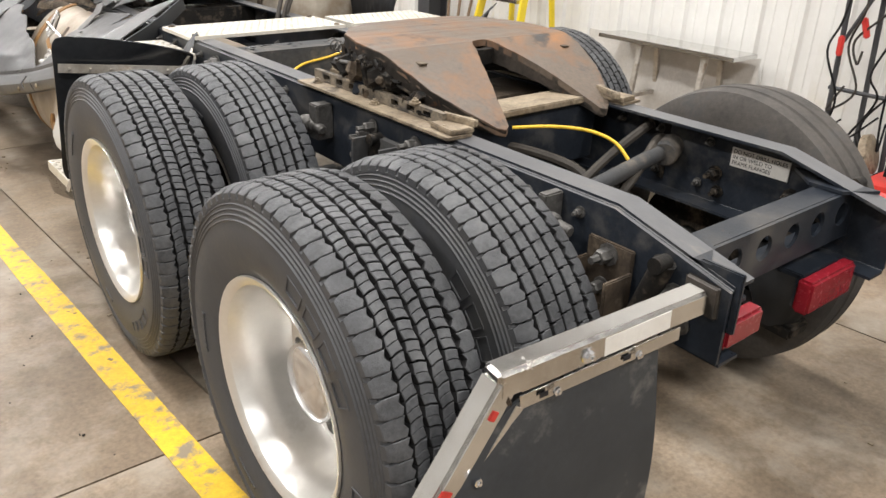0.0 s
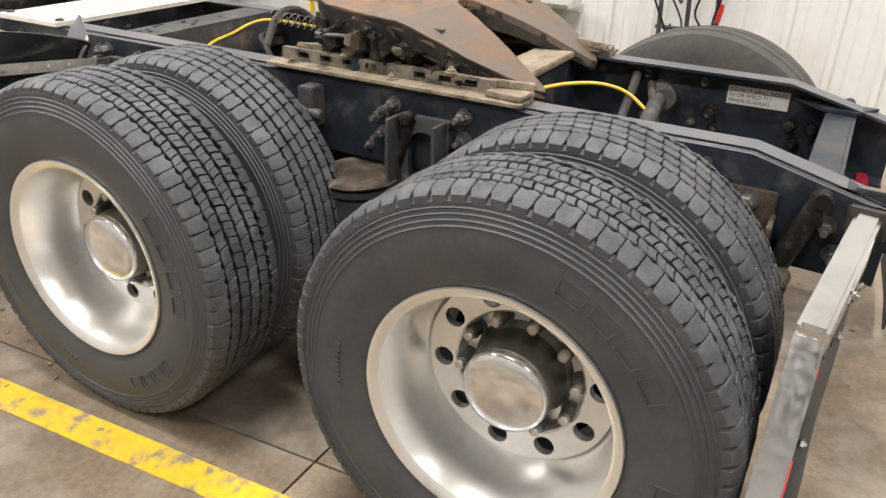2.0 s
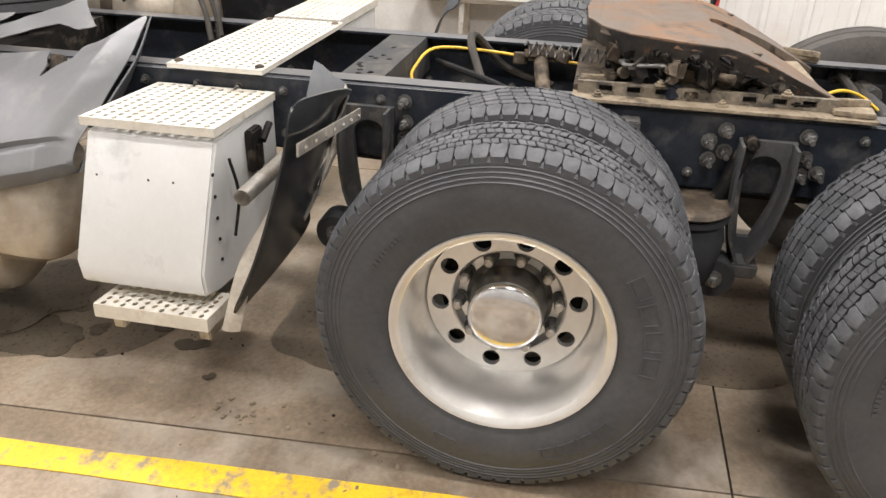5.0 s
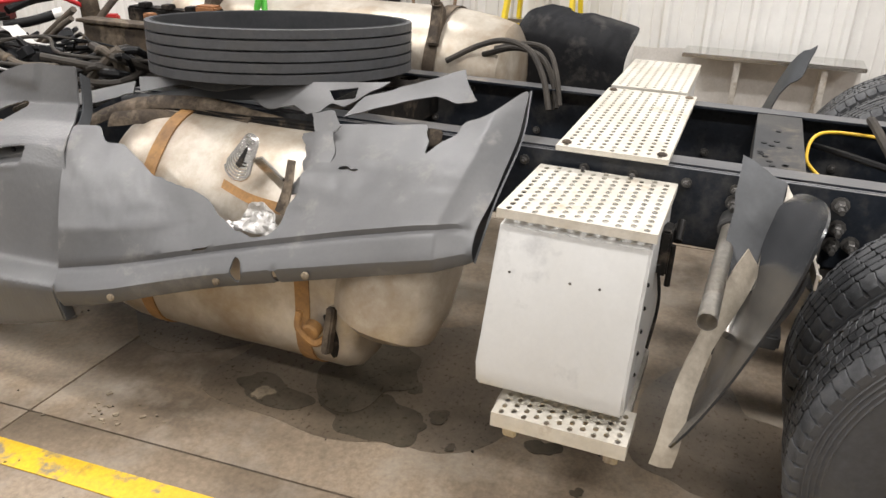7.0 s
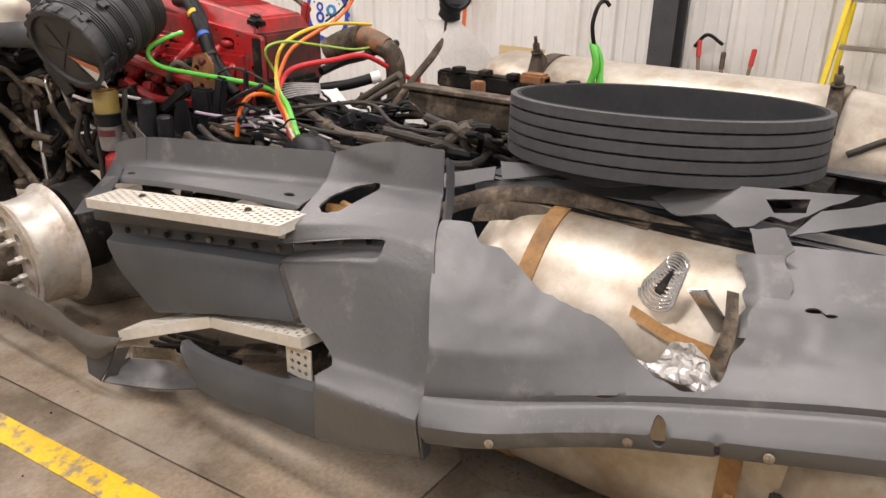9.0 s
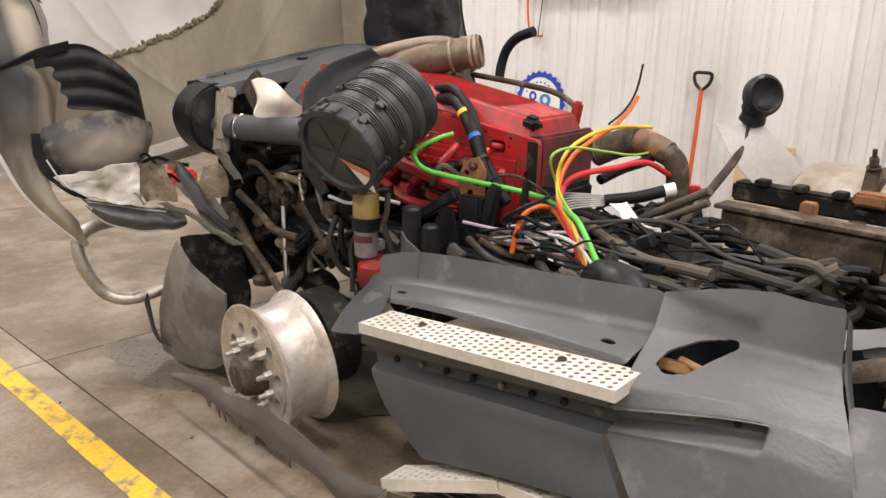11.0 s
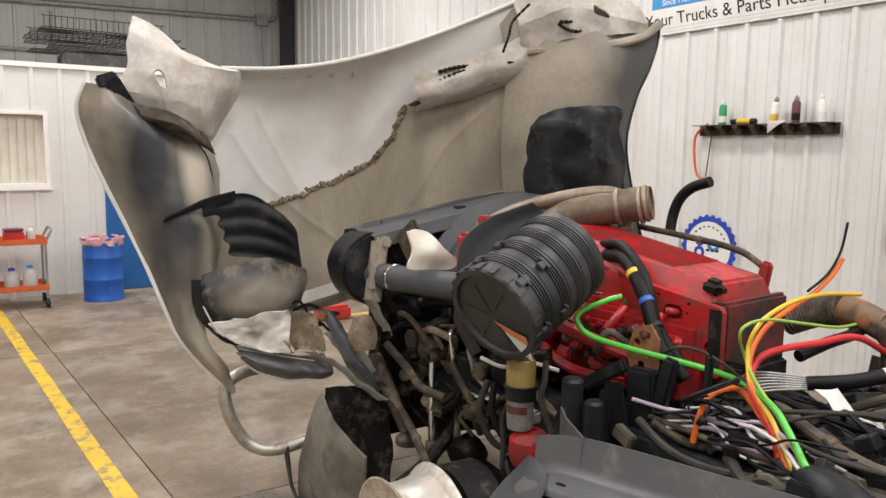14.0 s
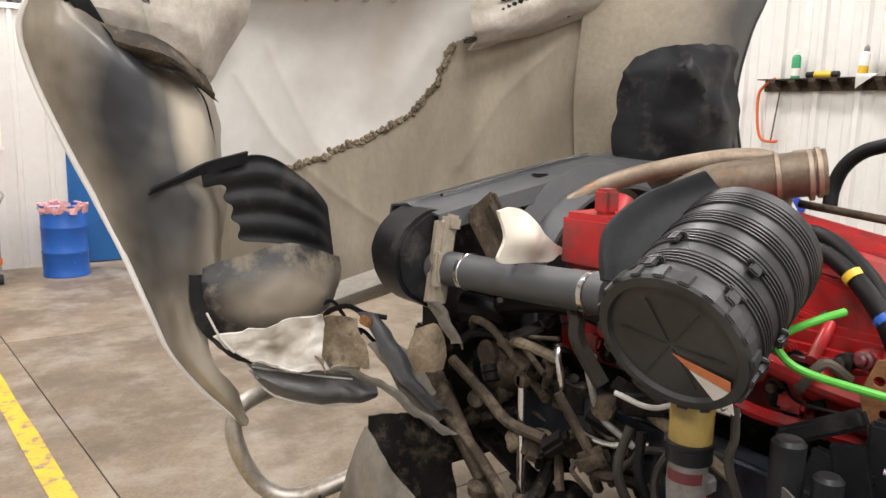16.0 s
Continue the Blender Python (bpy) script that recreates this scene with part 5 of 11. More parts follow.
for i in range(14):
    at = pose(rng.uniform(-0.36, -0.20), 1.90 + 0.052 * i + rng.uniform(-0.02, 0.02), rng.uniform(0.975, 0.995), rng.uniform(-6, 6), rng.uniform(-6, 6), rng.uniform(0, 180))
    bm = box(B(), (rng.uniform(0.03, 0.07), rng.uniform(0.05, 0.13), rng.uniform(0.015, 0.04)), at, 0.006, 2)
    part("coupling_scrap", crumple(bm, 0.015, 20, 0.006), rng.choice(("iron_dark", "iron_brown", "grease_tan", "frame_black")), truck)
for s in (-1, 1):
    part("pivot_block", block(B(), (0.06 + s * 0.34 - 0.03, 2.10, 0.97), (0.06 + s * 0.34 + 0.03, 2.30, 1.05), 0.004), "grease_tan", truck)
    part("pivot_plate", block(B(), (0.06 + s * 0.27 - 0.05, 1.86, 0.983), (0.06 + s * 0.27 + 0.05, 2.04, 0.995), 0.004), "grease_tan", truck)
bm = B()
rod(bm, (0.10, 2.72, 0.80), (0.29, 2.76, 0.92), 0.030, edge=0.006)
box(bm, (0.08, 0.13, 0.06), pose(0.29, 2.76, 0.93, 0, 14, 10), 0.015)
rod(bm, (0.28, 2.68, 0.90), (0.29, 2.66, 0.95), 0.03, edge=0.006)
rod(bm, (0.28, 2.84, 0.88), (0.29, 2.84, 0.93), 0.03, edge=0.006)
part("slide_cylinder", bm, "iron_brown", truck)

# warning sticker on the inner face of the far rail
stk = new("warning_sticker")
stk.parent = truck
stk["label"] = "small white warning sticker with black capitals"
place(stk, Matrix())
bm = B()
block(bm, (0.414, 1.07, 0.842), (0.4192, 1.272, 0.905))
s1 = part("sticker_sheet", bm, "sign_white", stk)
for k, line in enumerate(("DO NOT DRILL HOLES", "IN OR WELD TO", "FRAME FLANGES")):
    m = Matrix(((0, 0, -1, 0.4136), (-1, 0, 0, 1.266), (0, 1, 0, 0.8875 - 0.019 * k), (0, 0, 0, 1)))
    letters(line, 0.0185, m, "ink", stk, 0.0003)

# rear lamps
for x0, y0, z0, w, rz in ((-0.40, 0.76, 0.70, 0.15, 0), (0.085, 0.80, 0.625, 0.25, 0)):
    lm = new("tail_lamp")
    lm.parent = truck
    lm["label"] = "red marker lamp on a steel bracket"
    place(lm, pose(x0 + w / 2, y0, z0 + 0.03, 0, 0, rz))
    part("lens", box(B(), (w, 0.045, 0.07 if w < 0.2 else 0.10), None, 0.008), "red_lens", lm)
    bm = B()
    box(bm, (w * 0.7, 0.03, 0.012), pose(0, 0.012, -0.05), 0.002)
    box(bm, (w * 0.8, 0.14, 0.016), pose(0, 0.09, 0.045), 0.003)
    box(bm, (w * 0.8, 0.012, 0.10), pose(0, 0.035, 0.0), 0.003)
    part("lamp_bracket", bm, "frame_black", lm)

# mud flap hanger: two lengths of square stainless tube, a bolting flange and the flap
hangr = new("mud_flap_hanger")
hangr.parent = truck
hangr["label"] = "bent square stainless mud flap hanger with rusty end"
place(hangr, Matrix())
HA, HB, HC = Vector((-0.47, 0.787, 0.836)), Vector((-1.005, 0.852, 0.796)), Vector((-1.30, 0.862, 0.37))


def square_tube(bm, a, b, w, h, bev=0.006):
    d = (b - a).normalized()
    s = Vector((0, 1, 0))
    s = (s - d * s.dot(d)).normalized()
    u = s.cross(d)
    if u.z < 0:
        u = -u
    m = Matrix((d, s, u)).transposed().to_4x4()
    m.translation = (a + b) / 2
    return box(bm, ((b - a).length, w, h), m, bev)


part("bar", square_tube(B(), HA, HB + Vector((-0.016, 0, 0.006)), 0.058, 0.062, 0.008), "stainless", hangr)
part("leg", square_tube(B(), HB + Vector((0.010, 0, 0.004)), HC, 0.056, 0.060, 0.008), "stainless", hangr)
part("weld", square_tube(B(), HB + Vector((-0.006, 0, 0.032)), HB + Vector((0.010, -0.031, -0.04)), 0.010, 0.008, 0.003), "iron_brown", hangr)
DROP, LEGDROP = Vector((0.006, -0.0285, -0.046)), Vector((0.040, -0.0285, -0.028))
for a, b, dn in ((HA.lerp(HB, 0.16), HB + Vector((0.03, 0, 0)), DROP), (HB + Vector((0.0, 0, -0.03)), HC, LEGDROP)):
    part("flange", square_tube(B(), a + dn, b + dn, 0.004, 0.034, 0.001), "stainless", hangr)
for a, b, dn, spots in ((HA, HB, DROP, (0.40, 0.80)), (HB, HC, LEGDROP, (0.36, 0.62))):
    d = (b - a).normalized()
    for k in spots:
        p = a.lerp(b, k) + dn + Vector((0, -0.004, 0))
        part("hanger_bolt", bolt(B(), p, (0, -1, 0), 0.010, 0.010, False), "chrome", hangr)
        part("bolt_slot", square_tube(B(), p + d * 0.016, p + d * 0.036, 0.002, 0.011, 0.0), "ink", hangr)
part("hanger_bolt", bolt(B(), HA.lerp(HB, 0.64) + Vector((0, -0.029, 0.0)), (0, -1, 0), 0.012, 0.012), "chrome", hangr)
face = Vector((0, -0.0295, 0.002))
part("reflector", square_tube(B(), HA.lerp(HB, 0.22) + face, HA.lerp(HB, 0.56) + face, 0.003, 0.044, 0.0005), "sign_white", hangr, "silver reflective strip")
part("reflector", square_tube(B(), HA.lerp(HB, 0.66) + face, HA.lerp(HB, 0.94) + face, 0.002, 0.046, 0.0005), "stainless", hangr, "scuffed clear strip")
part("reflector", square_tube(B(), HB.lerp(HC, 0.42) + face * 0.98 + Vector((-0.008, 0, 0)), HB.lerp(HC, 0.9) + face * 0.98 + Vector((-0.008, 0, 0)), 0.003, 0.032, 0.0005), "red_paint", hangr, "red reflective strip")
part("reflector", square_tube(B(), HB.lerp(HC, 0.10) + face * 0.98 + Vector((0.006, 0, 0)), HB.lerp(HC, 0.14) + face * 0.98 + Vector((0.006, 0, 0)), 0.003, 0.018, 0.0005), "red_paint", hangr, "scrap of red reflective strip")
bm = box(B(), (0.016, 0.088, 0.098), aim(HA, HB) @ pose(0, 0, -0.012, 0, 90, 0), 0.02, 3)
part("end_flange", bm, "rust_skirt", hangr, "rusted mounting flange")
part("mounting_plate", square_tube(B(), HA + Vector((0.055, -0.012, -0.01)), HA + Vector((0.067, -0.012, -0.01)), 0.11, 0.15, 0.003), "frame_black", hangr)
bm = B()
sheet(bm, [[(-1.16, 0.845, 0.56), (-0.985, 0.835, 0.745), (-0.8, 0.812, 0.765), (-0.60, 0.79, 0.775)], [(-1.24, 0.82, 0.45), (-1.0, 0.80, 0.45), (-0.8, 0.795, 0.45), (-0.56, 0.78, 0.45)],
           [(-1.24, 0.83, 0.12), (-1.0, 0.80, 0.12), (-0.8, 0.80, 0.12), (-0.54, 0.80, 0.12)]], 0.008, sub=(5, 4))
part("mud_flap", bm, "mud_flap", hangr, "scuffed black plastic mud flap")
# far mud flap, hanging low and bent
bm = B()
sheet(bm, [[(0.56, 0.62, 0.60), (0.85, 0.60, 0.60), (1.2, 0.60, 0.60)], [(0.55, 0.55, 0.35), (0.85, 0.56, 0.35), (1.2, 0.58, 0.35)], [(0.56, 0.58, 0.05), (0.85, 0.58, 0.05), (1.2, 0.6, 0.05)]], 0.008, sub=(4, 3))
part("mud_flap", bm, "mud_flap", truck)
bm = square_tube(B(), Vector((0.45, 0.66, 0.62)), Vector((1.2, 0.62, 0.62)), 0.05, 0.05)
part("mud_flap_bar", bm, "frame_black", truck)

# fender ahead of the drive wheels
fend = new("quarter_fender")
fend.parent = truck
fend["label"] = "torn black plastic quarter fender with riveted metal edge"
place(fend, Matrix())
prof_o = [(3.49, 0.41), (3.385, 0.62), (3.30, 0.87), (3.27, 0.98), (3.25, 1.09)]
prof_i = [(3.40, 0.55), (3.36, 0.75), (3.33, 0.88), (3.31, 0.93), (3.27, 0.965)]
rows = []
for (yo, zo), (yi, zi) in zip(prof_o, prof_i):
    rows.append([(-1.15 + 0.57 * k / 4, yo + (yi - yo) * k / 4 - 0.03 * math.sin(math.pi * k / 4), zo + (zi - zo) * k / 4 + (0.02 * math.sin(math.pi * k / 4))) for k in range(5)])
bm = sheet(B(), rows, 0.006, sub=(4, 4), rough=0.001, cut=lambda u, v, p: u < 0.35 and v > 0.72 + 0.1 * math.sin(u * 40))
part("fender_sheet", bm, "black_gloss", fend)
left = [(-0.70, 3.375, 0.83), (-0.78, 3.41, 0.775), (-0.90, 3.454, 0.66), (-1.0, 3.485, 0.579), (-1.06, 3.496, 0.519), (-1.11, 3.505, 0.433), (-1.13, 3.515, 0.38)]
right = [(-0.70, 3.335, 0.775), (-0.78, 3.361, 0.718), (-0.90, 3.419, 0.613), (-1.0, 3.44, 0.549), (-1.06, 3.446, 0.51), (-1.11, 3.451, 0.438), (-1.13, 3.46, 0.385)]
bm = sheet(B(), [[Vector(a), Vector(a).lerp(Vector(b), 0.5) + Vector((-0.006, 0, 0)), Vector(b)] for a, b in zip(left, right)], 0.006, sub=(5, 3))
part("edge_flap", bm, "edge_beige", fend, "beige rubber edge strip")
bm = B()
a, b = Vector((-1.14, 3.245, 0.965)), Vector((-0.60, 3.25, 0.90))
square_tube(bm, a, b, 0.006, 0.035, 0.001)
for k in range(7):
    bolt(bm, a.lerp(b, (k + 0.5) / 7) + Vector((0, -0.004, 0)), (0, -1, 0), 0.007, 0.006, False)
part("edge_strip", bm, "alu_dirty", fend, "riveted aluminium strip")
bm = B()
tube(bm, [(-0.44, 3.425, 0.805), (-0.75, 3.435, 0.795), (-1.072, 3.443, 0.784)], 0.024, 18, 4, ends=False)
bmesh.ops.solidify(bm, geom=list(bm.faces), thickness=0.004)
part("support_tube", bm, "alu_dirty", fend, "aluminium fender support tube")
part("tube_socket", rod(B(), (-0.43, 3.425, 0.806), (-0.52, 3.428, 0.803), 0.036, edge=0.006), "frame_dusty", fend)
bm = tube(B(), [(-0.50, 3.37, 0.76), (-0.66, 3.37, 0.70), (-0.80, 3.39, 0.61)], 0.020, 16, 4)
part("support_tube", bm, "alu_dirty", fend)
# torn pieces of the fender standing above the rail
rows = [[(-0.50, 3.42, 1.03), (-0.545, 3.36, 1.01), (-0.575, 3.30, 0.985)], [(-0.56, 3.43, 0.97), (-0.59, 3.36, 0.93), (-0.62, 3.31, 0.90)], [(-0.62, 3.43, 0.86), (-0.65, 3.37, 0.83), (-0.66, 3.33, 0.80)], [(-0.70, 3.42, 0.74), (-0.71, 3.38, 0.72), (-0.71, 3.35, 0.70)]]
part("torn_piece", crumple(sheet(B(), rows, 0.006, sub=(6, 5), rough=0.001), 0.012, 10, 0.004), "fairing_dark", fend, "torn grey plastic shard")
rows = [[(-0.575, 3.30, 0.985), (-0.60, 3.285, 0.955)], [(-0.62, 3.31, 0.90), (-0.65, 3.30, 0.885)], [(-0.66, 3.33, 0.80), (-0.69, 3.32, 0.79)], [(-0.71, 3.35, 0.68), (-0.74, 3.34, 0.66)]]
part("torn_edge", crumple(sheet(B(), rows, 0.008, sub=(6, 3)), 0.008, 14, 0.004), "alu_dirty", fend, "ragged metal edging")

# step box with perforated lid and step
stepbox = new("battery_step_box")
stepbox.parent = truck
stepbox["label"] = "white aluminium step box with perforated tread lid"
place(stepbox, Matrix())
bm = B()
Y0, Y1 = 3.605, 4.025
prof = [(-0.45, 0.88), (-0.885, 0.865), (-1.05, 0.50), (-1.04, 0.425), (-0.95, 0.40), (-0.45, 0.36)]
ra = [bm.verts.new((x, Y0, z)) for x, z in prof]
rb = [bm.verts.new((x, Y1, z)) for x, z in prof]
for i in range(6):
    j = (i + 1) % 6
    bm.faces.new((ra[i], ra[j], rb[j], rb[i]))
bm.faces.new(ra[::-1])
bm.faces.new(rb)
bmesh.ops.recalc_face_normals(bm, faces=bm.faces)
bmesh.ops.bevel(bm, geom=list(bm.edges), offset=0.008, segments=2, affect="EDGES")
part("box_body", bm, "box_white", stepbox)


def tread_plate(bm, w, l, nx, ny, m, r=0.011, lip=0.022, sx=1.0, sy=1.0):
    holes = []
    for i in range(nx):
        for j in range(ny):
            x = -w / 2 + w * (i + 0.75 + (0.25 if j % 2 else -0.25)) / (nx + 0.5)
            y = -l / 2 + l * (j + 0.8) / (ny + 0.6)
            holes.append(disc_pts(x, y, r, 8, sx, sy, 0.39))
    holed(bm, [(-w / 2, -l / 2), (w / 2, -l / 2), (w / 2, l / 2), (-w / 2, l / 2)], holes, 0.004, m)
    for a, b in (((-w / 2, -l / 2), (-w / 2 + 0.004, l / 2)), ((w / 2 - 0.004, -l / 2), (w / 2, l / 2)), ((-w / 2 + 0.004, -l / 2), (w / 2 - 0.004, -l / 2 + 0.004)), ((-w / 2 + 0.004, l / 2 - 0.004), (w / 2 - 0.004, l / 2))):
        box(bm, (b[0] - a[0], b[1] - a[1], lip), m @ pose((a[0] + b[0]) / 2, (a[1] + b[1]) / 2, -lip / 2 - 0.0045))
    return bm


bm = tread_plate(B(), 0.45, 0.435, 12, 11, pose(-0.675, 3.815, 0.905, 0, 1.5, 0), 0.0105, sx=1.25, sy=0.85)
part("tread_lid", bm, "alu_tread", stepbox, "perforated aluminium lid")
bm = tread_plate(B(), 0.17, 0.375, 5, 11, pose(-1.02, 3.765, 0.385, 0, 3, 0), 0.0095, lip=0.04, sx=1.25, sy=0.85)
part("lower_step", bm, "alu_tread", stepbox, "perforated lower step")
bm = B()
block(bm, (-1.06, 3.60, 0.28), (-0.5, 3.64, 0.335), 0.005)
block(bm, (-1.06, 3.89, 0.28), (-0.5, 3.93, 0.335), 0.005)
block(bm, (-0.98, 3.64, 0.31), (-0.5, 3.98, 0.33), 0.004)
part("step_bracket", bm, "alu_dirty", stepbox)
bm = B()
block(bm, (-0.70, 3.575, 0.70), (-0.62, 3.606, 0.84), 0.006)
rod(bm, (-0.66, 3.56, 0.80), (-0.60, 3.56, 0.84), 0.012)
rod(bm, (-0.67, 3.57, 0.66), (-0.67, 3.57, 0.79), 0.009)
tube(bm, [(-0.84, 3.59, 0.80), (-0.83, 3.575, 0.68), (-0.86, 3.585, 0.55)], 0.005, 6)
for k in range(5):
    bolt(bm, (-0.93, 3.606, 0.5 + 0.07 * k), (0, -1, 0), 0.006, 0.006, False)
part("latch", bm, "iron_dark", stepbox)
for y in (3.72, 3.8, 3.97):
    part("rivet", rod(B(), (-0.95, y, 0.75), (-0.951, y, 0.75), 0.004), "bolt", stepbox)

# deck plates
dk = new("deck_plate")
dk.parent = truck
dk["label"] = "perforated aluminium deck plate bolted across the frame"
place(dk, Matrix())
bm = tread_plate(B(), 0.87, 0.35, 22, 9, pose(-0.025, 3.81, 0.972), 0.0095, lip=0.012, sx=1.2, sy=0.9)
part("tread", bm, "alu_tread", dk)
for x, y in ((-0.42, 3.66), (-0.42, 3.96), (0.37, 3.66), (0.37, 3.96)):
    part("fixing", lathe(B(), [(0.016, 0), (0.016, 0.004), (0.01, 0.008), (0.001, 0.009)], pose(x, y, 0.9725), 12), "iron_brown", dk)
dk2 = new("deck_plate")
dk2.parent = truck
dk2["label"] = "grey perforated aluminium step plate beside the frame"
place(dk2, Matrix())
bm = tread_plate(B(), 0.62, 0.31, 16, 8, pose(0.80, 3.835, 0.965), 0.009, lip=0.03)
part("tread", bm, "alu_tread", dk2)
bm = B()
block(bm, (0.50, 3.69, 0.45), (1.1, 3.98, 0.93), 0.01)
part("box_body", bm, "box_white", dk2)

# far side: fender pieces and fuel tank
lines = [[(1.02, 4.60, 0.80), (1.03, 4.3, 0.78), (1.02, 4.02, 0.80)], [(0.99, 4.58, 1.06), (1.0, 4.3, 1.02), (1.0, 4.03, 0.975)], [(1.03, 4.53, 1.16), (1.04, 4.27, 1.13), (1.03, 3.99, 1.09)], [(1.10, 4.47, 1.195), (1.12, 4.24, 1.16), (1.10, 3.98, 1.11)]]
rag = poly_cut([[(0.3, 1.02), (0.34, 0.9), (0.45, 0.95), (0.5, 1.02)], [(0.0, 0.8), (0.06, 0.9), (0.05, 1.02), (0.0, 1.02)]])
bm = sheet(B(), crisp(strands(lines, 40), (6, 4, 3)), 0.008, rough=0.002, cut=rag)
part("far_fender", bm, "black_plastic", truck, "broken black plastic fender shell")
bm = sheet(B(), [[(0.98, 3.24, 0.98), (1.10, 3.20, 1.10)], [(0.95, 3.32, 0.9), (1.12, 3.30, 1.0)], [(0.9, 3.42, 0.6), (1.15, 3.46, 0.55)]], 0.006, sub=(4, 5), rough=0.002)
part("far_quarter_fender", bm, "mud_flap", truck)
ft = new("fuel_tank")
ft.parent = truck
ft["label"] = "scratched silver fuel tank on the far side"
place(ft, Matrix())
bm = lathe(B(), [(0.02, 4.50), (0.21, 4.505), (0.25, 4.53), (0.275, 4.62), (0.30, 4.80), (0.305, 5.0), (0.305, 6.35), (0.29, 6.39), (0.25, 6.415), (0.02, 6.42)], pose(0.80, 0, 0.88, -90, 0, 0), 40, wob=lambda a, h: 1 + 0.02 * noise.noise(Vector((math.cos(a) * 2, math.sin(a) * 2, h * 4))))
part("tank_shell", bm, "tank", ft)
for y in (4.84, 6.1):
    bm = lathe(B(), [(0.306, y - 0.03), (0.312, y - 0.03), (0.312, y + 0.03), (0.306, y + 0.03)], pose(0.80, 0, 0.88, -90, 0, 0), 40, closed=True)
    p = part("tank_strap", bm, "iron_brown", ft)
    part("strap_bracket", box(B(), (0.09, 0.05, 0.20), pose(0.60, y, 1.12, 0, 30, 8), 0.006), "iron_brown", p)
    part("strap_bolt", bolt(B(), (0.60, y, 1.22), (-0.3, 0, 1), 0.018, 0.05), "iron_brown", p)

# hoses between the rails
HOSES = [
    ("hose", 0.016, [(-0.05, 2.95, 0.90), (0.12, 3.02, 0.99), (0.28, 3.02, 0.98), (0.34, 2.9, 0.85), (0.3, 2.7, 0.80)]),
    ("cable_yellow", 0.006, [(-0.24, 3.10, 0.86), (-0.10, 3.20, 0.885), (0.05, 3.225, 0.90), (0.20, 3.18, 0.94), (0.27, 3.0, 0.93), (0.30, 2.75, 0.905), (0.28, 2.5, 0.90)]),
    ("cable_yellow", 0.006, [(-0.10, 1.78, 0.925), (0.02, 1.72, 0.925), (0.12, 1.64, 0.915), (0.17, 1.56, 0.885), (0.17, 1.48, 0.83)]),
    ("hose", 0.017, [(-0.25, 1.98, 0.82), (-0.1, 1.85, 0.85), (0.05, 1.62, 0.80), (0.0, 1.45, 0.72)]),
    ("hose", 0.016, [(-0.05, 1.55, 0.74), (0.12, 1.55, 0.84), (0.34, 1.58, 0.90), (0.41, 1.6, 0.90)]),
    ("hose", 0.016, [(0.0, 1.42, 0.73), (0.15, 1.45, 0.80), (0.34, 1.52, 0.87), (0.41, 1.54, 0.87)]),
    ("hose_black", 0.014, [(-0.33, 2.0, 0.78), (-0.1, 2.05, 0.84), (0.1, 1.95, 0.86), (0.2, 2.0, 0.8)]),
    ("hose_black", 0.012, [(-0.36, 2.6, 0.86), (-0.1, 2.9, 0.9), (0.1, 3.1, 0.9), (0.33, 3.2, 0.86)]),
    ("hose_black", 0.012, [(-0.36, 1.3, 0.8), (-0.36, 2.0, 0.84), (-0.35, 2.8, 0.82), (-0.36, 4.4, 0.86)]),
    ("hose_black", 0.010, [(-0.34, 1.6, 0.78), (-0.34, 2.4, 0.80), (-0.33, 3.1, 0.84), (-0.35, 4.2, 0.80)]),
    ("hose", 0.013, [(0.28, 4.20, 0.88), (0.34, 4.25, 1.0), (0.42, 4.34, 1.09), (0.50, 4.48, 1.105), (0.54, 4.62, 1.06), (0.5, 4.75, 0.99)]),
    ("hose", 0.013, [(0.32, 4.18, 0.88), (0.38, 4.22, 0.99), (0.46, 4.30, 1.06), (0.54, 4.44, 1.07), (0.58, 4.6, 1.02)]),
    ("hose", 0.011, [(0.30, 4.16, 0.90), (0.36, 4.20, 1.02), (0.46, 4.27, 1.09), (0.56, 4.40, 1.09), (0.6, 4.55, 1.05)]),
]
for mname, r, pts in HOSES:
    part("air_hose", tube(B(), pts, r, 8), mname, truck, {"cable_yellow": "yellow air line", "cable_lime": "yellow-green air line"}.get(mname, ""))
part("rail_cap", rod(B(), (0.40, 1.60, 0.90), (0.43, 1.6, 0.90), 0.03), "iron_dark", truck)
bm = B()
for q in range(5):
    rod(bm, (-0.2 + 0.03 * q, 1.9, 0.86), (-0.2 + 0.03 * q, 1.86, 0.93), 0.013)
block(bm, (-0.26, 1.88, 0.80), (-0.04, 1.95, 0.87), 0.01)
part("valve_manifold", bm, "iron_dark", truck)
part("rail_seam", block(B(), (0.415, 1.52, 0.72), (0.4205, 1.545, 0.955), 0.001), "iron_dark", truck)
for y in (1.32, 1.05, 0.98):
    part("rail_bolt", bolt(B(), (0.418, y, 0.80), (-1, 0, 0), 0.018, 0.04), "iron_dark", truck)
    part("rail_bolt", bolt(B(), (0.418, y - 0.02, 0.74), (-1, 0, 0), 0.015, 0.03), "iron_dark", truck)


# ---- near side: fuel tank, torn fairings, steps, loose tyre ----
tank = new("fuel_tank")
tank.parent = truck
TANK_POSE = pose(-0.58, 0, 0.52, -90, 0, 0) @ Matrix.Rotation(radians(23.2), 4, "Z") @ Matrix.Diagonal((0.89, 1.44, 1, 1))
tank["label"] = "dented cream-silver fuel tank with rusty straps"
place(tank, Matrix())


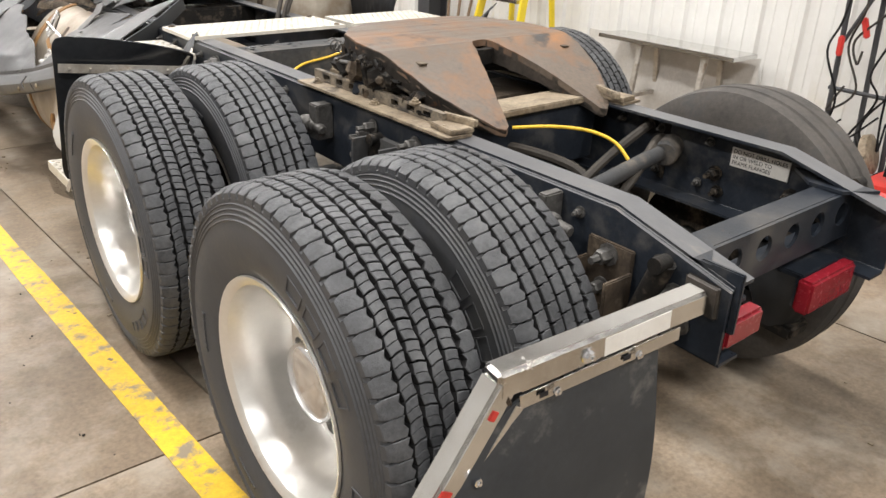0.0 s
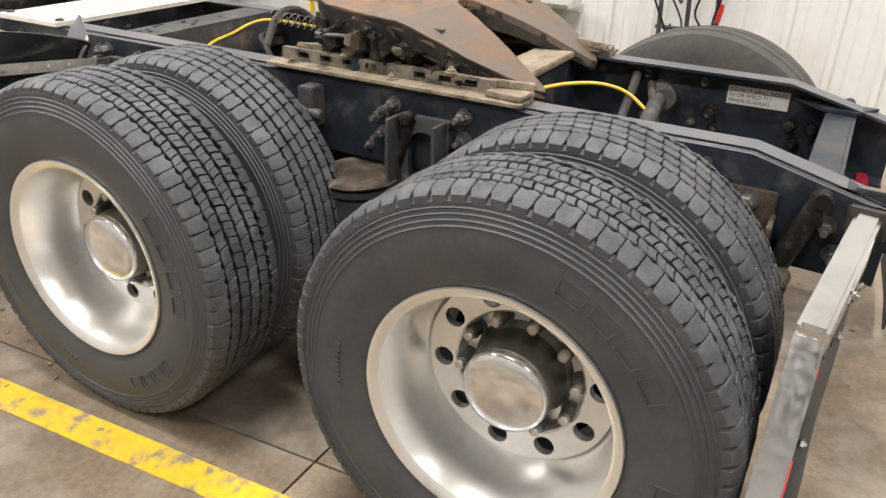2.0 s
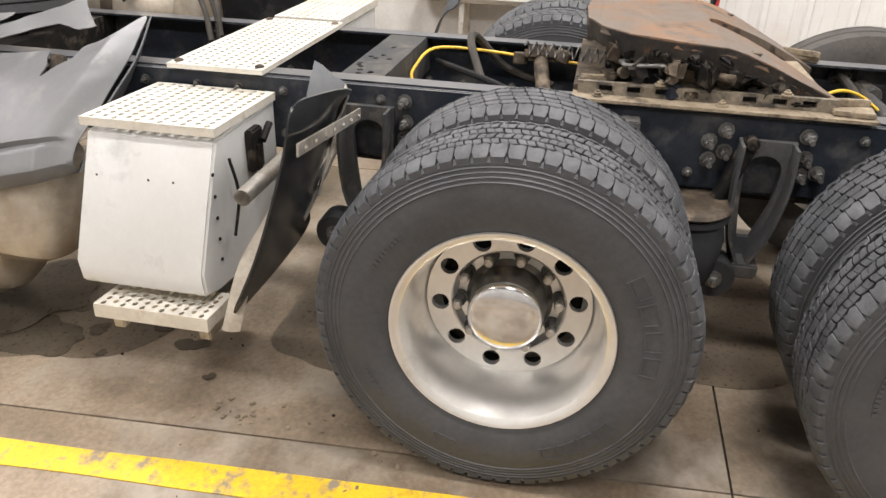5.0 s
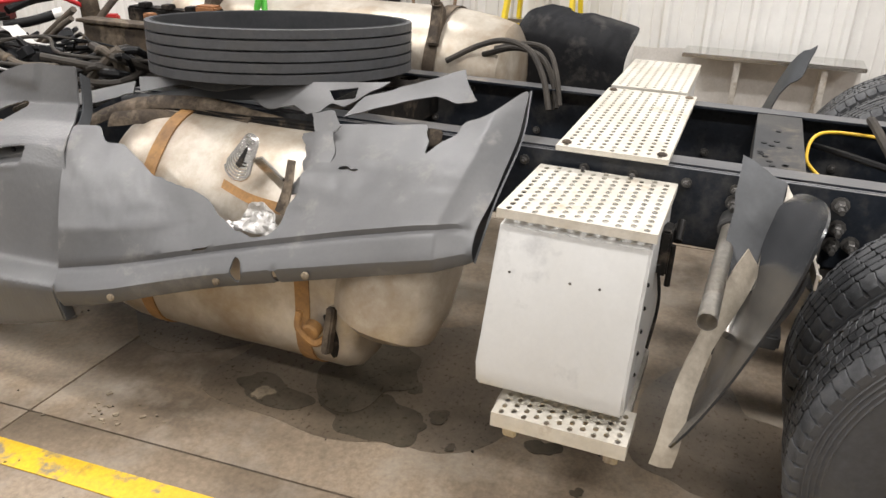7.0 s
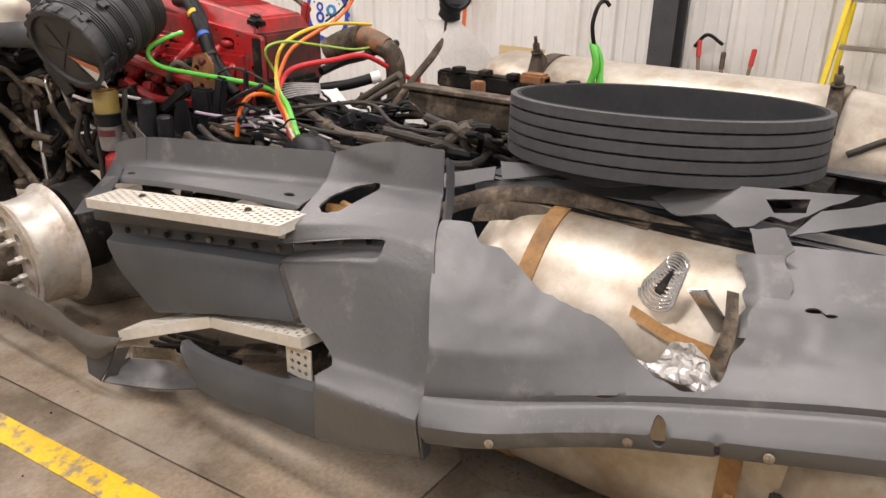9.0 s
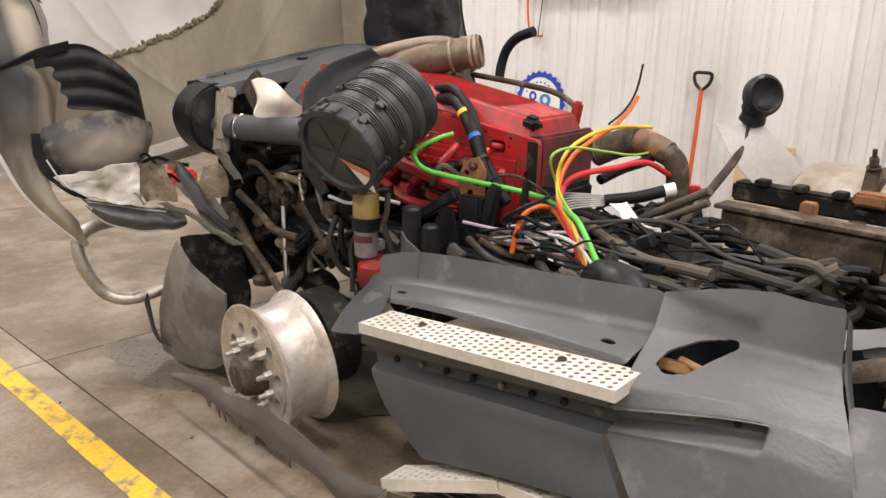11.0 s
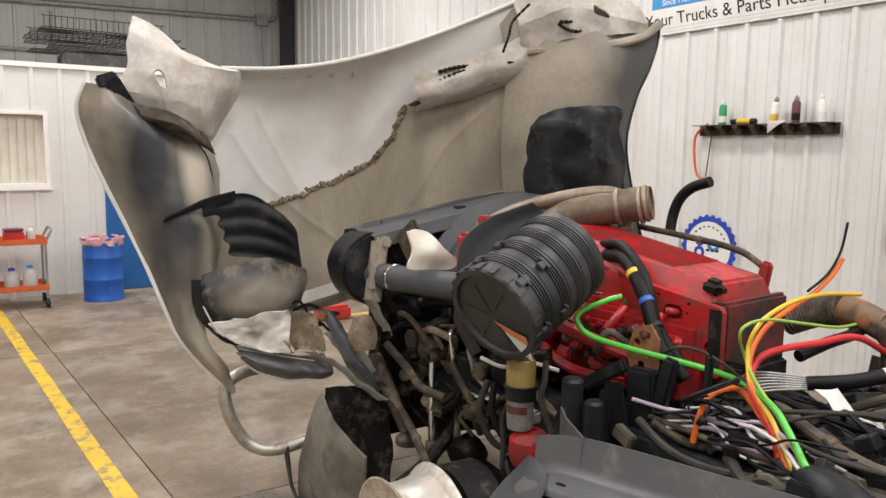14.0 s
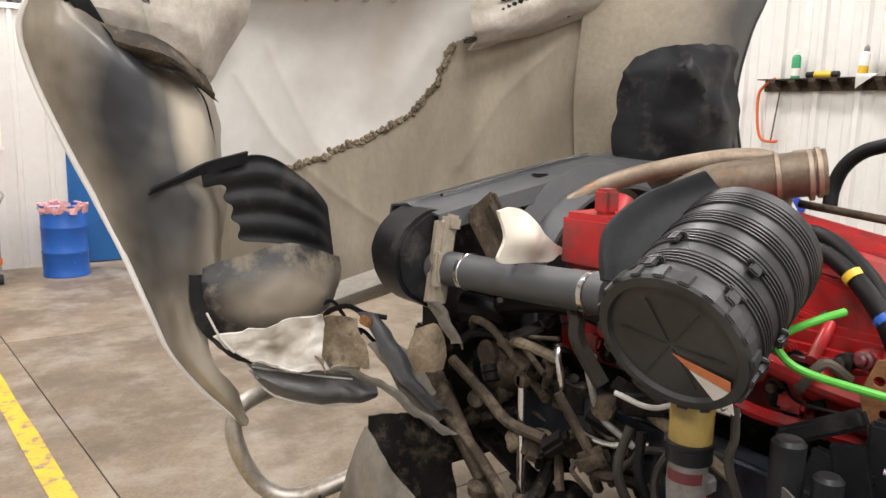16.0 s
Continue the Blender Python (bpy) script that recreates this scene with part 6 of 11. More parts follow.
def dents(a, h):
    k = 1.0
    for a0, h0, d, w in ((2.6, 4.72, 0.10, 0.22), (2.9, 5.1, 0.05, 0.25), (3.6, 4.62, 0.12, 0.2), (2.3, 5.35, 0.04, 0.2)):
        da = (a - a0 + math.pi) % (2 * math.pi) - math.pi
        k -= d * math.exp(-((da * 0.3 / w) ** 2) * 4 - ((h - h0) / w) ** 2)
    return k + 0.012 * noise.noise(Vector((math.cos(a) * 2, math.sin(a) * 2, h * 5)))


prof = [(0.02, 4.50), (0.19, 4.505), (0.248, 4.525), (0.278, 4.56)] + [(0.287, 4.60 + 0.053 * i) for i in range(18)] + [(0.278, 5.56), (0.25, 5.62), (0.2, 5.64), (0.02, 5.645)]
bm = lathe(B(), prof, TANK_POSE, 56, wob=dents)
part("tank_shell", bm, "tank", tank)
for y in (5.40, 4.72):
    bm = lathe(B(), [(0.285, y - 0.028), (0.292, y - 0.028), (0.292, y + 0.028), (0.285, y + 0.028)], TANK_POSE, 56, closed=True, wob=dents)
    part("tank_strap", bm, "strap", tank, "orange-brown rusted strap")
# coiled filler guard, badge plate and crumpled foil in the dent
pts = []
for i in range(140):
    k = i / 139
    a = k * 11 * 2 * math.pi
    r = 0.026 + 0.022 * k
    c = Vector((-0.72, 4.955, 0.925)).lerp(Vector((-0.765, 4.99, 0.835)), k)
    pts.append(c + Vector((0.35 * r * math.sin(a), r * math.cos(a), r * math.sin(a) * 0.75 + 0.2 * r * math.cos(a))))
part("filler_spring", tube(B(), pts, 0.0042, 6, 1), "stainless", tank, "bright coiled spring")
part("filler_neck", lathe(B(), [(0.010, 0), (0.014, 0.04), (0.018, 0.10), (0.012, 0.105)], aim((-0.71, 4.955, 0.925), (-0.755, 4.99, 0.835)), 18), "iron_dark", tank)
part("badge", box(B(), (0.012, 0.05, 0.16), pose(-0.762, 4.85, 0.835, 0, -30, 0) @ pose(0, 0, 0, -24, 0, 0), 0.003), "stainless", tank)
part("rust_band", sheet(B(), [[(-0.765, 5.05, 0.79), (-0.785, 5.05, 0.765)], [(-0.79, 4.93, 0.765), (-0.805, 4.93, 0.735)], [(-0.80, 4.80, 0.755), (-0.815, 4.80, 0.72)]], 0.004, sub=(5, 2)), "strap", tank)
part("rust_band", sheet(B(), [[(-0.70, 4.83, 0.87), (-0.70, 4.80, 0.87)], [(-0.77, 4.81, 0.80), (-0.77, 4.775, 0.80)], [(-0.81, 4.82, 0.73), (-0.82, 4.775, 0.72)]], 0.004, sub=(5, 2)), "iron_brown", tank)
rows = []
rng = random.Random(61)
for i in range(22):
    k = i / 21
    row = []
    for j in range(16):
        q = j / 15
        p = Vector((-0.845 + 0.05 * q, 4.985 - 0.215 * k, 0.655 + 0.105 * q * (1 - 0.5 * abs(2 * k - 1)) - 0.01 * k))
        n = p * 62
        row.append(p + Vector((-0.03 * abs(noise.noise(n * 0.8)) - 0.02 * noise.noise(n * 0.4), 0.016 * noise.noise(n * 0.7 + Vector((7, 0, 0))), 0.018 * noise.noise(n * 0.7 + Vector((0, 9, 0))))))
    rows.append(row)
part("crumpled_foil", sheet(B(), rows, 0.002, cut=lambda u, v, p: abs(2 * u - 1) ** 1.5 + v * 0.9 + 0.35 * noise.noise(p * 30) > 1.15), "foil", tank, "crumpled bright torn metal foil", angle=14)
part("tank_bracket", box(B(), (0.04, 0.03, 0.16), pose(-0.87, 4.60, 0.36, 0, 20, 0), 0.006), "iron_brown", tank)
part("bracket_nut", rod(B(), (-0.86, 4.66, 0.36), (-0.90, 4.66, 0.35), 0.032, edge=0.006), "strap", tank)
part("bracket_loop", tube(B(), [(-0.89, 4.70, 0.42), (-0.90, 4.70, 0.36), (-0.89, 4.65, 0.31), (-0.87, 4.61, 0.33)], 0.014, 8), "strap", tank)
part("bracket_rod", tube(B(), [(-0.84, 4.62, 0.40), (-0.84, 4.60, 0.30), (-0.80, 4.62, 0.22), (-0.7, 4.66, 0.2)], 0.018, 8), "iron_dark", tank)
# rounded tank end hanging lower
bm = lathe(B(), [(0.02, -0.13), (0.14, -0.125), (0.2, -0.08), (0.215, 0.0), (0.2, 0.16), (0.15, 0.26), (0.03, 0.28)], pose(-0.72, 4.44, 0.47, 14, 10, 0), 32, wob=lambda a, h: 1 + 0.06 * math.sin(2 * a) + 0.03 * math.sin(5 * a + h * 9))
part("air_tank", bm, "tank", truck, "cream rounded tank hanging under the fairing")


fair = new("side_fairing")
fair.parent = truck
fair["label"] = "broken grey plastic side fairing panel with torn holes"
place(fair, Matrix())
# rear panel: turned-in lip, lip face, lower band, groove, shoulder fold, upper slope
lines = [
    [(-0.85, 4.15, 0.69), (-0.86, 4.24, 0.665), (-0.93, 4.94, 0.495), (-1.06, 5.27, 0.43), (-1.11, 5.455, 0.395)],
    [(-0.90, 4.12, 0.70), (-0.915, 4.22, 0.675), (-0.985, 4.94, 0.50), (-1.12, 5.27, 0.435), (-1.165, 5.455, 0.40)],
    [(-0.925, 4.125, 0.74), (-0.93, 4.22, 0.725), (-1.00, 4.93, 0.56), (-1.135, 5.27, 0.497), (-1.18, 5.46, 0.467)],
    [(-0.88, 4.13, 0.785), (-0.885, 4.26, 0.782), (-0.937, 4.87, 0.628), (-1.06, 5.25, 0.55), (-1.137, 5.48, 0.518)],
    [(-0.87, 4.13, 0.79), (-0.868, 4.265, 0.786), (-0.920, 4.87, 0.632), (-1.043, 5.25, 0.554), (-1.12, 5.48, 0.522)],
    [(-0.86, 4.13, 0.80), (-0.872, 4.27, 0.804), (-0.922, 4.87, 0.652), (-1.046, 5.25, 0.574), (-1.122, 5.48, 0.542)],
    [(-0.76, 4.115, 0.865), (-0.775, 4.31, 0.855), (-0.842, 4.9, 0.715), (-0.985, 5.25, 0.665), (-1.087, 5.49, 0.645)],
    [(-0.53, 4.11, 0.99), (-0.62, 4.33, 0.925), (-0.70, 4.75, 0.845), (-0.83, 5.25, 0.775), (-0.935, 5.58, 0.79)],
    [(-0.345, 4.14, 1.10), (-0.45, 4.30, 1.005), (-0.485, 4.78, 0.945), (-0.62, 5.25, 0.91), (-0.80, 5.66, 0.91)],
]
rows = crisp(strands(lines, 165), (2, 4, 5, 2, 2, 7, 12, 12))
for i, row in enumerate(rows):
    for j, p in enumerate(row):
        bow = max(0.0, j / len(row) - 0.45)
        fold = max(0.0, 1 - i / 11)
        p.x += 0.055 * fold
        p.y -= 0.012 * fold
        p.x -= 0.020 * math.sin(math.pi * min(1, bow * 1.8)) + 0.006 * noise.noise(p * 5.0) + (0.004 * noise.noise(p * 17.0) if j > 20 else 0)
hole_cut = poly_cut([
    [(5.56, 1.3), (5.555, 0.90), (5.51, 0.865), (5.44, 0.86), (5.30, 0.792), (5.20, 0.775), (5.12, 0.765), (5.05, 0.742), (5.0, 0.70), (4.93, 0.675), (4.86, 0.668), (4.80, 0.68), (4.765, 0.71),
     (4.775, 0.75), (4.745, 0.79), (4.765, 0.84), (4.74, 0.88), (4.80, 0.92), (4.79, 1.3)],
    [(4.42, 1.3), (4.415, 0.97), (4.385, 0.955), (4.37, 0.925), (4.355, 0.945), (4.33, 0.965), (4.30, 0.975), (4.29, 1.3)],
    [(4.895, 0.612), (4.862, 0.608), (4.848, 0.575), (4.86, 0.535), (4.885, 0.54), (4.892, 0.575)],
    [(4.655, 0.866), (4.60, 0.875), (4.55, 0.872), (4.60, 0.867)],
    [(5.14, 0.585), (5.02, 0.615), (4.985, 0.635), (5.01, 0.608)],
    [(4.735, 0.545), (4.745, 0.60), (4.73, 0.60), (4.722, 0.56)]])
bm = sheet(B(), rows, 0.006, cut=lambda u, v, p: hole_cut(p.y, p.z, p), rough=0.0004)
part("rear_panel", bm, "fairing", fair)
# turned-in lip along the tail
lines = [[(-0.76, 4.17, 0.69), (-0.60, 4.15, 0.80), (-0.41, 4.15, 0.92), (-0.26, 4.17, 1.03)], [(-0.848, 4.11, 0.702), (-0.705, 4.10, 0.85), (-0.475, 4.095, 0.98), (-0.29, 4.126, 1.093)]]
part("tail_lip", sheet(B(), strands(lines, 40), 0.006, sub=(1, 4)), "fairing_dark", fair)
for y, x, z in ((4.94, -0.996, 0.53), (5.262, -1.132, 0.466), (4.62, -0.965, 0.605)):
    bm = lathe(B(), [(0.013, -0.002), (0.012, 0.006), (0.004, 0.009)], pose(x, y, z, 0, -84, 0), 12)
    part("rivet", bm, "grease_tan", fair)
# lifted flap at the tear's edge
ps = smooth_path([(-0.545, 4.80, 0.93), (-0.60, 4.77, 0.895), (-0.65, 4.75, 0.86), (-0.70, 4.755, 0.82), (-0.75, 4.75, 0.785)], 8)
rows = [[p + Vector((-0.014, 0.045 + 0.03 * noise.noise(p * 22), -0.012)), p + Vector((-0.022, 0, 0.003)), p + Vector((-0.012, -0.06 - 0.025 * noise.noise(p * 13), 0.012))] for i, p in enumerate(ps)]
part("torn_flap", sheet(B(), rows, 0.005, sub=(1, 5), rough=0.0008), "fairing", fair)

# front panel with seam, clip recess, deck with its oval opening
fair2 = new("side_fairing")
fair2.parent = truck
fair2["label"] = "grey plastic cab side fairing with step recess"
place(fair2, Matrix())
lines = [
    [(-1.10, 5.465, 0.325), (-1.11, 5.66, 0.262), (-1.11, 5.875, 0.205)],
    [(-1.165, 5.46, 0.345), (-1.17, 5.66, 0.285), (-1.16, 5.87, 0.23)],
    [(-1.178, 5.47, 0.478), (-1.185, 5.66, 0.468), (-1.18, 5.84, 0.455)],
    [(-1.085, 5.495, 0.508), (-1.085, 5.70, 0.496), (-1.085, 5.93, 0.48)],
    [(-1.055, 5.51, 0.57), (-1.055, 5.74, 0.56), (-1.055, 6.00, 0.535)],
    [(-0.965, 5.57, 0.755), (-0.985, 5.82, 0.735), (-0.972, 6.165, 0.685)],
    [(-0.940, 5.575, 0.795), (-0.955, 5.80, 0.795), (-0.972, 6.165, 0.703)],
    [(-0.913, 5.60, 0.838), (-0.915, 5.80, 0.846), (-0.967, 6.16, 0.76)],
    [(-0.905, 5.605, 0.85), (-0.908, 5.80, 0.853), (-0.965, 6.155, 0.775)],
    [(-0.855, 5.635, 0.878), (-0.885, 5.87, 0.865), (-0.945, 6.15, 0.825)],
    [(-0.77, 5.68, 0.91), (-0.79, 5.93, 0.892), (-0.83, 6.18, 0.858)],
    [(-0.705, 5.715, 0.955), (-0.71, 5.95, 0.935), (-0.70, 6.21, 0.90)],
    [(-0.675, 5.735, 1.085), (-0.665, 5.84, 1.078), (-0.662, 5.93, 1.078), (-0.655, 6.04, 1.055), (-0.625, 6.23, 0.985)],
]
rows = crisp(strands(lines, 70), (2, 4, 3, 2, 8, 2, 6, 2, 5, 7, 6, 7))
for row in rows:
    # recess for the clips, closed towards the tail
    for j, p in enumerate(row):
        if 21 < j < 27:
            p.x += 0.05 * step01(p.y, 5.775, 5.80)
        p.x += 0.004 * noise.noise(p * 4.0) - 0.014 * step01(p.y, 5.90, 5.94) * step01(p.z, 0.97, 1.02)
corner_hole = poly_cut([[(5.84, 0.48), (5.87, 0.505), (5.93, 0.535), (6.08, 0.56), (6.08, 0.44), (5.93, 0.435), (5.87, 0.46)]])
slit = poly_cut([[(6.125, 0.862), (6.12, 0.884), (6.06, 0.915), (5.965, 0.943), (5.955, 0.925), (6.0, 0.892), (6.03, 0.866), (6.08, 0.856)]])
bm = sheet(B(), rows, 0.006, sub=(2, 3), cut=lambda u, v, p: slit(p.y, p.z, p) or corner_hole(p.y, p.z, p), rough=0.0004)
part("corner_panel", bm, "fairing", fair2)
bm = B()
box(bm, (0.06, 0.20, 0.03), pose(-0.74, 6.05, 0.83, 0, 20, 8), 0.004)
rod(bm, (-0.80, 5.95, 0.86), (-0.74, 6.10, 0.85), 0.012)
part("inner_bracket", bm, "strap", fair2, "rusty bracket inside the oval opening")
for y, z, r in ((5.86, 0.83, 0.009), (5.97, 0.805, 0.010), (6.08, 0.775, 0.008)):
    part("clip", lathe(B(), [(r, 0), (r, 0.008), (r * 0.5, 0.012)], pose(-0.893 - 0.04 * (y - 5.86), y, z - 0.012, 0, -90, 0), 10), "grease_tan" if r == 0.010 else "ink", fair2)
# seam strip and the folded edge of the block towards the tail
lines = [[(-1.16, 5.452, 0.345), (-1.165, 5.458, 0.45), (-1.06, 5.50, 0.53), (-0.955, 5.56, 0.755), (-0.85, 5.625, 0.87), (-0.76, 5.67, 0.905), (-0.695, 5.705, 0.95), (-0.665, 5.725, 1.06)],
         [(-1.115, 5.458, 0.345), (-1.12, 5.462, 0.44), (-1.02, 5.50, 0.51), (-0.915, 5.56, 0.735), (-0.81, 5.625, 0.845), (-0.72, 5.67, 0.88), (-0.655, 5.705, 0.93), (-0.62, 5.73, 1.03)]]
part("seam_edge", sheet(B(), strands(lines, 40), 0.006, sub=(1, 2)), "fairing_dark", fair2)
# lower face under the step with the clip recess
lines = [
    [(-0.985, 6.14, 0.822), (-1.0, 6.6, 0.785), (-1.035, 7.08, 0.742)],
    [(-1.0, 6.15, 0.80), (-1.02, 6.6, 0.755), (-1.045, 7.10, 0.70)],
    [(-0.99, 6.155, 0.778), (-1.01, 6.6, 0.72), (-1.04, 7.12, 0.655)],
    [(-0.925, 6.16, 0.765), (-0.945, 6.6, 0.705), (-0.99, 7.10, 0.64)],
    [(-0.92, 6.165, 0.698), (-0.945, 6.6, 0.648), (-0.99, 7.08, 0.585)],
    [(-0.985, 6.17, 0.684), (-1.015, 6.6, 0.635), (-1.035, 7.07, 0.57)],
    [(-1.0, 6.13, 0.62), (-1.035, 6.55, 0.56), (-1.045, 6.98, 0.47)],
    [(-1.03, 6.06, 0.535), (-1.05, 6.42, 0.46), (-1.04, 6.80, 0.35)],
    [(-0.97, 6.05, 0.515), (-0.99, 6.42, 0.44), (-0.98, 6.78, 0.335)],
]
bm = sheet(B(), crisp(strands(lines, 60), (2, 2, 2, 4, 2, 5, 5, 3)), 0.006, rough=0.0005)
part("step_skirt", bm, "fairing_dark", fair2)
for i in range(8):
    k = 0.06 + 0.12 * i
    p = Vector((-0.926, 6.165, 0.725)).lerp(Vector((-0.994, 7.08, 0.612)), k)
    bm = lathe(B(), [(0.012, 0), (0.012, 0.008), (0.006, 0.012)], pose(*p, 0, -90, 0), 10)
    part("clip", bm, "ink" if i % 3 else "grease_tan", fair2)
# upright back sheet above the step, its fold and the shelf strip
top = [(-0.625, 6.225, 0.985), (-0.70, 6.6, 0.965), (-0.775, 7.09, 0.932), (-0.785, 7.32, 0.872)]
lines = [
    [(-0.865, 6.19, 0.838), (-0.875, 6.6, 0.815), (-0.905, 7.10, 0.77), (-0.91, 7.28, 0.715)],
    [(-0.86, 6.19, 0.858), (-0.87, 6.6, 0.835), (-0.895, 7.10, 0.79), (-0.90, 7.29, 0.735)],
    [(-0.675, 6.215, 0.868), (-0.742, 6.6, 0.85), (-0.81, 7.09, 0.818), (-0.82, 7.30, 0.765)],
    [(-0.65, 6.22, 0.885), (-0.722, 6.6, 0.868), (-0.793, 7.09, 0.835), (-0.80, 7.31, 0.785)],
    top,
]
slots = poly_cut([[(0.06, 0.24), (0.07, 0.34), (0.11, 0.34), (0.11, 0.24)], [(0.80, 0.24), (0.81, 0.34), (0.85, 0.34), (0.85, 0.24)]])
bm = sheet(B(), crisp(strands(lines, 70), (2, 10, 2, 8)), 0.006, rough=0.0005, cut=slots)
part("upper_shelf", bm, "fairing", fair2)
bm = sheet(B(), [[(-1.04, 7.08, 0.70), (-0.97, 7.10, 0.762), (-0.90, 7.14, 0.79), (-0.84, 7.20, 0.80)], [(-1.03, 7.20, 0.66), (-0.95, 7.26, 0.70), (-0.87, 7.30, 0.73), (-0.80, 7.33, 0.80)], [(-0.98, 7.38, 0.60), (-0.90, 7.42, 0.64), (-0.82, 7.45, 0.67), (-0.74, 7.45, 0.72)]], 0.007, sub=(6, 5), rough=0.0008)
part("front_lip", bm, "fairing_dark", fair2)

bm = sheet(B(), facets([[(-0.79, 7.10, 0.835), (-0.73, 7.24, 0.835), (-0.66, 7.34, 0.83)], [(-0.778, 7.105, 0.932), (-0.72, 7.25, 0.94), (-0.65, 7.35, 0.935)]], 6, 6), 0.006, rough=0.0006)
part("sheet_end", bm, "fairing", fair2)


def step_pose(a, b):
    """A tread's pose from the near edge's two ends; x points under the cab."""
    a, b = Vector(a), Vector(b)
    d = (b - a).normalized()
    s_ = Vector((1, 0, 0)) - d * d.x
    s_.normalize()
    mm = Matrix((s_, d, s_.cross(d))).transposed().to_4x4()
    mm.translation = (a + b) / 2
    return mm


stp = new("entry_step")
stp.parent = truck
stp["label"] = "off-white perforated cab entry step"
place(stp, step_pose((-0.945, 6.14, 0.845), (-1.03, 7.04, 0.77)))
bm = tread_plate(B(), 0.155, 0.93, 5, 32, Matrix(), 0.0085, lip=0.03)
part("tread", bm, "alu_tread", stp)
for y in (-0.25, 0.27):
    part("fixing", bolt(B(), (0.02, y, 0.003), (0, 0, 1), 0.009, 0.006), "iron_brown", stp)
stp2 = new("entry_step")
stp2.parent = truck
stp2["label"] = "bent white lower cab step torn from its fairing"
place(stp2, Matrix())
for a, b, n in (((-1.05, 6.47, 0.425), (-1.17, 6.86, 0.295), 13), ((-1.08, 5.99, 0.512), (-1.05, 6.465, 0.425), 16)):
    mm = step_pose(a, b) @ pose(0.07, 0, 0, 0, 4, 0)
    bm = tread_plate(B(), 0.14, (Vector(b) - Vector(a)).length, 4, n, mm, 0.008, lip=0.034)
    part("tread", bm, "alu_tread", stp2)
bm = B()
holed(bm, [(-0.06, -0.07), (0.05, -0.06), (0.05, 0.05), (-0.06, 0.05)], [disc_pts(-0.035 + 0.03 * i, -0.04 + 0.03 * j, 0.008, 8) for i in range(3) for j in range(3)], 0.006, Matrix(((0, 0, -1, -1.06), (1, 0, 0, 6.03), (0, 1, 0, 0.415), (0, 0, 0, 1))))
part("bracket", bm, "alu_tread", stp2)
# lower skirt sagging from the corner to the floor
up = [(-1.135, 5.87, 0.372), (-1.13, 5.92, 0.363), (-1.13, 6.204, 0.322), (-1.125, 6.407, 0.305), (-1.12, 6.52, 0.308), (-1.10, 6.585, 0.312)]
low = [(-1.145, 5.85, 0.235), (-1.145, 5.913, 0.230), (-1.145, 6.208, 0.202), (-1.14, 6.35, 0.185), (-1.135, 6.444, 0.190), (-1.115, 6.555, 0.280)]
rows = [[Vector(a) + Vector((0.09, 0.0, -0.006)), Vector(a) + Vector((0.01, 0, 0.003)), Vector(a).lerp(Vector(b), 0.5) + Vector((-0.004, 0, 0)), Vector(b), Vector(b) + Vector((0.03, 0, -0.012))] for a, b in zip(up, low)]
bm = sheet(B(), facets(rows, 6, 3), 0.006, rough=0.0008, cut=lambda u, v, p: v < 0.18 and u > 0.3 + 0.05 * math.sin(v * 30))
part("sagging_skirt", bm, "fairing_dark", fair2, "torn dark grey skirt below the step", angle=20)
# thin strip hanging from the fairing to the floor beside the bare wheel
up = [(-1.19, 6.80, 0.301), (-1.21, 6.935, 0.280), (-1.22, 7.071, 0.291), (-1.22, 7.209, 0.320), (-1.22, 7.44, 0.327), (-1.22, 7.66, 0.300), (-1.22, 7.765, 0.278), (-1.22, 7.885, 0.296), (-1.23, 8.219, 0.204)]
low = [(-1.20, 6.86, 0.235), (-1.215, 6.95, 0.175), (-1.225, 7.03, 0.176), (-1.225, 7.15, 0.203), (-1.225, 7.394, 0.190), (-1.225, 7.60, 0.196), (-1.225, 7.75, 0.196), (-1.225, 7.919, 0.192), (-1.23, 8.212, 0.189)]
rows = [[Vector(a), Vector(a).lerp(Vector(b), 0.5) + Vector((-0.012, 0, 0)), Vector(b)] for a, b in zip(up, low)]
bm = sheet(B(), rows, 0.005, sub=(8, 5), rough=0.0015)
part("fallen_skirt", bm, "skirt_brown", fair2, "dusty brown-grey skirt strip hanging towards the floor")
for i in range(9):
    y = 7.30 + 0.075 * i + 0.02 * math.sin(i * 2.3)
    bm = sheet(B(), [[(-1.225, y, 0.196), (-1.225, y + 0.045, 0.196)], [(-1.228, y + 0.01, 0.172), (-1.228, y + 0.035, 0.178)], [(-1.226, y + 0.012, 0.150 + 0.012 * math.sin(i * 1.7)), (-1.226, y + 0.022, 0.155)]], 0.004, rough=0.001)
    part("torn_tab", bm, "skirt_brown", fair2)
def plate(name, outline, thick, material, label=""):
    """A flat torn piece through an outline of points, thickened."""
    bm = B()
    f = bm.faces.new([bm.verts.new(p) for p in outline])
    f.normal_update()
    bmesh.ops.triangulate(bm, faces=[f])
    bmesh.ops.solidify(bm, geom=list(bm.faces), thickness=thick)
    part(name, bm, material, fair2, label)


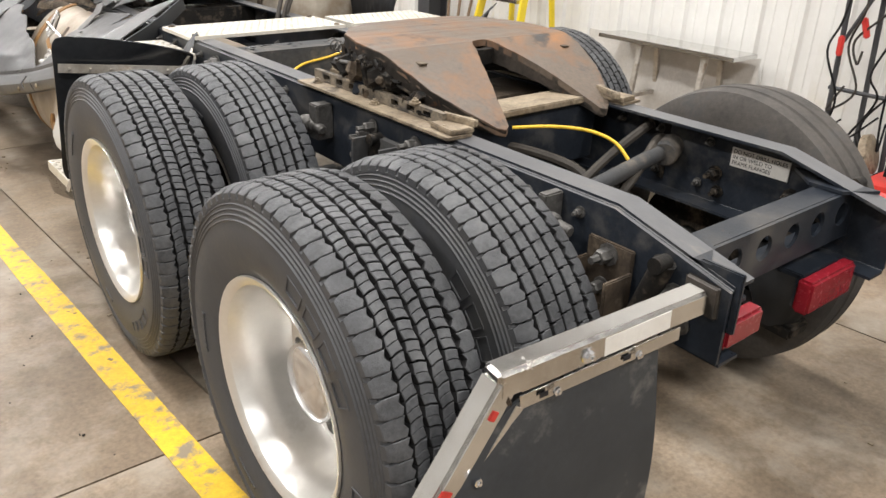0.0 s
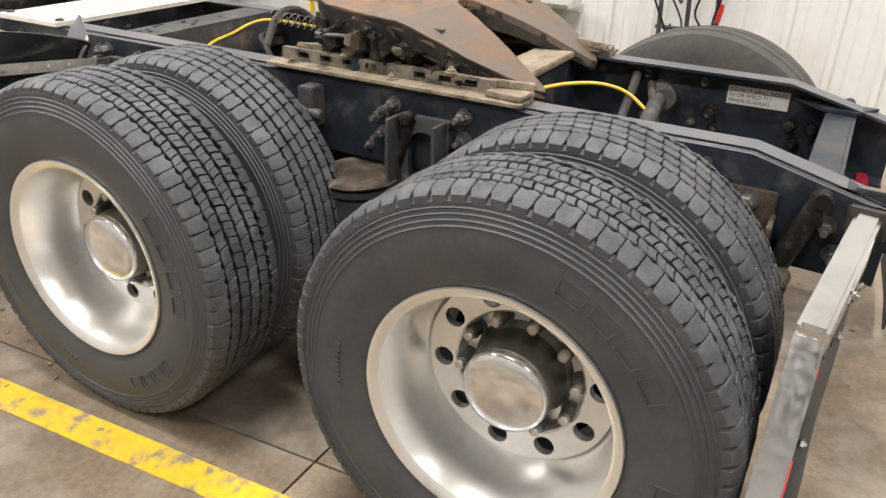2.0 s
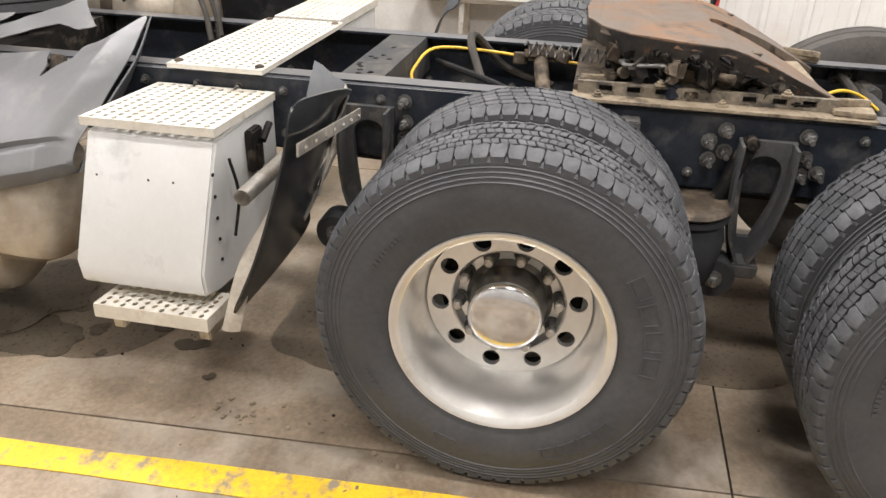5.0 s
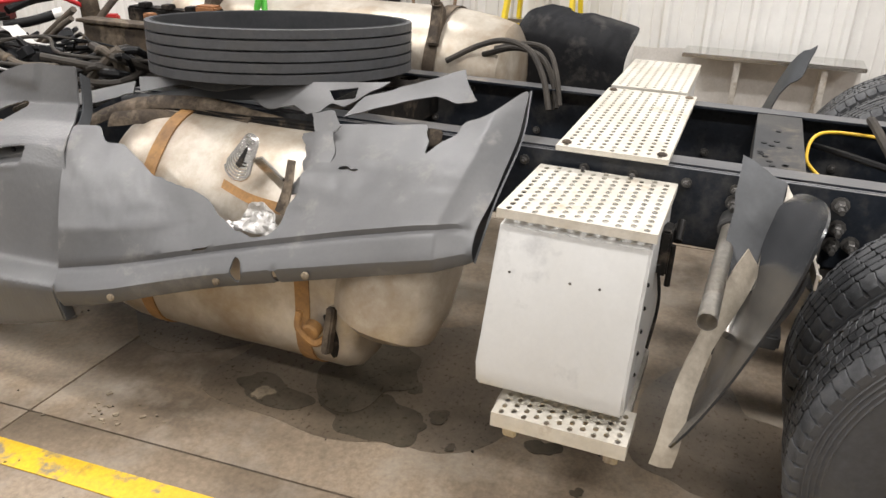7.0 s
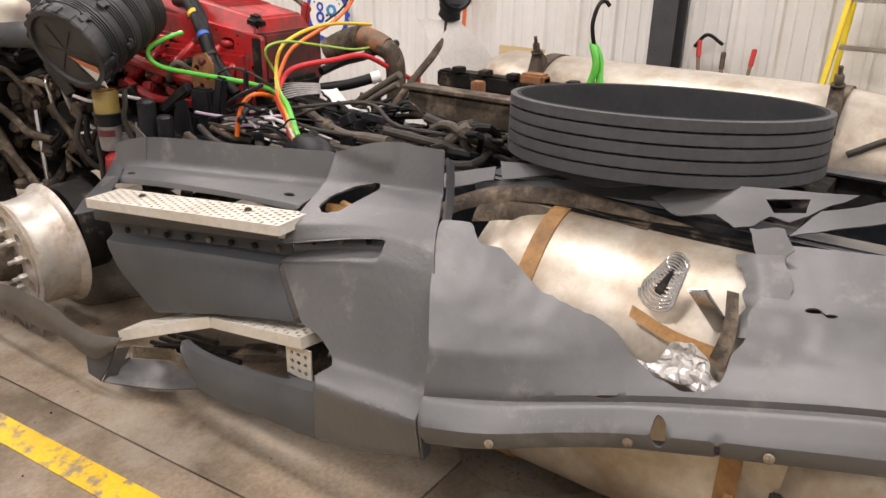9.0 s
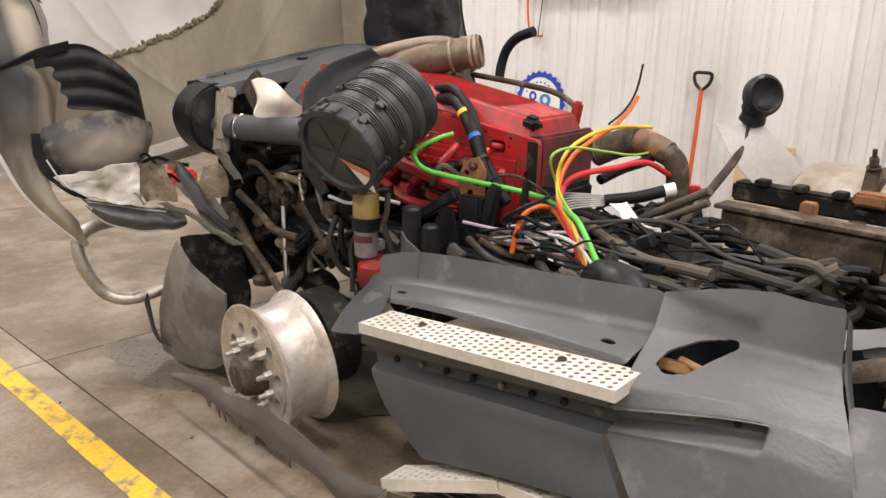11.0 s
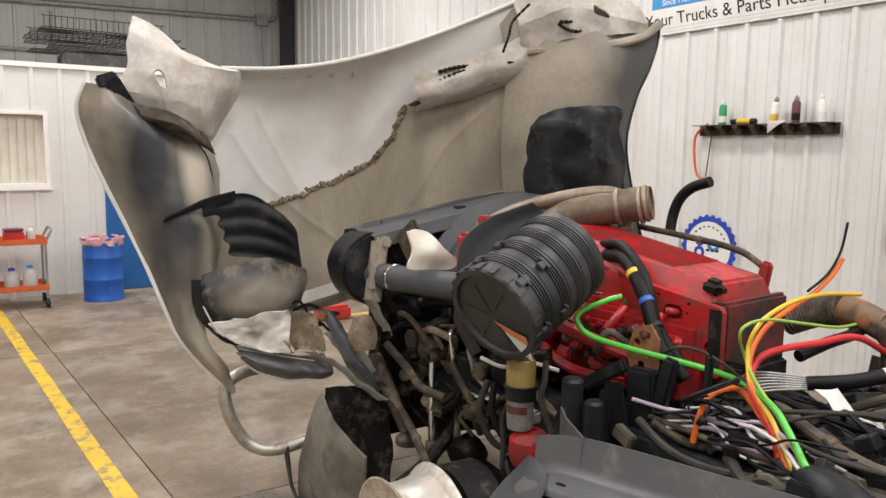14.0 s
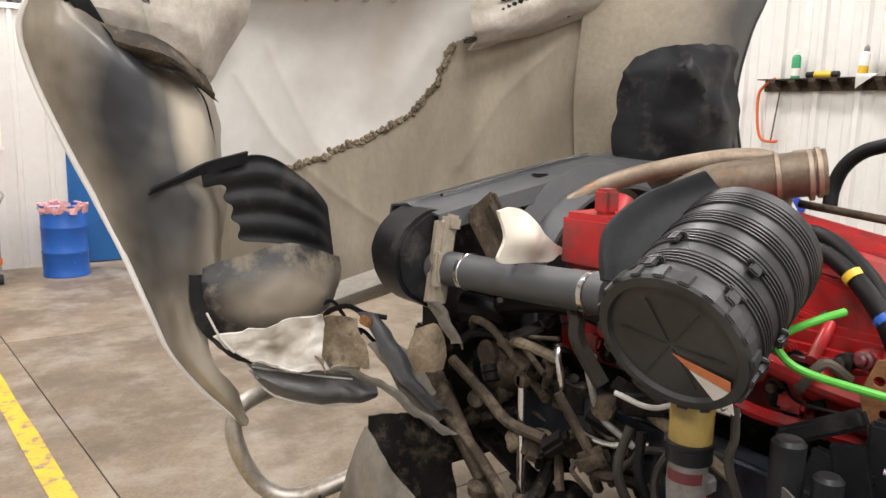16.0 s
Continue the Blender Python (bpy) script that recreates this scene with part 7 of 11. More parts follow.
plate("skirt_end", [(-1.18, 7.088, 0.134), (-1.19, 6.97, 0.20), (-1.18, 6.865, 0.241), (-1.185, 6.93, 0.13), (-1.19, 6.995, 0.048), (-1.185, 7.081, 0.047)], 0.006, "fairing_dark", "torn triangular skirt end")
plate("skirt_end", [(-1.188, 6.99, 0.045), (-1.182, 6.86, 0.238), (-1.15, 6.83, 0.235), (-1.16, 6.95, 0.05)], 0.006, "fairing_dark")
plate("skirt_flap", [(-1.2, 6.96, 0.055), (-1.10, 6.93, 0.125), (-1.02, 6.80, 0.115), (-1.02, 6.62, 0.10), (-1.055, 6.56, 0.10), (-1.12, 6.70, 0.075), (-1.18, 6.90, 0.055)], 0.007, "fairing", "bent grey flap lying just off the floor")
plate("skirt_flap", [(-1.195, 6.965, 0.055), (-1.125, 6.93, 0.135), (-1.10, 6.92, 0.14), (-1.17, 6.95, 0.058)], 0.007, "fairing")
plate("inner_panel", [(-1.05, 6.967, 0.150), (-1.05, 6.689, 0.227), (-1.05, 6.68, 0.175), (-1.02, 6.80, 0.13), (-1.05, 6.98, 0.09)], 0.005, "grease_tan", "dusty tan inner panel under the step")
for i, (sz, mm) in enumerate((((0.05, 0.5, 0.012), pose(-1.0, 6.6, 0.24, -14, 10, 4)), ((0.08, 0.3, 0.012), pose(-0.98, 6.25, 0.34, -18, -10, 8)), ((0.06, 0.16, 0.10), pose(-1.0, 6.06, 0.42, 8, 20, 8)), ((0.03, 0.24, 0.05), pose(-0.96, 6.0, 0.36, -20, 10, 16)))):
    part("broken_bracket", box(B(), sz, mm, 0.004), "iron_brown" if i % 2 else "iron_dark", fair2)
for i in range(4):
    part("bent_rod", rod(B(), (-0.98 + 0.03 * i, 6.95 - 0.02 * i, 0.14 + 0.01 * i), (-1.02, 6.3 + 0.06 * i, 0.25 + 0.02 * i), 0.010, segs=6), "iron_dark", fair2)

# torn upper strips lying along the frame: lower edge, upper edge
STRIPS = [
    ([(5.67, 1.007), (5.308, 1.034), (5.059, 1.075), (5.065, 1.041), (5.286, 0.993), (5.46, 1.0), (5.632, 0.959)], [], -0.44, 1.0, "fairing"),
    ([(5.951, 0.881), (5.934, 0.925), (5.67, 0.99), (5.662, 0.955), (5.802, 0.91)], [], -0.46, 0.98, "fairing"),
    ([(5.14, 0.99), (5.027, 1.043), (4.612, 1.082), (4.673, 1.047), (4.755, 0.995), (4.807, 1.003), (4.84, 0.975), (4.887, 0.962), (4.95, 0.985), (5.049, 0.957)], [[(4.831, 1.037), (4.723, 1.056), (4.723, 1.023), (4.80, 1.01)]], -0.45, 0.99, "fairing"),
    ([(4.745, 0.968), (4.687, 1.033), (4.52, 1.085), (4.354, 1.143), (4.317, 1.09), (4.279, 1.061), (4.339, 1.044), (4.428, 1.059), (4.621, 1.008)], [], -0.42, 1.02, "fairing"),
    ([(5.75, 0.93), (5.40, 0.985), (5.05, 1.02), (4.85, 1.03), (4.85, 1.0), (5.06, 0.985), (5.38, 0.95), (5.73, 0.905)], [], -0.40, 1.0, "fairing_dark"),
    ([(4.84, 0.985), (4.753, 1.0), (4.715, 0.955), (4.77, 0.90), (4.80, 0.93)], [], -0.55, 0.95, "fairing"),
]
for si, (outline, holes, x0, zm, mname) in enumerate(STRIPS):
    fine = []
    for a, b in zip(outline, outline[1:] + outline[:1]):
        for k in range(4):
            q = Vector((a[0] + (b[0] - a[0]) * k / 4, a[1] + (b[1] - a[1]) * k / 4, si))
            fine.append((q.x + 0.006 * noise.noise(q * 23), q.y + 0.005 * noise.noise(q * 29)))
    bm = holed(B(), fine, holes, 0.005)
    for k in range(40):
        bmesh.ops.bisect_plane(bm, geom=list(bm.verts) + list(bm.edges) + list(bm.faces), plane_co=(4.25 + 0.045 * k, 0, 0), plane_no=(1, 0, 0))
    for v in bm.verts:
        y, z, dz = v.co.x, v.co.y, v.co.z
        v.co = Vector((x0 + 0.9 * (z - zm) + dz * 0.7 + 0.012 * noise.noise(Vector((y * 6, z * 9, si))), y, z - dz * 0.7))
    bmesh.ops.recalc_face_normals(bm, faces=bm.faces)
    part("torn_strip", bm, mname, fair, "torn grey plastic strip")
# bent brown brackets under the tear
for path, w in (([(-0.62, 5.85, 0.82), (-0.55, 5.72, 0.89), (-0.50, 5.58, 0.925), (-0.49, 5.4, 0.90), (-0.50, 5.12, 0.905)], 0.022), ([(-0.5, 5.58, 0.935), (-0.47, 5.35, 0.945), (-0.47, 5.1, 0.92), (-0.46, 4.95, 0.9)], 0.018), ([(-0.66, 5.62, 0.90), (-0.56, 5.5, 0.90), (-0.52, 5.3, 0.88)], 0.02)):
    ps = smooth_path(path, 6)
    rows = [[p + Vector((-w, 0, -w * 1.2)), p + Vector((-0.006, 0, 0.004)), p + Vector((w, 0, w))] for p in ps]
    part("bent_bracket", sheet(B(), rows, 0.005, sub=(1, 2), rough=0.001), "iron_brown", fair)
for y, z in ((4.50, 0.93), (4.40, 0.94), (5.66, 0.87), (5.50, 0.86)):
    part("bent_bracket", box(B(), (0.05, 0.05, 0.06), pose(-0.47, y, z, 10, 20, 30), 0.006), "strap" if y == 4.50 else "iron_brown", fair)
bm = B()
block(bm, (-0.50, 4.3, 0.80), (-0.44, 5.5, 0.93), 0.01)
part("tank_mount", bm, "iron_dark", truck)

# the loose wide tyre on the frame
lt = thing("loose_tyre", "black wide ribbed truck tyre lying flat on the bare frame", "tyre", (-0.02, 5.27, 0.968))
LT = pose(0, 0, 0.0, -1.5, 4.4, 0)
LT.translation = (-0.02, 5.27, 0.995)


def lt_wob(a, h):
    return 1 + 0.02 * math.cos(2 * a + 0.6)


prof = [(0.30, 0.012), (0.36, 0.003), (0.45, 0.0), (0.50, 0.012), (0.514, 0.03), (0.514, 0.19), (0.512, 0.205), (0.505, 0.210), (0.498, 0.206), (0.492, 0.18), (0.490, 0.11), (0.47, 0.04), (0.40, 0.02), (0.31, 0.03)]
part("carcass", lathe(B(), prof, LT, 96, closed=True, wob=lt_wob), "rubber_plain", lt)
for z0, z1 in ((0.016, 0.053), (0.057, 0.092), (0.096, 0.131), (0.135, 0.170), (0.174, 0.208)):
    bm = B()
    n = 240
    rings = [[], [], [], []]
    for i in range(n):
        a = 2 * math.pi * i / n
        k = lt_wob(a, 0)
        nick = 0.0011 if i % 4 == 0 else 0.0
        for q, (r, z) in enumerate(((0.511, z0), (0.531 - nick, z0 + 0.0015 + nick), (0.531 - nick, z1 - 0.0015 - nick), (0.511, z1))):
            rings[q].append(bm.verts.new(LT @ Vector((r * k * math.cos(a), r * k * math.sin(a), z))))
    for q in range(3):
        for i in range(n):
            j = (i + 1) % n
            bm.faces.new((rings[q][i], rings[q][j], rings[q + 1][j], rings[q + 1][i]))
    part("tread_rib", bm, "rubber", lt)

# bare steer wheel
steer = new("wheel")
steer.parent = truck
steer["label"] = "bare dirty aluminium steer wheel without a tyre"
place(steer, pose(-1.02, 7.71, 0.362, 10, -3, -2) @ Matrix.Diagonal((0.96, 0.93, 0.93, 1)))
turn = pose(0, 0, 0, 0, -90, 0)
bm = B()
lathe(bm, [(0.296, -0.122), (0.302, -0.116), (0.292, -0.10), (0.272, -0.085), (0.262, -0.03), (0.258, 0.03), (0.268, 0.075), (0.288, 0.09), (0.298, 0.10), (0.300, 0.106), (0.292, 0.108), (0.272, 0.10), (0.240, 0.096)], turn, 56,
      wob=lambda a, h: 1 + 0.012 * math.sin(3 * a + 1))
bmesh.ops.delete(bm, geom=[f for f in bm.faces if len(f.verts) > 8], context="FACES")
holed(bm, disc_pts(0, 0, 0.242, 56), [disc_pts(0, 0, 0.112, 28)] + wheel_holes(10, 0.196, 0.027), 0.022, turn @ pose(0, 0, 0.10))
bmesh.ops.recalc_face_normals(bm, faces=bm.faces)
part("rim", bm, "alu_rusty", steer)
bm = B()
lathe(bm, [(0.118, -0.05), (0.118, 0.10), (0.10, 0.12), (0.085, 0.17), (0.06, 0.19), (0.02, 0.192)], turn, 28)
part("hub", bm, "iron_brown", steer)
nut = None
for i in range(10):
    a = 2 * math.pi * (i + 0.3) / 10
    if nut is None:
        bm = B()
        lathe(bm, [(0.02, 0.08), (0.02, 0.125), (0.016, 0.13)], turn, 6)
        lathe(bm, [(0.011, 0.12), (0.011, 0.16), (0.008, 0.163)], turn, 8)
        p = part("wheel_stud", bm, "alu_dirty", steer)
        nut = p.data
    else:
        p = new("wheel_stud", nut)
        p.parent = steer
    p.location = (0, 0.143 * math.cos(a), 0.143 * math.sin(a))


# ---- engine bay ----
engine = new("engine")
engine.parent = truck
engine["label"] = "red diesel engine with dusty valve cover"
place(engine, pose(-0.09, 7.176, 1.333, 0, 0, 5) @ Matrix.Translation((0.04, -7.13, -1.3127)) @ Matrix.Diagonal((1, 1, 1, 1)))
TILT_ENG = pose(0.16, 7.60, 1.29, 9.5, 0, 0)
bm = B()
box(bm, (0.42, 0.93, 0.12), TILT_ENG @ pose(0, 0, -0.045), 0.014)
box(bm, (0.42, 0.93, 0.085), TILT_ENG @ pose(0, 0, 0.0575), 0.012, 3, taper=(0.74, 0.93))
box(bm, (0.44, 0.95, 0.03), TILT_ENG @ pose(0, 0, -0.105), 0.008)
part("valve_cover", bm, "red_engine", engine, "bright red ribbed valve cover")
bm = B()
for i in range(14):
    box(bm, (0.006, 0.60, 0.006), TILT_ENG @ pose(-0.14 + 0.0215 * i, 0.06, 0.102), 0.002)
tagged(part("cover_rib", bm, "red_engine", engine), kind="stuff")
bm = B()
rng = random.Random(2)
for i in range(6):
    for sx in (-0.225, 0.225):
        bolt(bm, TILT_ENG @ Vector((sx * 0.93, -0.42 + 0.165 * i, -0.09)), (0, 0, 1), 0.011, 0.012)
for i in range(3):
    for sy in (-0.462,):
        bolt(bm, TILT_ENG @ Vector((-0.12 + 0.12 * i, sy, -0.03)), (0, -1, 0.1), 0.010, 0.01)
tagged(part("cover_bolt", bm, "iron_brown", engine), kind="stuff")
for i in range(5):
    part("cover_boss", lathe(B(), [(0.036, 0), (0.030, 0.006), (0.02, 0.008)], TILT_ENG @ pose(-0.201, -0.34 + 0.17 * i, -0.01, 0, -90, 0), 14), "red_engine", engine)
bm = B()
block(bm, (-0.10, 7.16, 0.86), (0.42, 8.45, 1.17), 0.02)
block(bm, (-0.16, 7.22, 0.95), (-0.10, 8.3, 1.12), 0.02)
for i in range(6):
    y = 7.30 + 0.17 * i
    lathe(bm, [(0.045, 0), (0.045, 0.05), (0.03, 0.06)], pose(-0.16, y, 1.04, 0, -90, 0), 14)
    box(bm, (0.10, 0.07, 0.05), pose(-0.19, y + 0.05, 0.97, 0, 12, 8), 0.01)
    rod(bm, (-0.24, y, 1.11), (-0.10, y + 0.02, 1.18), 0.016)
part("engine_block", bm, "red_engine", engine, "red engine block with ports")
bm = B()
for i in range(4):
    rod(bm, (-0.165, 7.3 + 0.24 * i, 1.08), (-0.172, 7.3 + 0.24 * i, 1.08), 0.028)
    rod(bm, (-0.20, 7.25 + 0.2 * i, 0.99), (-0.215, 7.25 + 0.2 * i, 0.99), 0.015)
tagged(part("port", bm, "ink", engine), kind="stuff")
bm = B()
tube(bm, [(-0.2, 8.3, 1.1), (-0.24, 7.9, 1.12), (-0.24, 7.5, 1.06), (-0.2, 7.25, 1.02)], 0.028, 10)
tube(bm, [(-0.15, 8.3, 1.2), (-0.18, 7.9, 1.22), (-0.16, 7.6, 1.2)], 0.02, 8)
tube(bm, [(-0.25, 7.8, 1.0), (-0.27, 7.6, 0.94), (-0.22, 7.3, 0.93)], 0.02, 8)
part("fuel_rail", bm, "red_engine", engine)
bm = B()
block(bm, (-0.045, 7.085, 0.99), (0.37, 7.13, 1.255), 0.012)
part("rear_plate", bm, "red_dirty", engine, "oily grimy red rear plate")
port = [(7.252, 1.172), (7.246, 1.19), (7.247, 1.212), (7.262, 1.224), (7.308, 1.224), (7.326, 1.212), (7.330, 1.185), (7.318, 1.172)]
holes = [port] + [disc_pts(y, z, r, 12) for y, z, r in ((7.191, 1.104, 0.021), (7.132, 1.094, 0.019), (7.222, 1.236, 0.007), (7.354, 1.252, 0.007), (7.114, 1.207, 0.007), (7.116, 1.152, 0.007), (7.226, 1.20, 0.006), (7.38, 1.20, 0.007))]
holed(bm := B(), [(7.43, 1.288), (7.096, 1.242), (7.085, 1.225), (7.085, 0.995), (7.10, 0.985), (7.165, 1.018), (7.30, 1.05), (7.43, 1.09)], holes, 0.03, Matrix(((0, 0, -1, -0.075), (1, 0, 0, 0), (0, 1, 0, 0), (0, 0, 0, 1))))
part("gear_case", bm, "red_engine", engine, "red gear case side with ports and bolt holes")
# Near-black sheet behind the ports, in place of the shade in their depth
part("case_backing", block(B(), (-0.040, 7.10, 1.0), (-0.015, 7.42, 1.25), 0.004), "ink", engine)
bm = B()
tube(bm, [(-0.04, 7.27, 1.195), (-0.075, 7.285, 1.198), (-0.085, 7.31, 1.20)], 0.014, 10)
tube(bm, [(-0.05, 7.40, 1.10), (-0.12, 7.37, 1.098), (-0.13, 7.30, 1.095), (-0.09, 7.235, 1.085)], 0.030, 12)
lathe(bm, [(0.042, 0), (0.042, 0.05), (0.030, 0.06), (0.012, 0.062)], pose(-0.09, 7.375, 1.10, 0, -90, 0), 18)
part("coolant_pipe", bm, "red_engine", engine)
part("oil_smear", crumple(block(B(), (-0.079, 7.083, 1.02), (-0.0745, 7.135, 1.235), 0.002), 0.002, 20, 0.001), "iron_dark", engine, "dark oily smear on the case corner")
bm = lathe(B(), [(0.045, 0), (0.045, 0.006), (0.02, 0.008)], TILT_ENG @ pose(0.13, -0.475, -0.03, 90, 0, 0), 20)
part("round_tag", bm, "sign_white", engine)
bm = B()
box(bm, (0.03, 0.05, 0.12), TILT_ENG @ pose(0.22, -0.40, 0.08), 0.01)
part("cover_lug", bm, "red_engine", engine)
part("cover_lug", box(B(), (0.06, 0.02, 0.10), pose(-0.10, 7.95, 1.46, 0, 20, 0), 0.008), "red_engine", engine)
bm = B()
rod(bm, (-0.24, 8.16, 1.30), (-0.10, 8.2, 1.44), 0.05)
block(bm, (-0.34, 8.06, 1.24), (-0.16, 8.26, 1.42), 0.02)
block(bm, (-0.30, 8.10, 1.42), (-0.24, 8.16, 1.50), 0.01)
part("engine_cap", bm, "red_engine", engine)
# dark side cavity, oval port and dirt-caked corner
for y, z in ((7.50, 1.09), (7.56, 1.11), (7.62, 1.12)):
    part("side_bolt", bolt(B(), (-0.162, y, z), (-1, 0, 0), 0.012, 0.012), "red_engine", engine)
part("caked_dirt", crumple(box(B(), (0.07, 0.08, 0.06), TILT_ENG @ pose(-0.165, -0.43, 0.075), 0.02, 3), 0.012, 14, 0.006), "iron_dark", engine)
part("cover_tag", box(B(), (0.003, 0.04, 0.03), TILT_ENG @ pose(-0.2015, 0.0, 0.06)), "sign_white", engine)
# hidden lower engine and sump
bm = B()
block(bm, (-0.12, 7.2, 0.45), (0.32, 8.5, 0.86), 0.03)
block(bm, (-0.05, 7.0, 0.62), (0.25, 7.2, 1.05), 0.02)
lathe(bm, [(0.20, 0), (0.22, 0.03), (0.21, 0.2), (0.15, 0.5), (0.11, 1.0)], aim((0.1, 7.18, 0.76), (0.1, 6.0, 0.72)), 24)
part("sump", bm, "iron_dark", engine)
bm = lathe(B(), [(0.02, 0), (0.3, 0.01), (0.33, 0.02), (0.33, 0.035), (0.05, 0.05)], aim((0.12, 8.56, 1.0), (0.12, 8.62, 1.0)), 28)
part("fan_hub", bm, "iron_dark", engine)

# exhaust
exh = new("exhaust_pipe")
exh.parent = truck
exh["label"] = "dull brown steel exhaust elbow with clamps"
place(exh, Matrix())
bm = tube(B(), [(-0.02, 8.22, 1.30), (0.0, 8.22, 1.42), (0.06, 8.14, 1.50), (0.14, 8.04, 1.535), (0.22, 7.94, 1.56), (0.29, 7.84, 1.58)], 0.077, 22, 6, ends=False)
bmesh.ops.solidify(bm, geom=list(bm.faces), thickness=0.004)
part("elbow", bm, "exhaust", exh)
for k, c in enumerate(((0.20, 7.967), (0.258, 7.886), (0.272, 7.866))):
    d = Vector((0.07, -0.10, 0.02)).normalized()
    p = Vector((c[0], c[1], 1.553 + 0.011 * k))
    part("clamp", lathe(B(), [(0.078, 0), (0.085, 0.002), (0.085, 0.016), (0.078, 0.018)], aim(p, p + d), 22), "exhaust", exh)
part("clamp_bolt", rod(B(), (0.23, 7.93, 1.635), (0.27, 7.87, 1.645), 0.01), "exhaust", exh)
bm = tube(B(), [(-0.10, 8.62, 1.41), (0.0, 8.5, 1.50), (0.1, 8.3, 1.57), (0.2, 8.12, 1.61), (0.27, 8.02, 1.60), (0.28, 7.98, 1.53), (0.26, 7.97, 1.45)], 0.034, 14, 6)
part("crossover_tube", bm, "exhaust", truck, "thin brown coolant crossover tube")
flex = new("exhaust_flex")
flex.parent = truck
flex["label"] = "corrugated steel exhaust flex with rusty cone"
place(flex, Matrix())
bm = tube(B(), [(0.48, 7.27, 1.13), (0.50, 7.16, 1.185), (0.50, 7.05, 1.215)], 0.062, 20, 18, ribs=0.05)
part("flex", bm, "iron_brown", flex)
bm = lathe(B(), [(0.07, 0), (0.070, 0.05), (0.072, 0.1), (0.064, 0.2), (0.055, 0.26)], aim((0.50, 7.05, 1.215), (0.51, 6.80, 1.16)) @ Matrix.Diagonal((0.86, 0.86, 0.62, 1)), 20)
part("cone", bm, "rust_pipe", flex)
bm = tube(B(), [(0.50, 6.93, 1.185), (0.51, 6.87, 1.15), (0.51, 6.845, 1.08), (0.51, 6.84, 0.9)], 0.05, 16)
part("downpipe", bm, "iron_brown", flex)

# radiator pack
rad = new("radiator")
rad.parent = truck
rad["label"] = "radiator pack under a black plastic shroud"
place(rad, Matrix())
part("core", block(B(), (-0.60, 8.78, 0.45), (0.56, 8.90, 1.38), 0.01), "iron_dark", rad)
side = [(q.x, q.y) for q in smooth_path([Vector((x, z, 0)) for x, z in ((-0.62, 1.40), (-0.70, 1.40), (-0.785, 1.345), (-0.828, 1.275), (-0.825, 1.19), (-0.775, 1.10), (-0.67, 1.04), (-0.60, 1.03))], 4)]
bm = holed(B(), side, [], 0.19, Matrix(((1, 0, 0, 0), (0, 0, -1, 8.71), (0, 1, 0, 0), (0, 0, 0, 1))))
bmesh.ops.bevel(bm, geom=[e for e in bm.edges if len(e.link_faces) == 2 and e.calc_face_angle() > 1.2], offset=0.014, segments=2, affect="EDGES")
part("side_tank", crumple(bm, 0.006, 9, 0.002), "black_plastic", rad)
rows = []
for i in range(8):
    k = i / 7
    x = -0.70 + 1.25 * k
    zc = min(1.405 + 0.19 * (x + 0.69), 1.57)
    rows.append([(x, 8.99, zc - 0.10), (x, 8.97, zc - 0.004), (x, 8.86, zc + 0.012), (x + 0.01, 8.84, zc + 0.002), (x + 0.02, 8.68, zc - 0.012), (x + 0.03, 8.665, zc - 0.07)])
part("top_shroud", sheet(B(), facets(rows, 3, 4), 0.008, rough=0.0008), "fairing_dark", rad, "dusty black plastic radiator top shroud", angle=20)
# Bright steel line along the ridge of the shroud
bm = tube(B(), [(-0.66, 8.845, 1.43), (-0.3, 8.845, 1.498), (0.0, 8.845, 1.556), (0.2, 8.84, 1.585)], 0.006, 6)
part("top_edge", bm, "stainless", rad, "bright edge of the shroud")
bm = lathe(B(), [(0.44, -0.10), (0.455, -0.10), (0.46, 0.02), (0.53, 0.05), (0.53, 0.06), (0.45, 0.03), (0.445, -0.09)], pose(0.10, 8.62, 1.03, 90, 0, 0) @ Matrix.Scale(-1, 4, (0, 0, 1)), 56, closed=True)
bmesh.ops.recalc_face_normals(bm, faces=bm.faces)
part("fan_shroud", bm, "fairing_dark", rad, "dusty curved fan shroud ring")
bm = B()
box(bm, (0.085, 0.06, 0.33), pose(-0.665, 8.685, 1.22, 0, 8, 0), 0.02, 3)
box(bm, (0.03, 0.03, 0.13), pose(-0.70, 8.655, 1.20, 0, 4, 0), 0.008)
box(bm, (0.06, 0.05, 0.06), pose(-0.63, 8.67, 1.36, 0, 12, 0), 0.012)
part("end_bracket", bm, "edge_beige", rad, "dirty beige plastic tank end")
cb = part("condenser_block", box(B(), (0.035, 0.16, 0.26), pose(-0.52, 8.56, 1.33, -38, 0, 10), 0.012), "iron_brown", rad)
for i in range(9):
    part("condenser_fin", box(B(), (0.042, 0.008, 0.20), pose(-0.525 + 0.003 * i, 8.50 + 0.012 * i, 1.36 - 0.01 * i, -38, 0, 10), 0.002), "iron_brown", cb)
bm = B()
box(bm, (0.06, 0.05, 0.03), pose(-0.12, 8.78, 1.50), 0.006)
box(bm, (0.16, 0.03, 0.02), pose(0.1, 8.72, 1.53, 0, -5, 10), 0.004)
for i in range(5):
    rod(bm, (-0.55 + 0.22 * i, 8.85, 1.43 + 0.018 * i), (-0.55 + 0.22 * i, 8.85, 1.455 + 0.018 * i), 0.006)
tagged(part("shroud_clip", bm, "black_plastic", rad), kind="stuff")
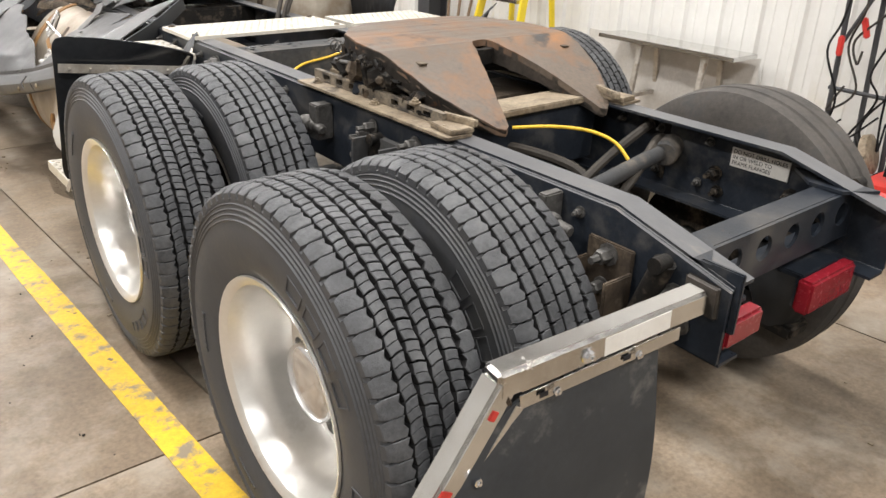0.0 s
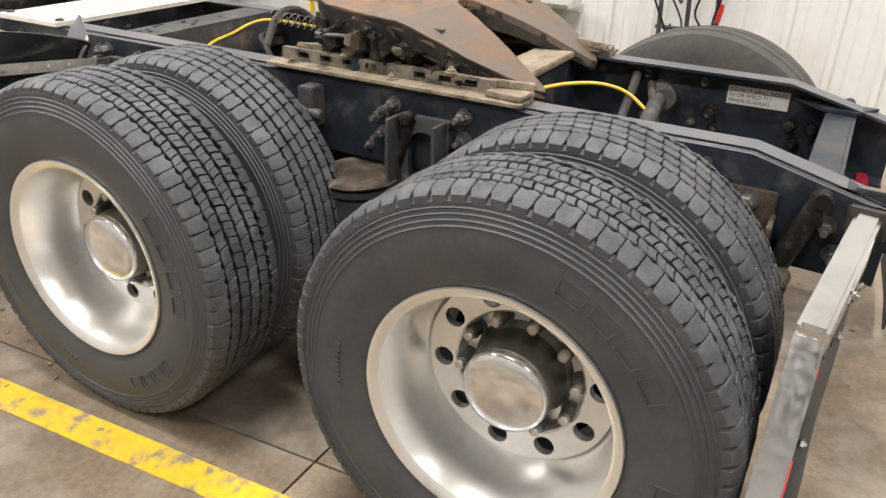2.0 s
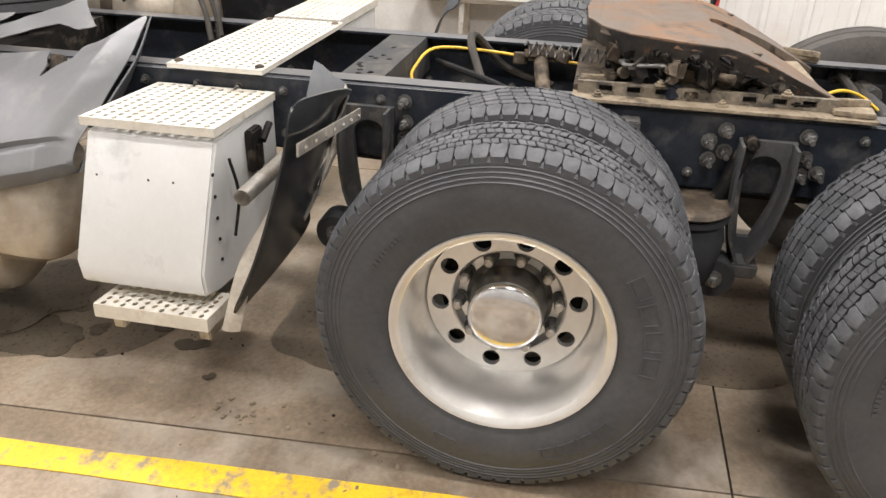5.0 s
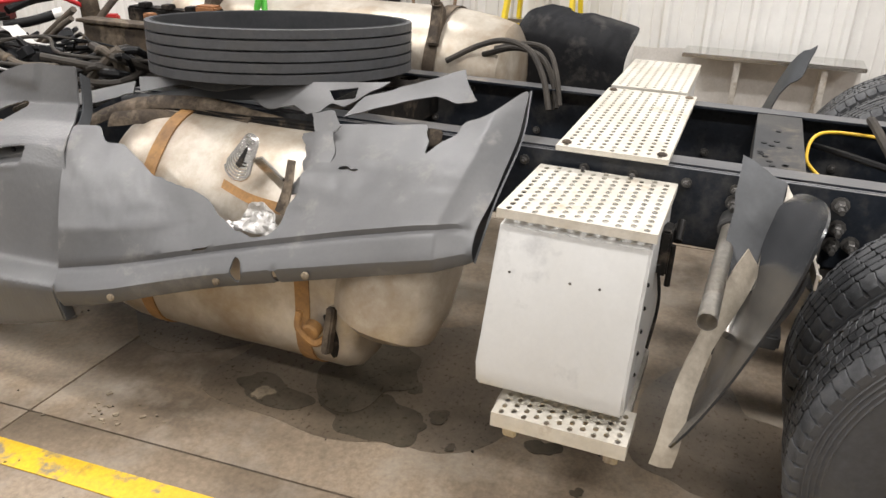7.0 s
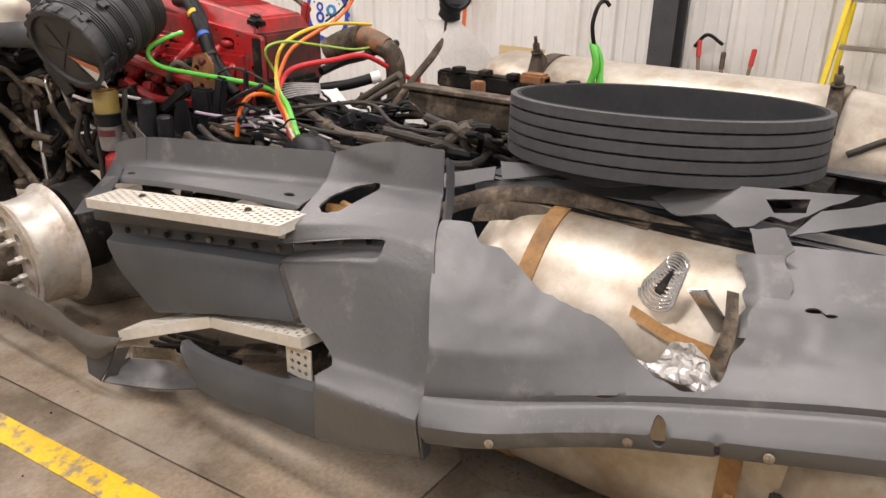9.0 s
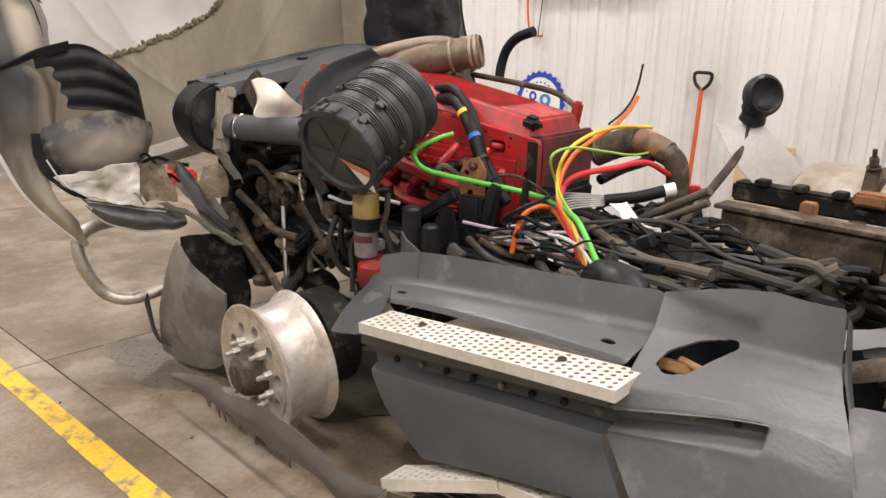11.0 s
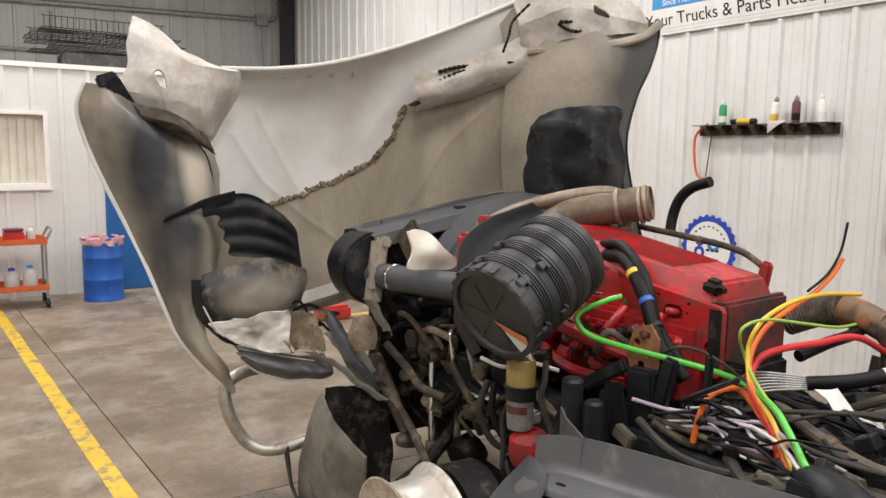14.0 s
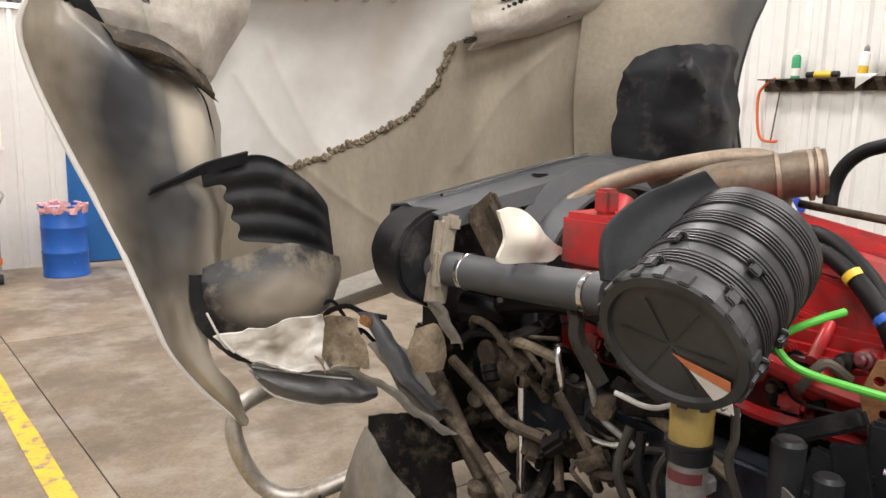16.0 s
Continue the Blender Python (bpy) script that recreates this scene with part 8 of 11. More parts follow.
outline = [(-0.706, 1.446), (-0.66, 1.456), (-0.603, 1.441), (-0.56, 1.40), (-0.519, 1.364), (-0.447, 1.318), (-0.383, 1.298), (-0.44, 1.284), (-0.486, 1.266), (-0.6, 1.275), (-0.70, 1.285), (-0.685, 1.36)]
bm = holed(B(), [(q.x, q.y) for q in smooth_path([Vector((x, z, 0)) for x, z in outline + outline[:1]], 4)[:-1]], [], 0.02)
for k in range(14):
    bmesh.ops.bisect_plane(bm, geom=list(bm.verts) + list(bm.edges) + list(bm.faces), plane_co=(-0.70 + 0.024 * k, 0, 0), plane_no=(1, 0, 0))
    bmesh.ops.bisect_plane(bm, geom=list(bm.verts) + list(bm.edges) + list(bm.faces), plane_co=(0, 1.27 + 0.014 * k, 0), plane_no=(0, 1, 0))
for v in bm.verts:
    x, z, d = v.co
    v.co = Vector((x, 8.32 - 0.7 * d - 0.05 * math.exp(-((x + 0.6) / 0.08) ** 2 - ((z - 1.36) / 0.07) ** 2) + 0.01 * noise.noise(Vector((x, z, 0)) * 14), z))
bmesh.ops.recalc_face_normals(bm, faces=bm.faces)
part("broken_bottle", bm, "bottle_cream", truck, "broken cream plastic coolant bottle")
bm = tube(B(), [(-0.665, 8.74, 1.20), (-0.63, 8.60, 1.20), (-0.605, 8.3, 1.215), (-0.58, 7.95, 1.24)], 0.062, 18, 5)
part("intake_duct", bm, "fairing_dark", truck, "grey rubber intake duct")
for p, q in (((-0.625, 8.58, 1.20), (-0.62, 8.5, 1.205)), ((-0.585, 8.03, 1.232), (-0.58, 7.9, 1.24))):
    part("hose_clamp", lathe(B(), [(0.064, 0), (0.067, 0.002), (0.067, 0.02), (0.064, 0.022)], aim(p, q), 20), "stainless", truck)

# air cleaner
ac = new("air_cleaner")
ac.parent = truck
ac["label"] = "black ribbed cylindrical air cleaner housing"
place(ac, aim((-0.777, 7.585, 1.225), (-0.40, 7.652, 1.405)))
body = [(0.178, 0.035)]
for k in range(4):
    h = 0.066 + 0.092 * k
    body += [(0.181, h)]
    for q in range(4):
        g = h + 0.004 + 0.0115 * q
        body += [(0.181, g), (0.1872, g + 0.0012), (0.1872, g + 0.0058), (0.181, g + 0.007)]
    body += [(0.181, h + 0.056), (0.1835, h + 0.058), (0.1835, h + 0.086), (0.181, h + 0.088)]
body += [(0.184, 0.42), (0.17, 0.44), (0.05, 0.445)]
part("housing", lathe(B(), body, None, 56), "cleaner_black", ac)
bm = B()
lathe(bm, [(0.001, -0.004), (0.12, 0.0), (0.158, 0.003), (0.164, -0.010), (0.186, -0.008), (0.192, 0.0), (0.192, 0.03), (0.186, 0.034)], None, 56)
lid = part("lid", bm, "cleaner_black", ac)
for i in range(20):
    a = 2 * math.pi * i / 20
    part("lid_tooth", box(B(), (0.010, 0.028, 0.044), Matrix.Rotation(a, 4, "Z") @ pose(0.192, 0, 0.014), 0.003), "cleaner_black", lid)
for i in range(6):
    part("lid_rib", box(B(), (0.12, 0.002, 0.004), Matrix.Rotation(radians(60 * i + 10), 4, "Z") @ pose(0.07, 0, -0.004)), "cleaner_black", lid)
for i in range(6):
    a = 2 * math.pi * i / 6 + 0.3
    for h, ln in ((0.05, 0.05), (0.16, 0.04)):
        bm = box(B(), (0.014, 0.03, ln), Matrix.Rotation(a, 4, "Z") @ pose(0.194, 0, h), 0.004)
        box(bm, (0.02, 0.05, 0.012), Matrix.Rotation(a, 4, "Z") @ pose(0.192, 0, h + 0.01), 0.003)
        part("clip", bm, "cleaner_black", ac)
bm = B()
to_ac = aim((-0.777, 7.585, 1.225), (-0.40, 7.652, 1.405)).inverted()


def on_lid(pts, lift):
    out = []
    for y, z in pts:
        p = to_ac @ Vector((-0.777 + (z - 1.225) * -0.48 - (y - 7.585) * 0.176, y, z))
        out.append((p.x, p.y))
    return holed(B(), out, [], 0.002, pose(0, 0, lift) @ Matrix.Diagonal((1, 1, 1, 1)))


bm = on_lid([(7.585, 1.205), (7.455, 1.165), (7.46, 1.135), (7.55, 1.172)], -0.006)
part("warning_label", bm, "label_orange", ac, "orange and white warning label")
bm = on_lid([(7.55, 1.170), (7.46, 1.133), (7.465, 1.075), (7.50, 1.09)], -0.006)
part("warning_label", bm, "sign_white", ac)
# rubber boot on top
bm = B()
outer = [(-0.775, 7.80, 1.335), (-0.765, 7.82, 1.40), (-0.735, 7.83, 1.47), (-0.645, 7.81, 1.54), (-0.56, 7.78, 1.575), (-0.475, 7.75, 1.605)]
inner = [(-0.735, 7.72, 1.345), (-0.69, 7.71, 1.39), (-0.62, 7.70, 1.435), (-0.54, 7.69, 1.48), (-0.46, 7.68, 1.51), (-0.40, 7.67, 1.53)]
rows = [[Vector(a) + Vector((0.012, 0.03, -0.01)), Vector(a), Vector(a).lerp(Vector(b), 0.35) + Vector((0.02, 0.02, -0.012)), Vector(a).lerp(Vector(b), 0.7) + Vector((0.02, 0.02, -0.012)), Vector(b), Vector(b) + Vector((0.01, -0.03, -0.02))] for a, b in zip(outer, inner)]
sheet(bm, rows, 0.012, sub=(6, 5))
part("rubber_boot", bm, "rubber_plain", truck, "folded black rubber intake boot")

# fuel filter stack
ff = new("fuel_filter")
ff.parent = truck
ff["label"] = "fuel filter with amber bowl and grey head"
place(ff, pose(-0.60, 7.64, 0.70))
part("bowl", lathe(B(), [(0.05, 0.22), (0.056, 0.225), (0.056, 0.32), (0.05, 0.33)], None, 24), "amber", ff, "amber glass bowl")
part("collar", lathe(B(), [(0.05, 0.17), (0.06, 0.175), (0.06, 0.215), (0.065, 0.218), (0.065, 0.228), (0.05, 0.23)], None, 24), "black_plastic", ff)
bm = B()
lathe(bm, [(0.03, 0.05), (0.048, 0.06), (0.052, 0.11), (0.05, 0.17), (0.03, 0.18)], None, 20)
box(bm, (0.09, 0.05, 0.05), pose(0.03, -0.02, 0.10), 0.01)
box(bm, (0.05, 0.10, 0.04), pose(0.0, 0.0, 0.075), 0.01)
part("filter_head", bm, "cast_grey", ff)
bm = lathe(B(), [(0.0535, 0.125), (0.0535, 0.155)], None, 12, start=150, sweep=110)
part("label_strip", bm, "maroon", ff)
bm = B()
lathe(bm, [(0.02, -0.09), (0.07, -0.08), (0.085, -0.04), (0.08, 0.02), (0.05, 0.05)], pose(0.03, -0.03, 0), 22)
block(bm, (-0.03, -0.14, -0.06), (0.12, 0.02, 0.03), 0.02)
part("red_pump", bm, "red_engine", ff, "red pump body")

# brackets and black boxes beside the engine
def loose(name, bm, material, label=""):
    return part(name, bm, material, truck, label)


bm = B()
rod(bm, (-0.56, 7.40, 0.70), (-0.56, 7.40, 1.01), 0.04, edge=0.01)
rod(bm, (-0.54, 7.31, 0.66), (-0.54, 7.31, 0.95), 0.035, edge=0.01)
loose("receiver_drier", bm, "black_plastic")
bm = B()
holed(bm, [(-0.03, -0.10), (0.03, -0.12), (0.07, -0.04), (0.065, 0.06), (0.03, 0.11), (-0.03, 0.09), (-0.06, 0.0)], [disc_pts(0.0, -0.04, 0.014, 10), disc_pts(0.03, 0.0, 0.014, 10), disc_pts(-0.02, 0.04, 0.014, 10), disc_pts(0.02, 0.07, 0.014, 10)], 0.012,
      Matrix(((0.25, 0, -0.97, -0.33), (-0.97, 0, -0.25, 7.30), (0, 1, 0, 1.09), (0, 0, 0, 1))))
loose("mount_bracket", bm, "rust", "rusty copper-brown drilled bracket")
for sz, mm in (((0.05, 0.10, 0.26), pose(-0.36, 7.26, 0.92, 0, 0, 10)), ((0.03, 0.24, 0.05), pose(-0.38, 7.42, 0.99, -30, 0, 0)), ((0.04, 0.06, 0.22), pose(-0.34, 7.18, 1.0, 14, 0, 0)), ((0.03, 0.16, 0.16), pose(-0.40, 7.36, 0.86, 8, 10, 0)), ((0.02, 0.03, 0.34), pose(-0.33, 7.02, 0.98, 0, 4, 0)), ((0.012, 0.09, 0.20), pose(-0.44, 7.30, 0.90, -16, 6, 0))):
    loose("mount_stand", crumple(box(B(), sz, mm, 0.01), 0.01, 9, 0.003), "black_plastic")
bm = B()
rod(bm, (-0.58, 8.30, 0.47), (-0.55, 8.35, 0.84), 0.016, edge=0.004)
loose("shock_rod", bm, "chrome", "polished steel shock rod")
bm = B()
lathe(bm, [(0.018, 0), (0.026, 0.006), (0.026, 0.03), (0.018, 0.035)], pose(-0.57, 8.35, 0.86, 0, 90, 0), 14)
box(bm, (0.04, 0.03, 0.06), pose(-0.55, 8.35, 0.87), 0.006)
loose("shock_eye", bm, "iron_brown")
loose("shock_body", rod(B(), (-0.6, 8.28, 0.20), (-0.58, 8.30, 0.48), 0.03, edge=0.005), "iron_brown")
bm = B()
rod(bm, (-0.62, 8.74, 0.74), (-0.61, 8.47, 0.46), 0.042, 0.028, edge=0.01)
lathe(bm, [(0.03, 0), (0.045, 0.01), (0.045, 0.06), (0.03, 0.07)], pose(-0.60, 8.75, 0.75, 0, -90, 0), 16)
lathe(bm, [(0.03, 0), (0.06, 0.01), (0.062, 0.04), (0.03, 0.06)], pose(-0.61, 8.46, 0.41, 0, 0, 0), 16)
loose("pitman_arm", bm, "iron_brown", "dusty brown steering pitman arm")
bm = B()
lathe(bm, [(0.05, 0), (0.09, 0.02), (0.10, 0.10), (0.085, 0.22), (0.05, 0.26)], aim((-0.44, 8.62, 0.80), (-0.44, 8.36, 0.92)), 18)
box(bm, (0.14, 0.12, 0.14), pose(-0.46, 8.50, 0.88, 20, 0, 0), 0.03)
rod(bm, (-0.56, 8.55, 0.90), (-0.40, 8.55, 0.90), 0.05, edge=0.01)
loose("steering_gear", bm, "iron_brown", "brown cast steering gear box")
for pts, r, mname in (
    ([(-0.56, 8.62, 0.98), (-0.60, 8.56, 1.03), (-0.60, 8.46, 1.02), (-0.57, 8.40, 0.95), (-0.55, 8.34, 0.90)], 0.014, "iron_brown"),
    ([(-0.50, 8.20, 1.00), (-0.56, 8.18, 1.02), (-0.58, 8.14, 0.95), (-0.55, 8.12, 0.80), (-0.52, 8.0, 0.76), (-0.48, 7.86, 0.80)], 0.012, "stainless"),
    ([(-0.48, 8.10, 1.00), (-0.55, 8.06, 1.01), (-0.57, 8.02, 0.95), (-0.54, 8.0, 0.85), (-0.5, 7.9, 0.78)], 0.011, "cast_grey"),
    ([(-0.62, 8.66, 0.86), (-0.60, 8.5, 0.78), (-0.60, 8.36, 0.72), (-0.56, 8.22, 0.70)], 0.02, "iron_brown"),
    ([(-0.60, 7.9, 0.97), (-0.56, 7.8, 0.95), (-0.5, 7.72, 0.98), (-0.45, 7.6, 0.97)], 0.008, "cable_white"),
    ([(-0.62, 7.78, 0.90), (-0.64, 7.76, 0.78), (-0.6, 7.72, 0.68), (-0.55, 7.7, 0.66)], 0.014, "hose_black"),
    ([(-0.62, 7.82, 0.90), (-0.66, 7.82, 0.78), (-0.62, 7.78, 0.66), (-0.55, 7.72, 0.62)], 0.014, "hose"),
    ([(-0.50, 8.75, 0.98), (-0.46, 8.5, 1.08), (-0.42, 8.2, 1.12), (-0.35, 7.9, 1.02)], 0.035, "hose_black"),
    ([(-0.55, 8.70, 1.05), (-0.50, 8.62, 1.04), (-0.44, 8.58, 1.02), (-0.40, 8.58, 1.10), (-0.38, 8.58, 1.22)], 0.05, "hose_black"),
    ([(-0.30, 8.5, 0.6), (-0.45, 8.3, 0.55), (-0.62, 8.25, 0.42), (-0.8, 8.2, 0.36)], 0.03, "iron_dark"),
    ([(0.3, 7.72, 0.36), (0.0, 7.72, 0.34), (-0.5, 7.72, 0.36), (-0.86, 7.72, 0.41)], 0.06, "iron_dark"),
    ([(-0.66, 8.72, 0.70), (-0.62, 8.5, 0.56), (-0.68, 8.2, 0.46), (-0.78, 7.9, 0.42)], 0.02, "iron_brown"),
):
    loose("pipe", tube(B(), pts, r, 10), mname)
bm = B()
lathe(bm, [(0.03, 0), (0.085, 0.01), (0.088, 0.05), (0.095, 0.055), (0.095, 0.065), (0.088, 0.07), (0.085, 0.11), (0.03, 0.125)], aim((-0.72, 7.83, 0.44), (-0.60, 7.93, 0.50)), 22)
loose("brake_chamber", bm, "black_plastic", "black brake chamber")
bm = B()
lathe(bm, [(0.20, 0), (0.21, 0.02), (0.21, 0.14), (0.15, 0.16)], aim((-0.86, 7.73, 0.41), (-0.56, 7.72, 0.41)), 30)
loose("brake_drum", bm, "iron_dark")
# block of dark castings behind, deep in the bay
rng = random.Random(21)
bm = B()
for i in range(70):
    x, y, z = rng.uniform(-0.5, -0.1), rng.uniform(7.2, 8.7), rng.uniform(0.5, 1.0)
    if rng.random() < 0.5:
        box(bm, (rng.uniform(0.03, 0.1), rng.uniform(0.04, 0.14), rng.uniform(0.04, 0.12)), pose(x, y, z, rng.uniform(-30, 30), rng.uniform(-30, 30), rng.uniform(0, 90)), 0.008, 1)
    else:
        v = Vector([rng.uniform(-1, 1) for _ in range(3)]).normalized() * rng.uniform(0.05, 0.18)
        rod(bm, (x, y, z), Vector((x, y, z)) + v, rng.uniform(0.008, 0.035), segs=8)
tagged(loose("bay_casting", bm, "iron_dark"), kind="stuff")
bm = B()
for i in range(30):
    x, y, z = rng.uniform(-0.55, -0.2), rng.uniform(7.75, 8.7), rng.uniform(0.55, 1.0)
    v = Vector((rng.uniform(-0.3, 0.3), rng.uniform(-1, 1), rng.uniform(-0.6, 0.6))).normalized() * rng.uniform(0.08, 0.22)
    if i % 3:
        rod(bm, (x, y, z), Vector((x, y, z)) + v, rng.uniform(0.008, 0.02), segs=8)
    else:
        lathe(bm, [(0.02, 0), (0.035, 0.006), (0.035, 0.04), (0.02, 0.05)], Matrix.Translation((x, y, z)) @ Euler((rng.uniform(0, 3), rng.uniform(0, 3), 0)).to_matrix().to_4x4(), 12)
tagged(loose("bay_linkage", bm, "iron_brown"), kind="stuff")

# steering column with wheel hub and plastic sheet
stc = new("steering_column")
stc.parent = truck
stc["label"] = "upright steering column with bare black hub"
place(stc, Matrix())
bm = B()
lathe(bm, [(0.065, -0.02), (0.082, -0.01), (0.085, 0.02), (0.07, 0.035), (0.055, 0.02), (0.02, 0.01)], aim((0.60, 6.56, 1.45), (0.35, 6.2, 1.53)), 28)
lathe(bm, [(0.055, 0), (0.06, 0.03), (0.05, 0.05), (0.055, 0.08), (0.03, 0.10)], aim((0.60, 6.57, 1.42), (0.62, 6.62, 1.25)), 20)
part("hub", bm, "black_plastic", stc)
bm = tube(B(), [(0.61, 6.60, 1.38), (0.55, 6.60, 1.22), (0.38, 6.62, 1.08), (0.25, 6.68, 0.92), (0.22, 6.72, 0.80)], 0.018, 10)
part("shaft", bm, "iron_brown", stc)
bm = sheet(B(), [[(0.50, 6.70, 1.33), (0.62, 6.55, 1.33)], [(0.52, 6.60, 1.18), (0.68, 6.42, 1.20)], [(0.58, 6.48, 1.03), (0.72, 6.36, 1.06)]], 0.004, sub=(4, 4), rough=0.004)
part("plastic_sheet", bm, "poly_sheet", stc, "crumpled clear plastic sheet")
bm = lathe(B(), [(0.065, 0), (0.06, 0.02), (0.04, 0.08), (0.025, 0.13)], pose(0.20, 6.66, 0.80, 0, 10, 0), 16)
part("shift_boot", bm, "iron_brown", truck)

# cab floor remains: crossbeam with clips, frame tray, brown tray wall
bm = B()
block(bm, (0.02, 5.85, 0.98), (0.07, 6.40, 1.10), 0.01)
block(bm, (0.0, 5.82, 1.10), (0.10, 6.42, 1.115), 0.003)
loose("cab_crossmember", bm, "iron_brown", "rusty brown cab floor beam")
bm = B()
block(bm, (0.52, 5.3, 1.02), (0.62, 6.6, 1.10), 0.01)
for i in range(8):
    block(bm, (0.50, 5.4 + 0.15 * i, 1.10), (0.56, 5.45 + 0.15 * i, 1.125), 0.004)
loose("cab_sill", bm, "iron_dark")
loose("clip_block", block(B(), (0.48, 6.0, 1.09), (0.56, 6.12, 1.14), 0.01), "rust")
loose("clip_block", block(B(), (0.2, 6.15, 1.08), (0.25, 6.2, 1.13), 0.005), "rust")

# green strap and black hook
bm = tube(B(), [(0.58, 5.82, 1.10), (0.585, 5.80, 1.20), (0.60, 5.83, 1.28), (0.62, 5.80, 1.22), (0.60, 5.78, 1.10)], 0.016, 8)
loose("green_strap", bm, "cable_green", "bright green lashing strap")
bm = tube(B(), [(0.60, 5.82, 1.26), (0.58, 5.83, 1.36), (0.60, 5.82, 1.44), (0.62, 5.80, 1.46), (0.63, 5.78, 1.44)], 0.009, 8)
loose("strap_hook", bm, "iron_dark")

# coloured cables
CABLES = [
    ("cable_white", 0.009, [(-0.36, 7.30, 0.92), (-0.30, 7.1, 0.92), (-0.25, 6.95, 0.91), (-0.2, 6.85, 0.89)]),
    ("hose_black", 0.028, [(-0.10, 7.72, 1.38), (-0.16, 7.55, 1.38), (-0.24, 7.38, 1.28), (-0.28, 7.26, 1.12), (-0.26, 7.16, 1.02)]),
    ("hose_black", 0.020, [(-0.08, 7.76, 1.42), (-0.13, 7.6, 1.43), (-0.20, 7.42, 1.34), (-0.25, 7.30, 1.18), (-0.24, 7.18, 1.05)]),
    ("hose_black", 0.026, [(0.56, 7.96, 1.42), (0.58, 7.965, 1.50), (0.59, 7.94, 1.58), (0.60, 7.88, 1.64), (0.61, 7.78, 1.675)]),
    ("iron_brown", 0.014, [(0.34, 7.95, 1.46), (0.38, 7.65, 1.43), (0.40, 7.45, 1.40), (0.38, 7.30, 1.34)]),
]
for mname, r, pts in CABLES:
    loose("cable", tube(B(), pts, r, 12, 8), mname)


def cable(mname, r, label, pts):
    loose("cable", tube(B(), pts, r, 10, 8), mname, label)


cable("cable_green", 0.0105, "thick green cable", [(-0.30, 7.435, 1.272), (-0.36, 7.466, 1.253), (-0.42, 7.523, 1.208), (-0.43, 7.522, 1.167), (-0.42, 7.457, 1.13), (-0.38, 7.294, 1.113), (-0.33, 7.169, 1.101), (-0.28, 7.052, 1.086), (-0.193, 6.981, 1.048), (-0.324, 6.782, 1.048), (-0.384, 6.691, 1.016), (-0.455, 6.583, 0.954)])
cable("cable_lime", 0.0055, "thin lime green cable", [(0.659, 6.98, 1.184), (0.351, 6.96, 1.179), (0.109, 6.95, 1.218), (-0.117, 6.95, 1.258), (-0.235, 6.95, 1.252), (-0.25, 6.96, 1.212), (-0.182, 6.98, 1.123), (-0.259, 6.88, 1.078), (-0.356, 6.734, 1.030), (-0.443, 6.601, 0.950)])
cable("cable_yellow", 0.008, "yellow cable", [(0.469, 6.97, 1.287), (0.248, 6.97, 1.308), (0.06, 6.97, 1.302), (-0.088, 6.97, 1.266), (-0.156, 6.97, 1.223), (-0.174, 6.98, 1.148), (-0.235, 6.916, 1.058), (-0.328, 6.775, 1.003), (-0.414, 6.645, 0.913)])
cable("cable_orange", 0.009, "orange cable", [(0.382, 7.0, 1.422), (0.316, 7.0, 1.362), (0.202, 7.0, 1.304), (0.068, 7.0, 1.264), (-0.058, 7.0, 1.212), (-0.124, 7.0, 1.136), (-0.226, 6.93, 1.066), (-0.297, 6.823, 1.008), (-0.395, 6.673, 0.899)])
cable("cable_red", 0.0125, "red battery cable", [(0.618, 6.85, 1.022), (0.47, 6.86, 1.089), (0.339, 6.88, 1.152), (0.247, 6.9, 1.164), (0.138, 6.92, 1.154), (0.005, 6.95, 1.148), (-0.093, 6.97, 1.132), (-0.141, 6.98, 1.091), (-0.236, 6.915, 1.046), (-0.298, 6.821, 0.997), (-0.339, 6.758, 0.963), (-0.363, 6.722, 0.91)])
cable("cable_orange", 0.010, "orange cable", [(-0.42, 6.986, 0.885), (-0.41, 6.979, 0.961), (-0.38, 6.971, 1.026), (-0.33, 6.947, 1.057), (-0.188, 6.989, 1.016), (-0.266, 6.869, 0.995), (-0.347, 6.746, 0.957), (-0.402, 6.664, 0.903)])
cable("hose_black", 0.005, "", [(0.399, 7.0, 1.557), (0.365, 7.0, 1.449), (0.29, 7.0, 1.371), (0.176, 7.0, 1.32)])
cable("hose", 0.006, "", [(-0.3, 7.228, 1.106), (-0.29, 7.173, 1.136), (-0.27, 7.11, 1.14), (-0.25, 7.032, 1.115), (-0.193, 6.981, 1.058), (-0.31, 6.802, 1.038), (-0.4, 6.667, 0.992), (-0.456, 6.581, 0.944)])
cable("cable_violet", 0.007, "pale violet cable", [(-0.42, 7.248, 0.953), (-0.38, 7.117, 0.945), (-0.35, 7.003, 0.949), (-0.33, 6.904, 0.964), (-0.293, 6.828, 0.972), (-0.387, 6.686, 0.984), (-0.454, 6.584, 0.959)])
cable("cable_white", 0.006, "", [(-0.34, 6.84, 0.97), (-0.40, 6.70, 0.97), (-0.46, 6.60, 0.945)])
cable("hose_black", 0.022, "black taped cable harness", [(0.69, 6.98, 1.173), (0.545, 6.97, 1.163), (0.409, 6.96, 1.141), (0.237, 6.95, 1.134), (0.10, 6.97, 1.10)])
cable("hose_brown", 0.021, "dusty brown frame pipe", [(-0.1, 6.91, 0.979), (-0.15, 6.767, 0.945), (-0.2, 6.65, 0.935), (-0.25, 6.51, 0.931), (-0.28, 6.374, 0.947), (-0.3, 6.25, 0.956)])
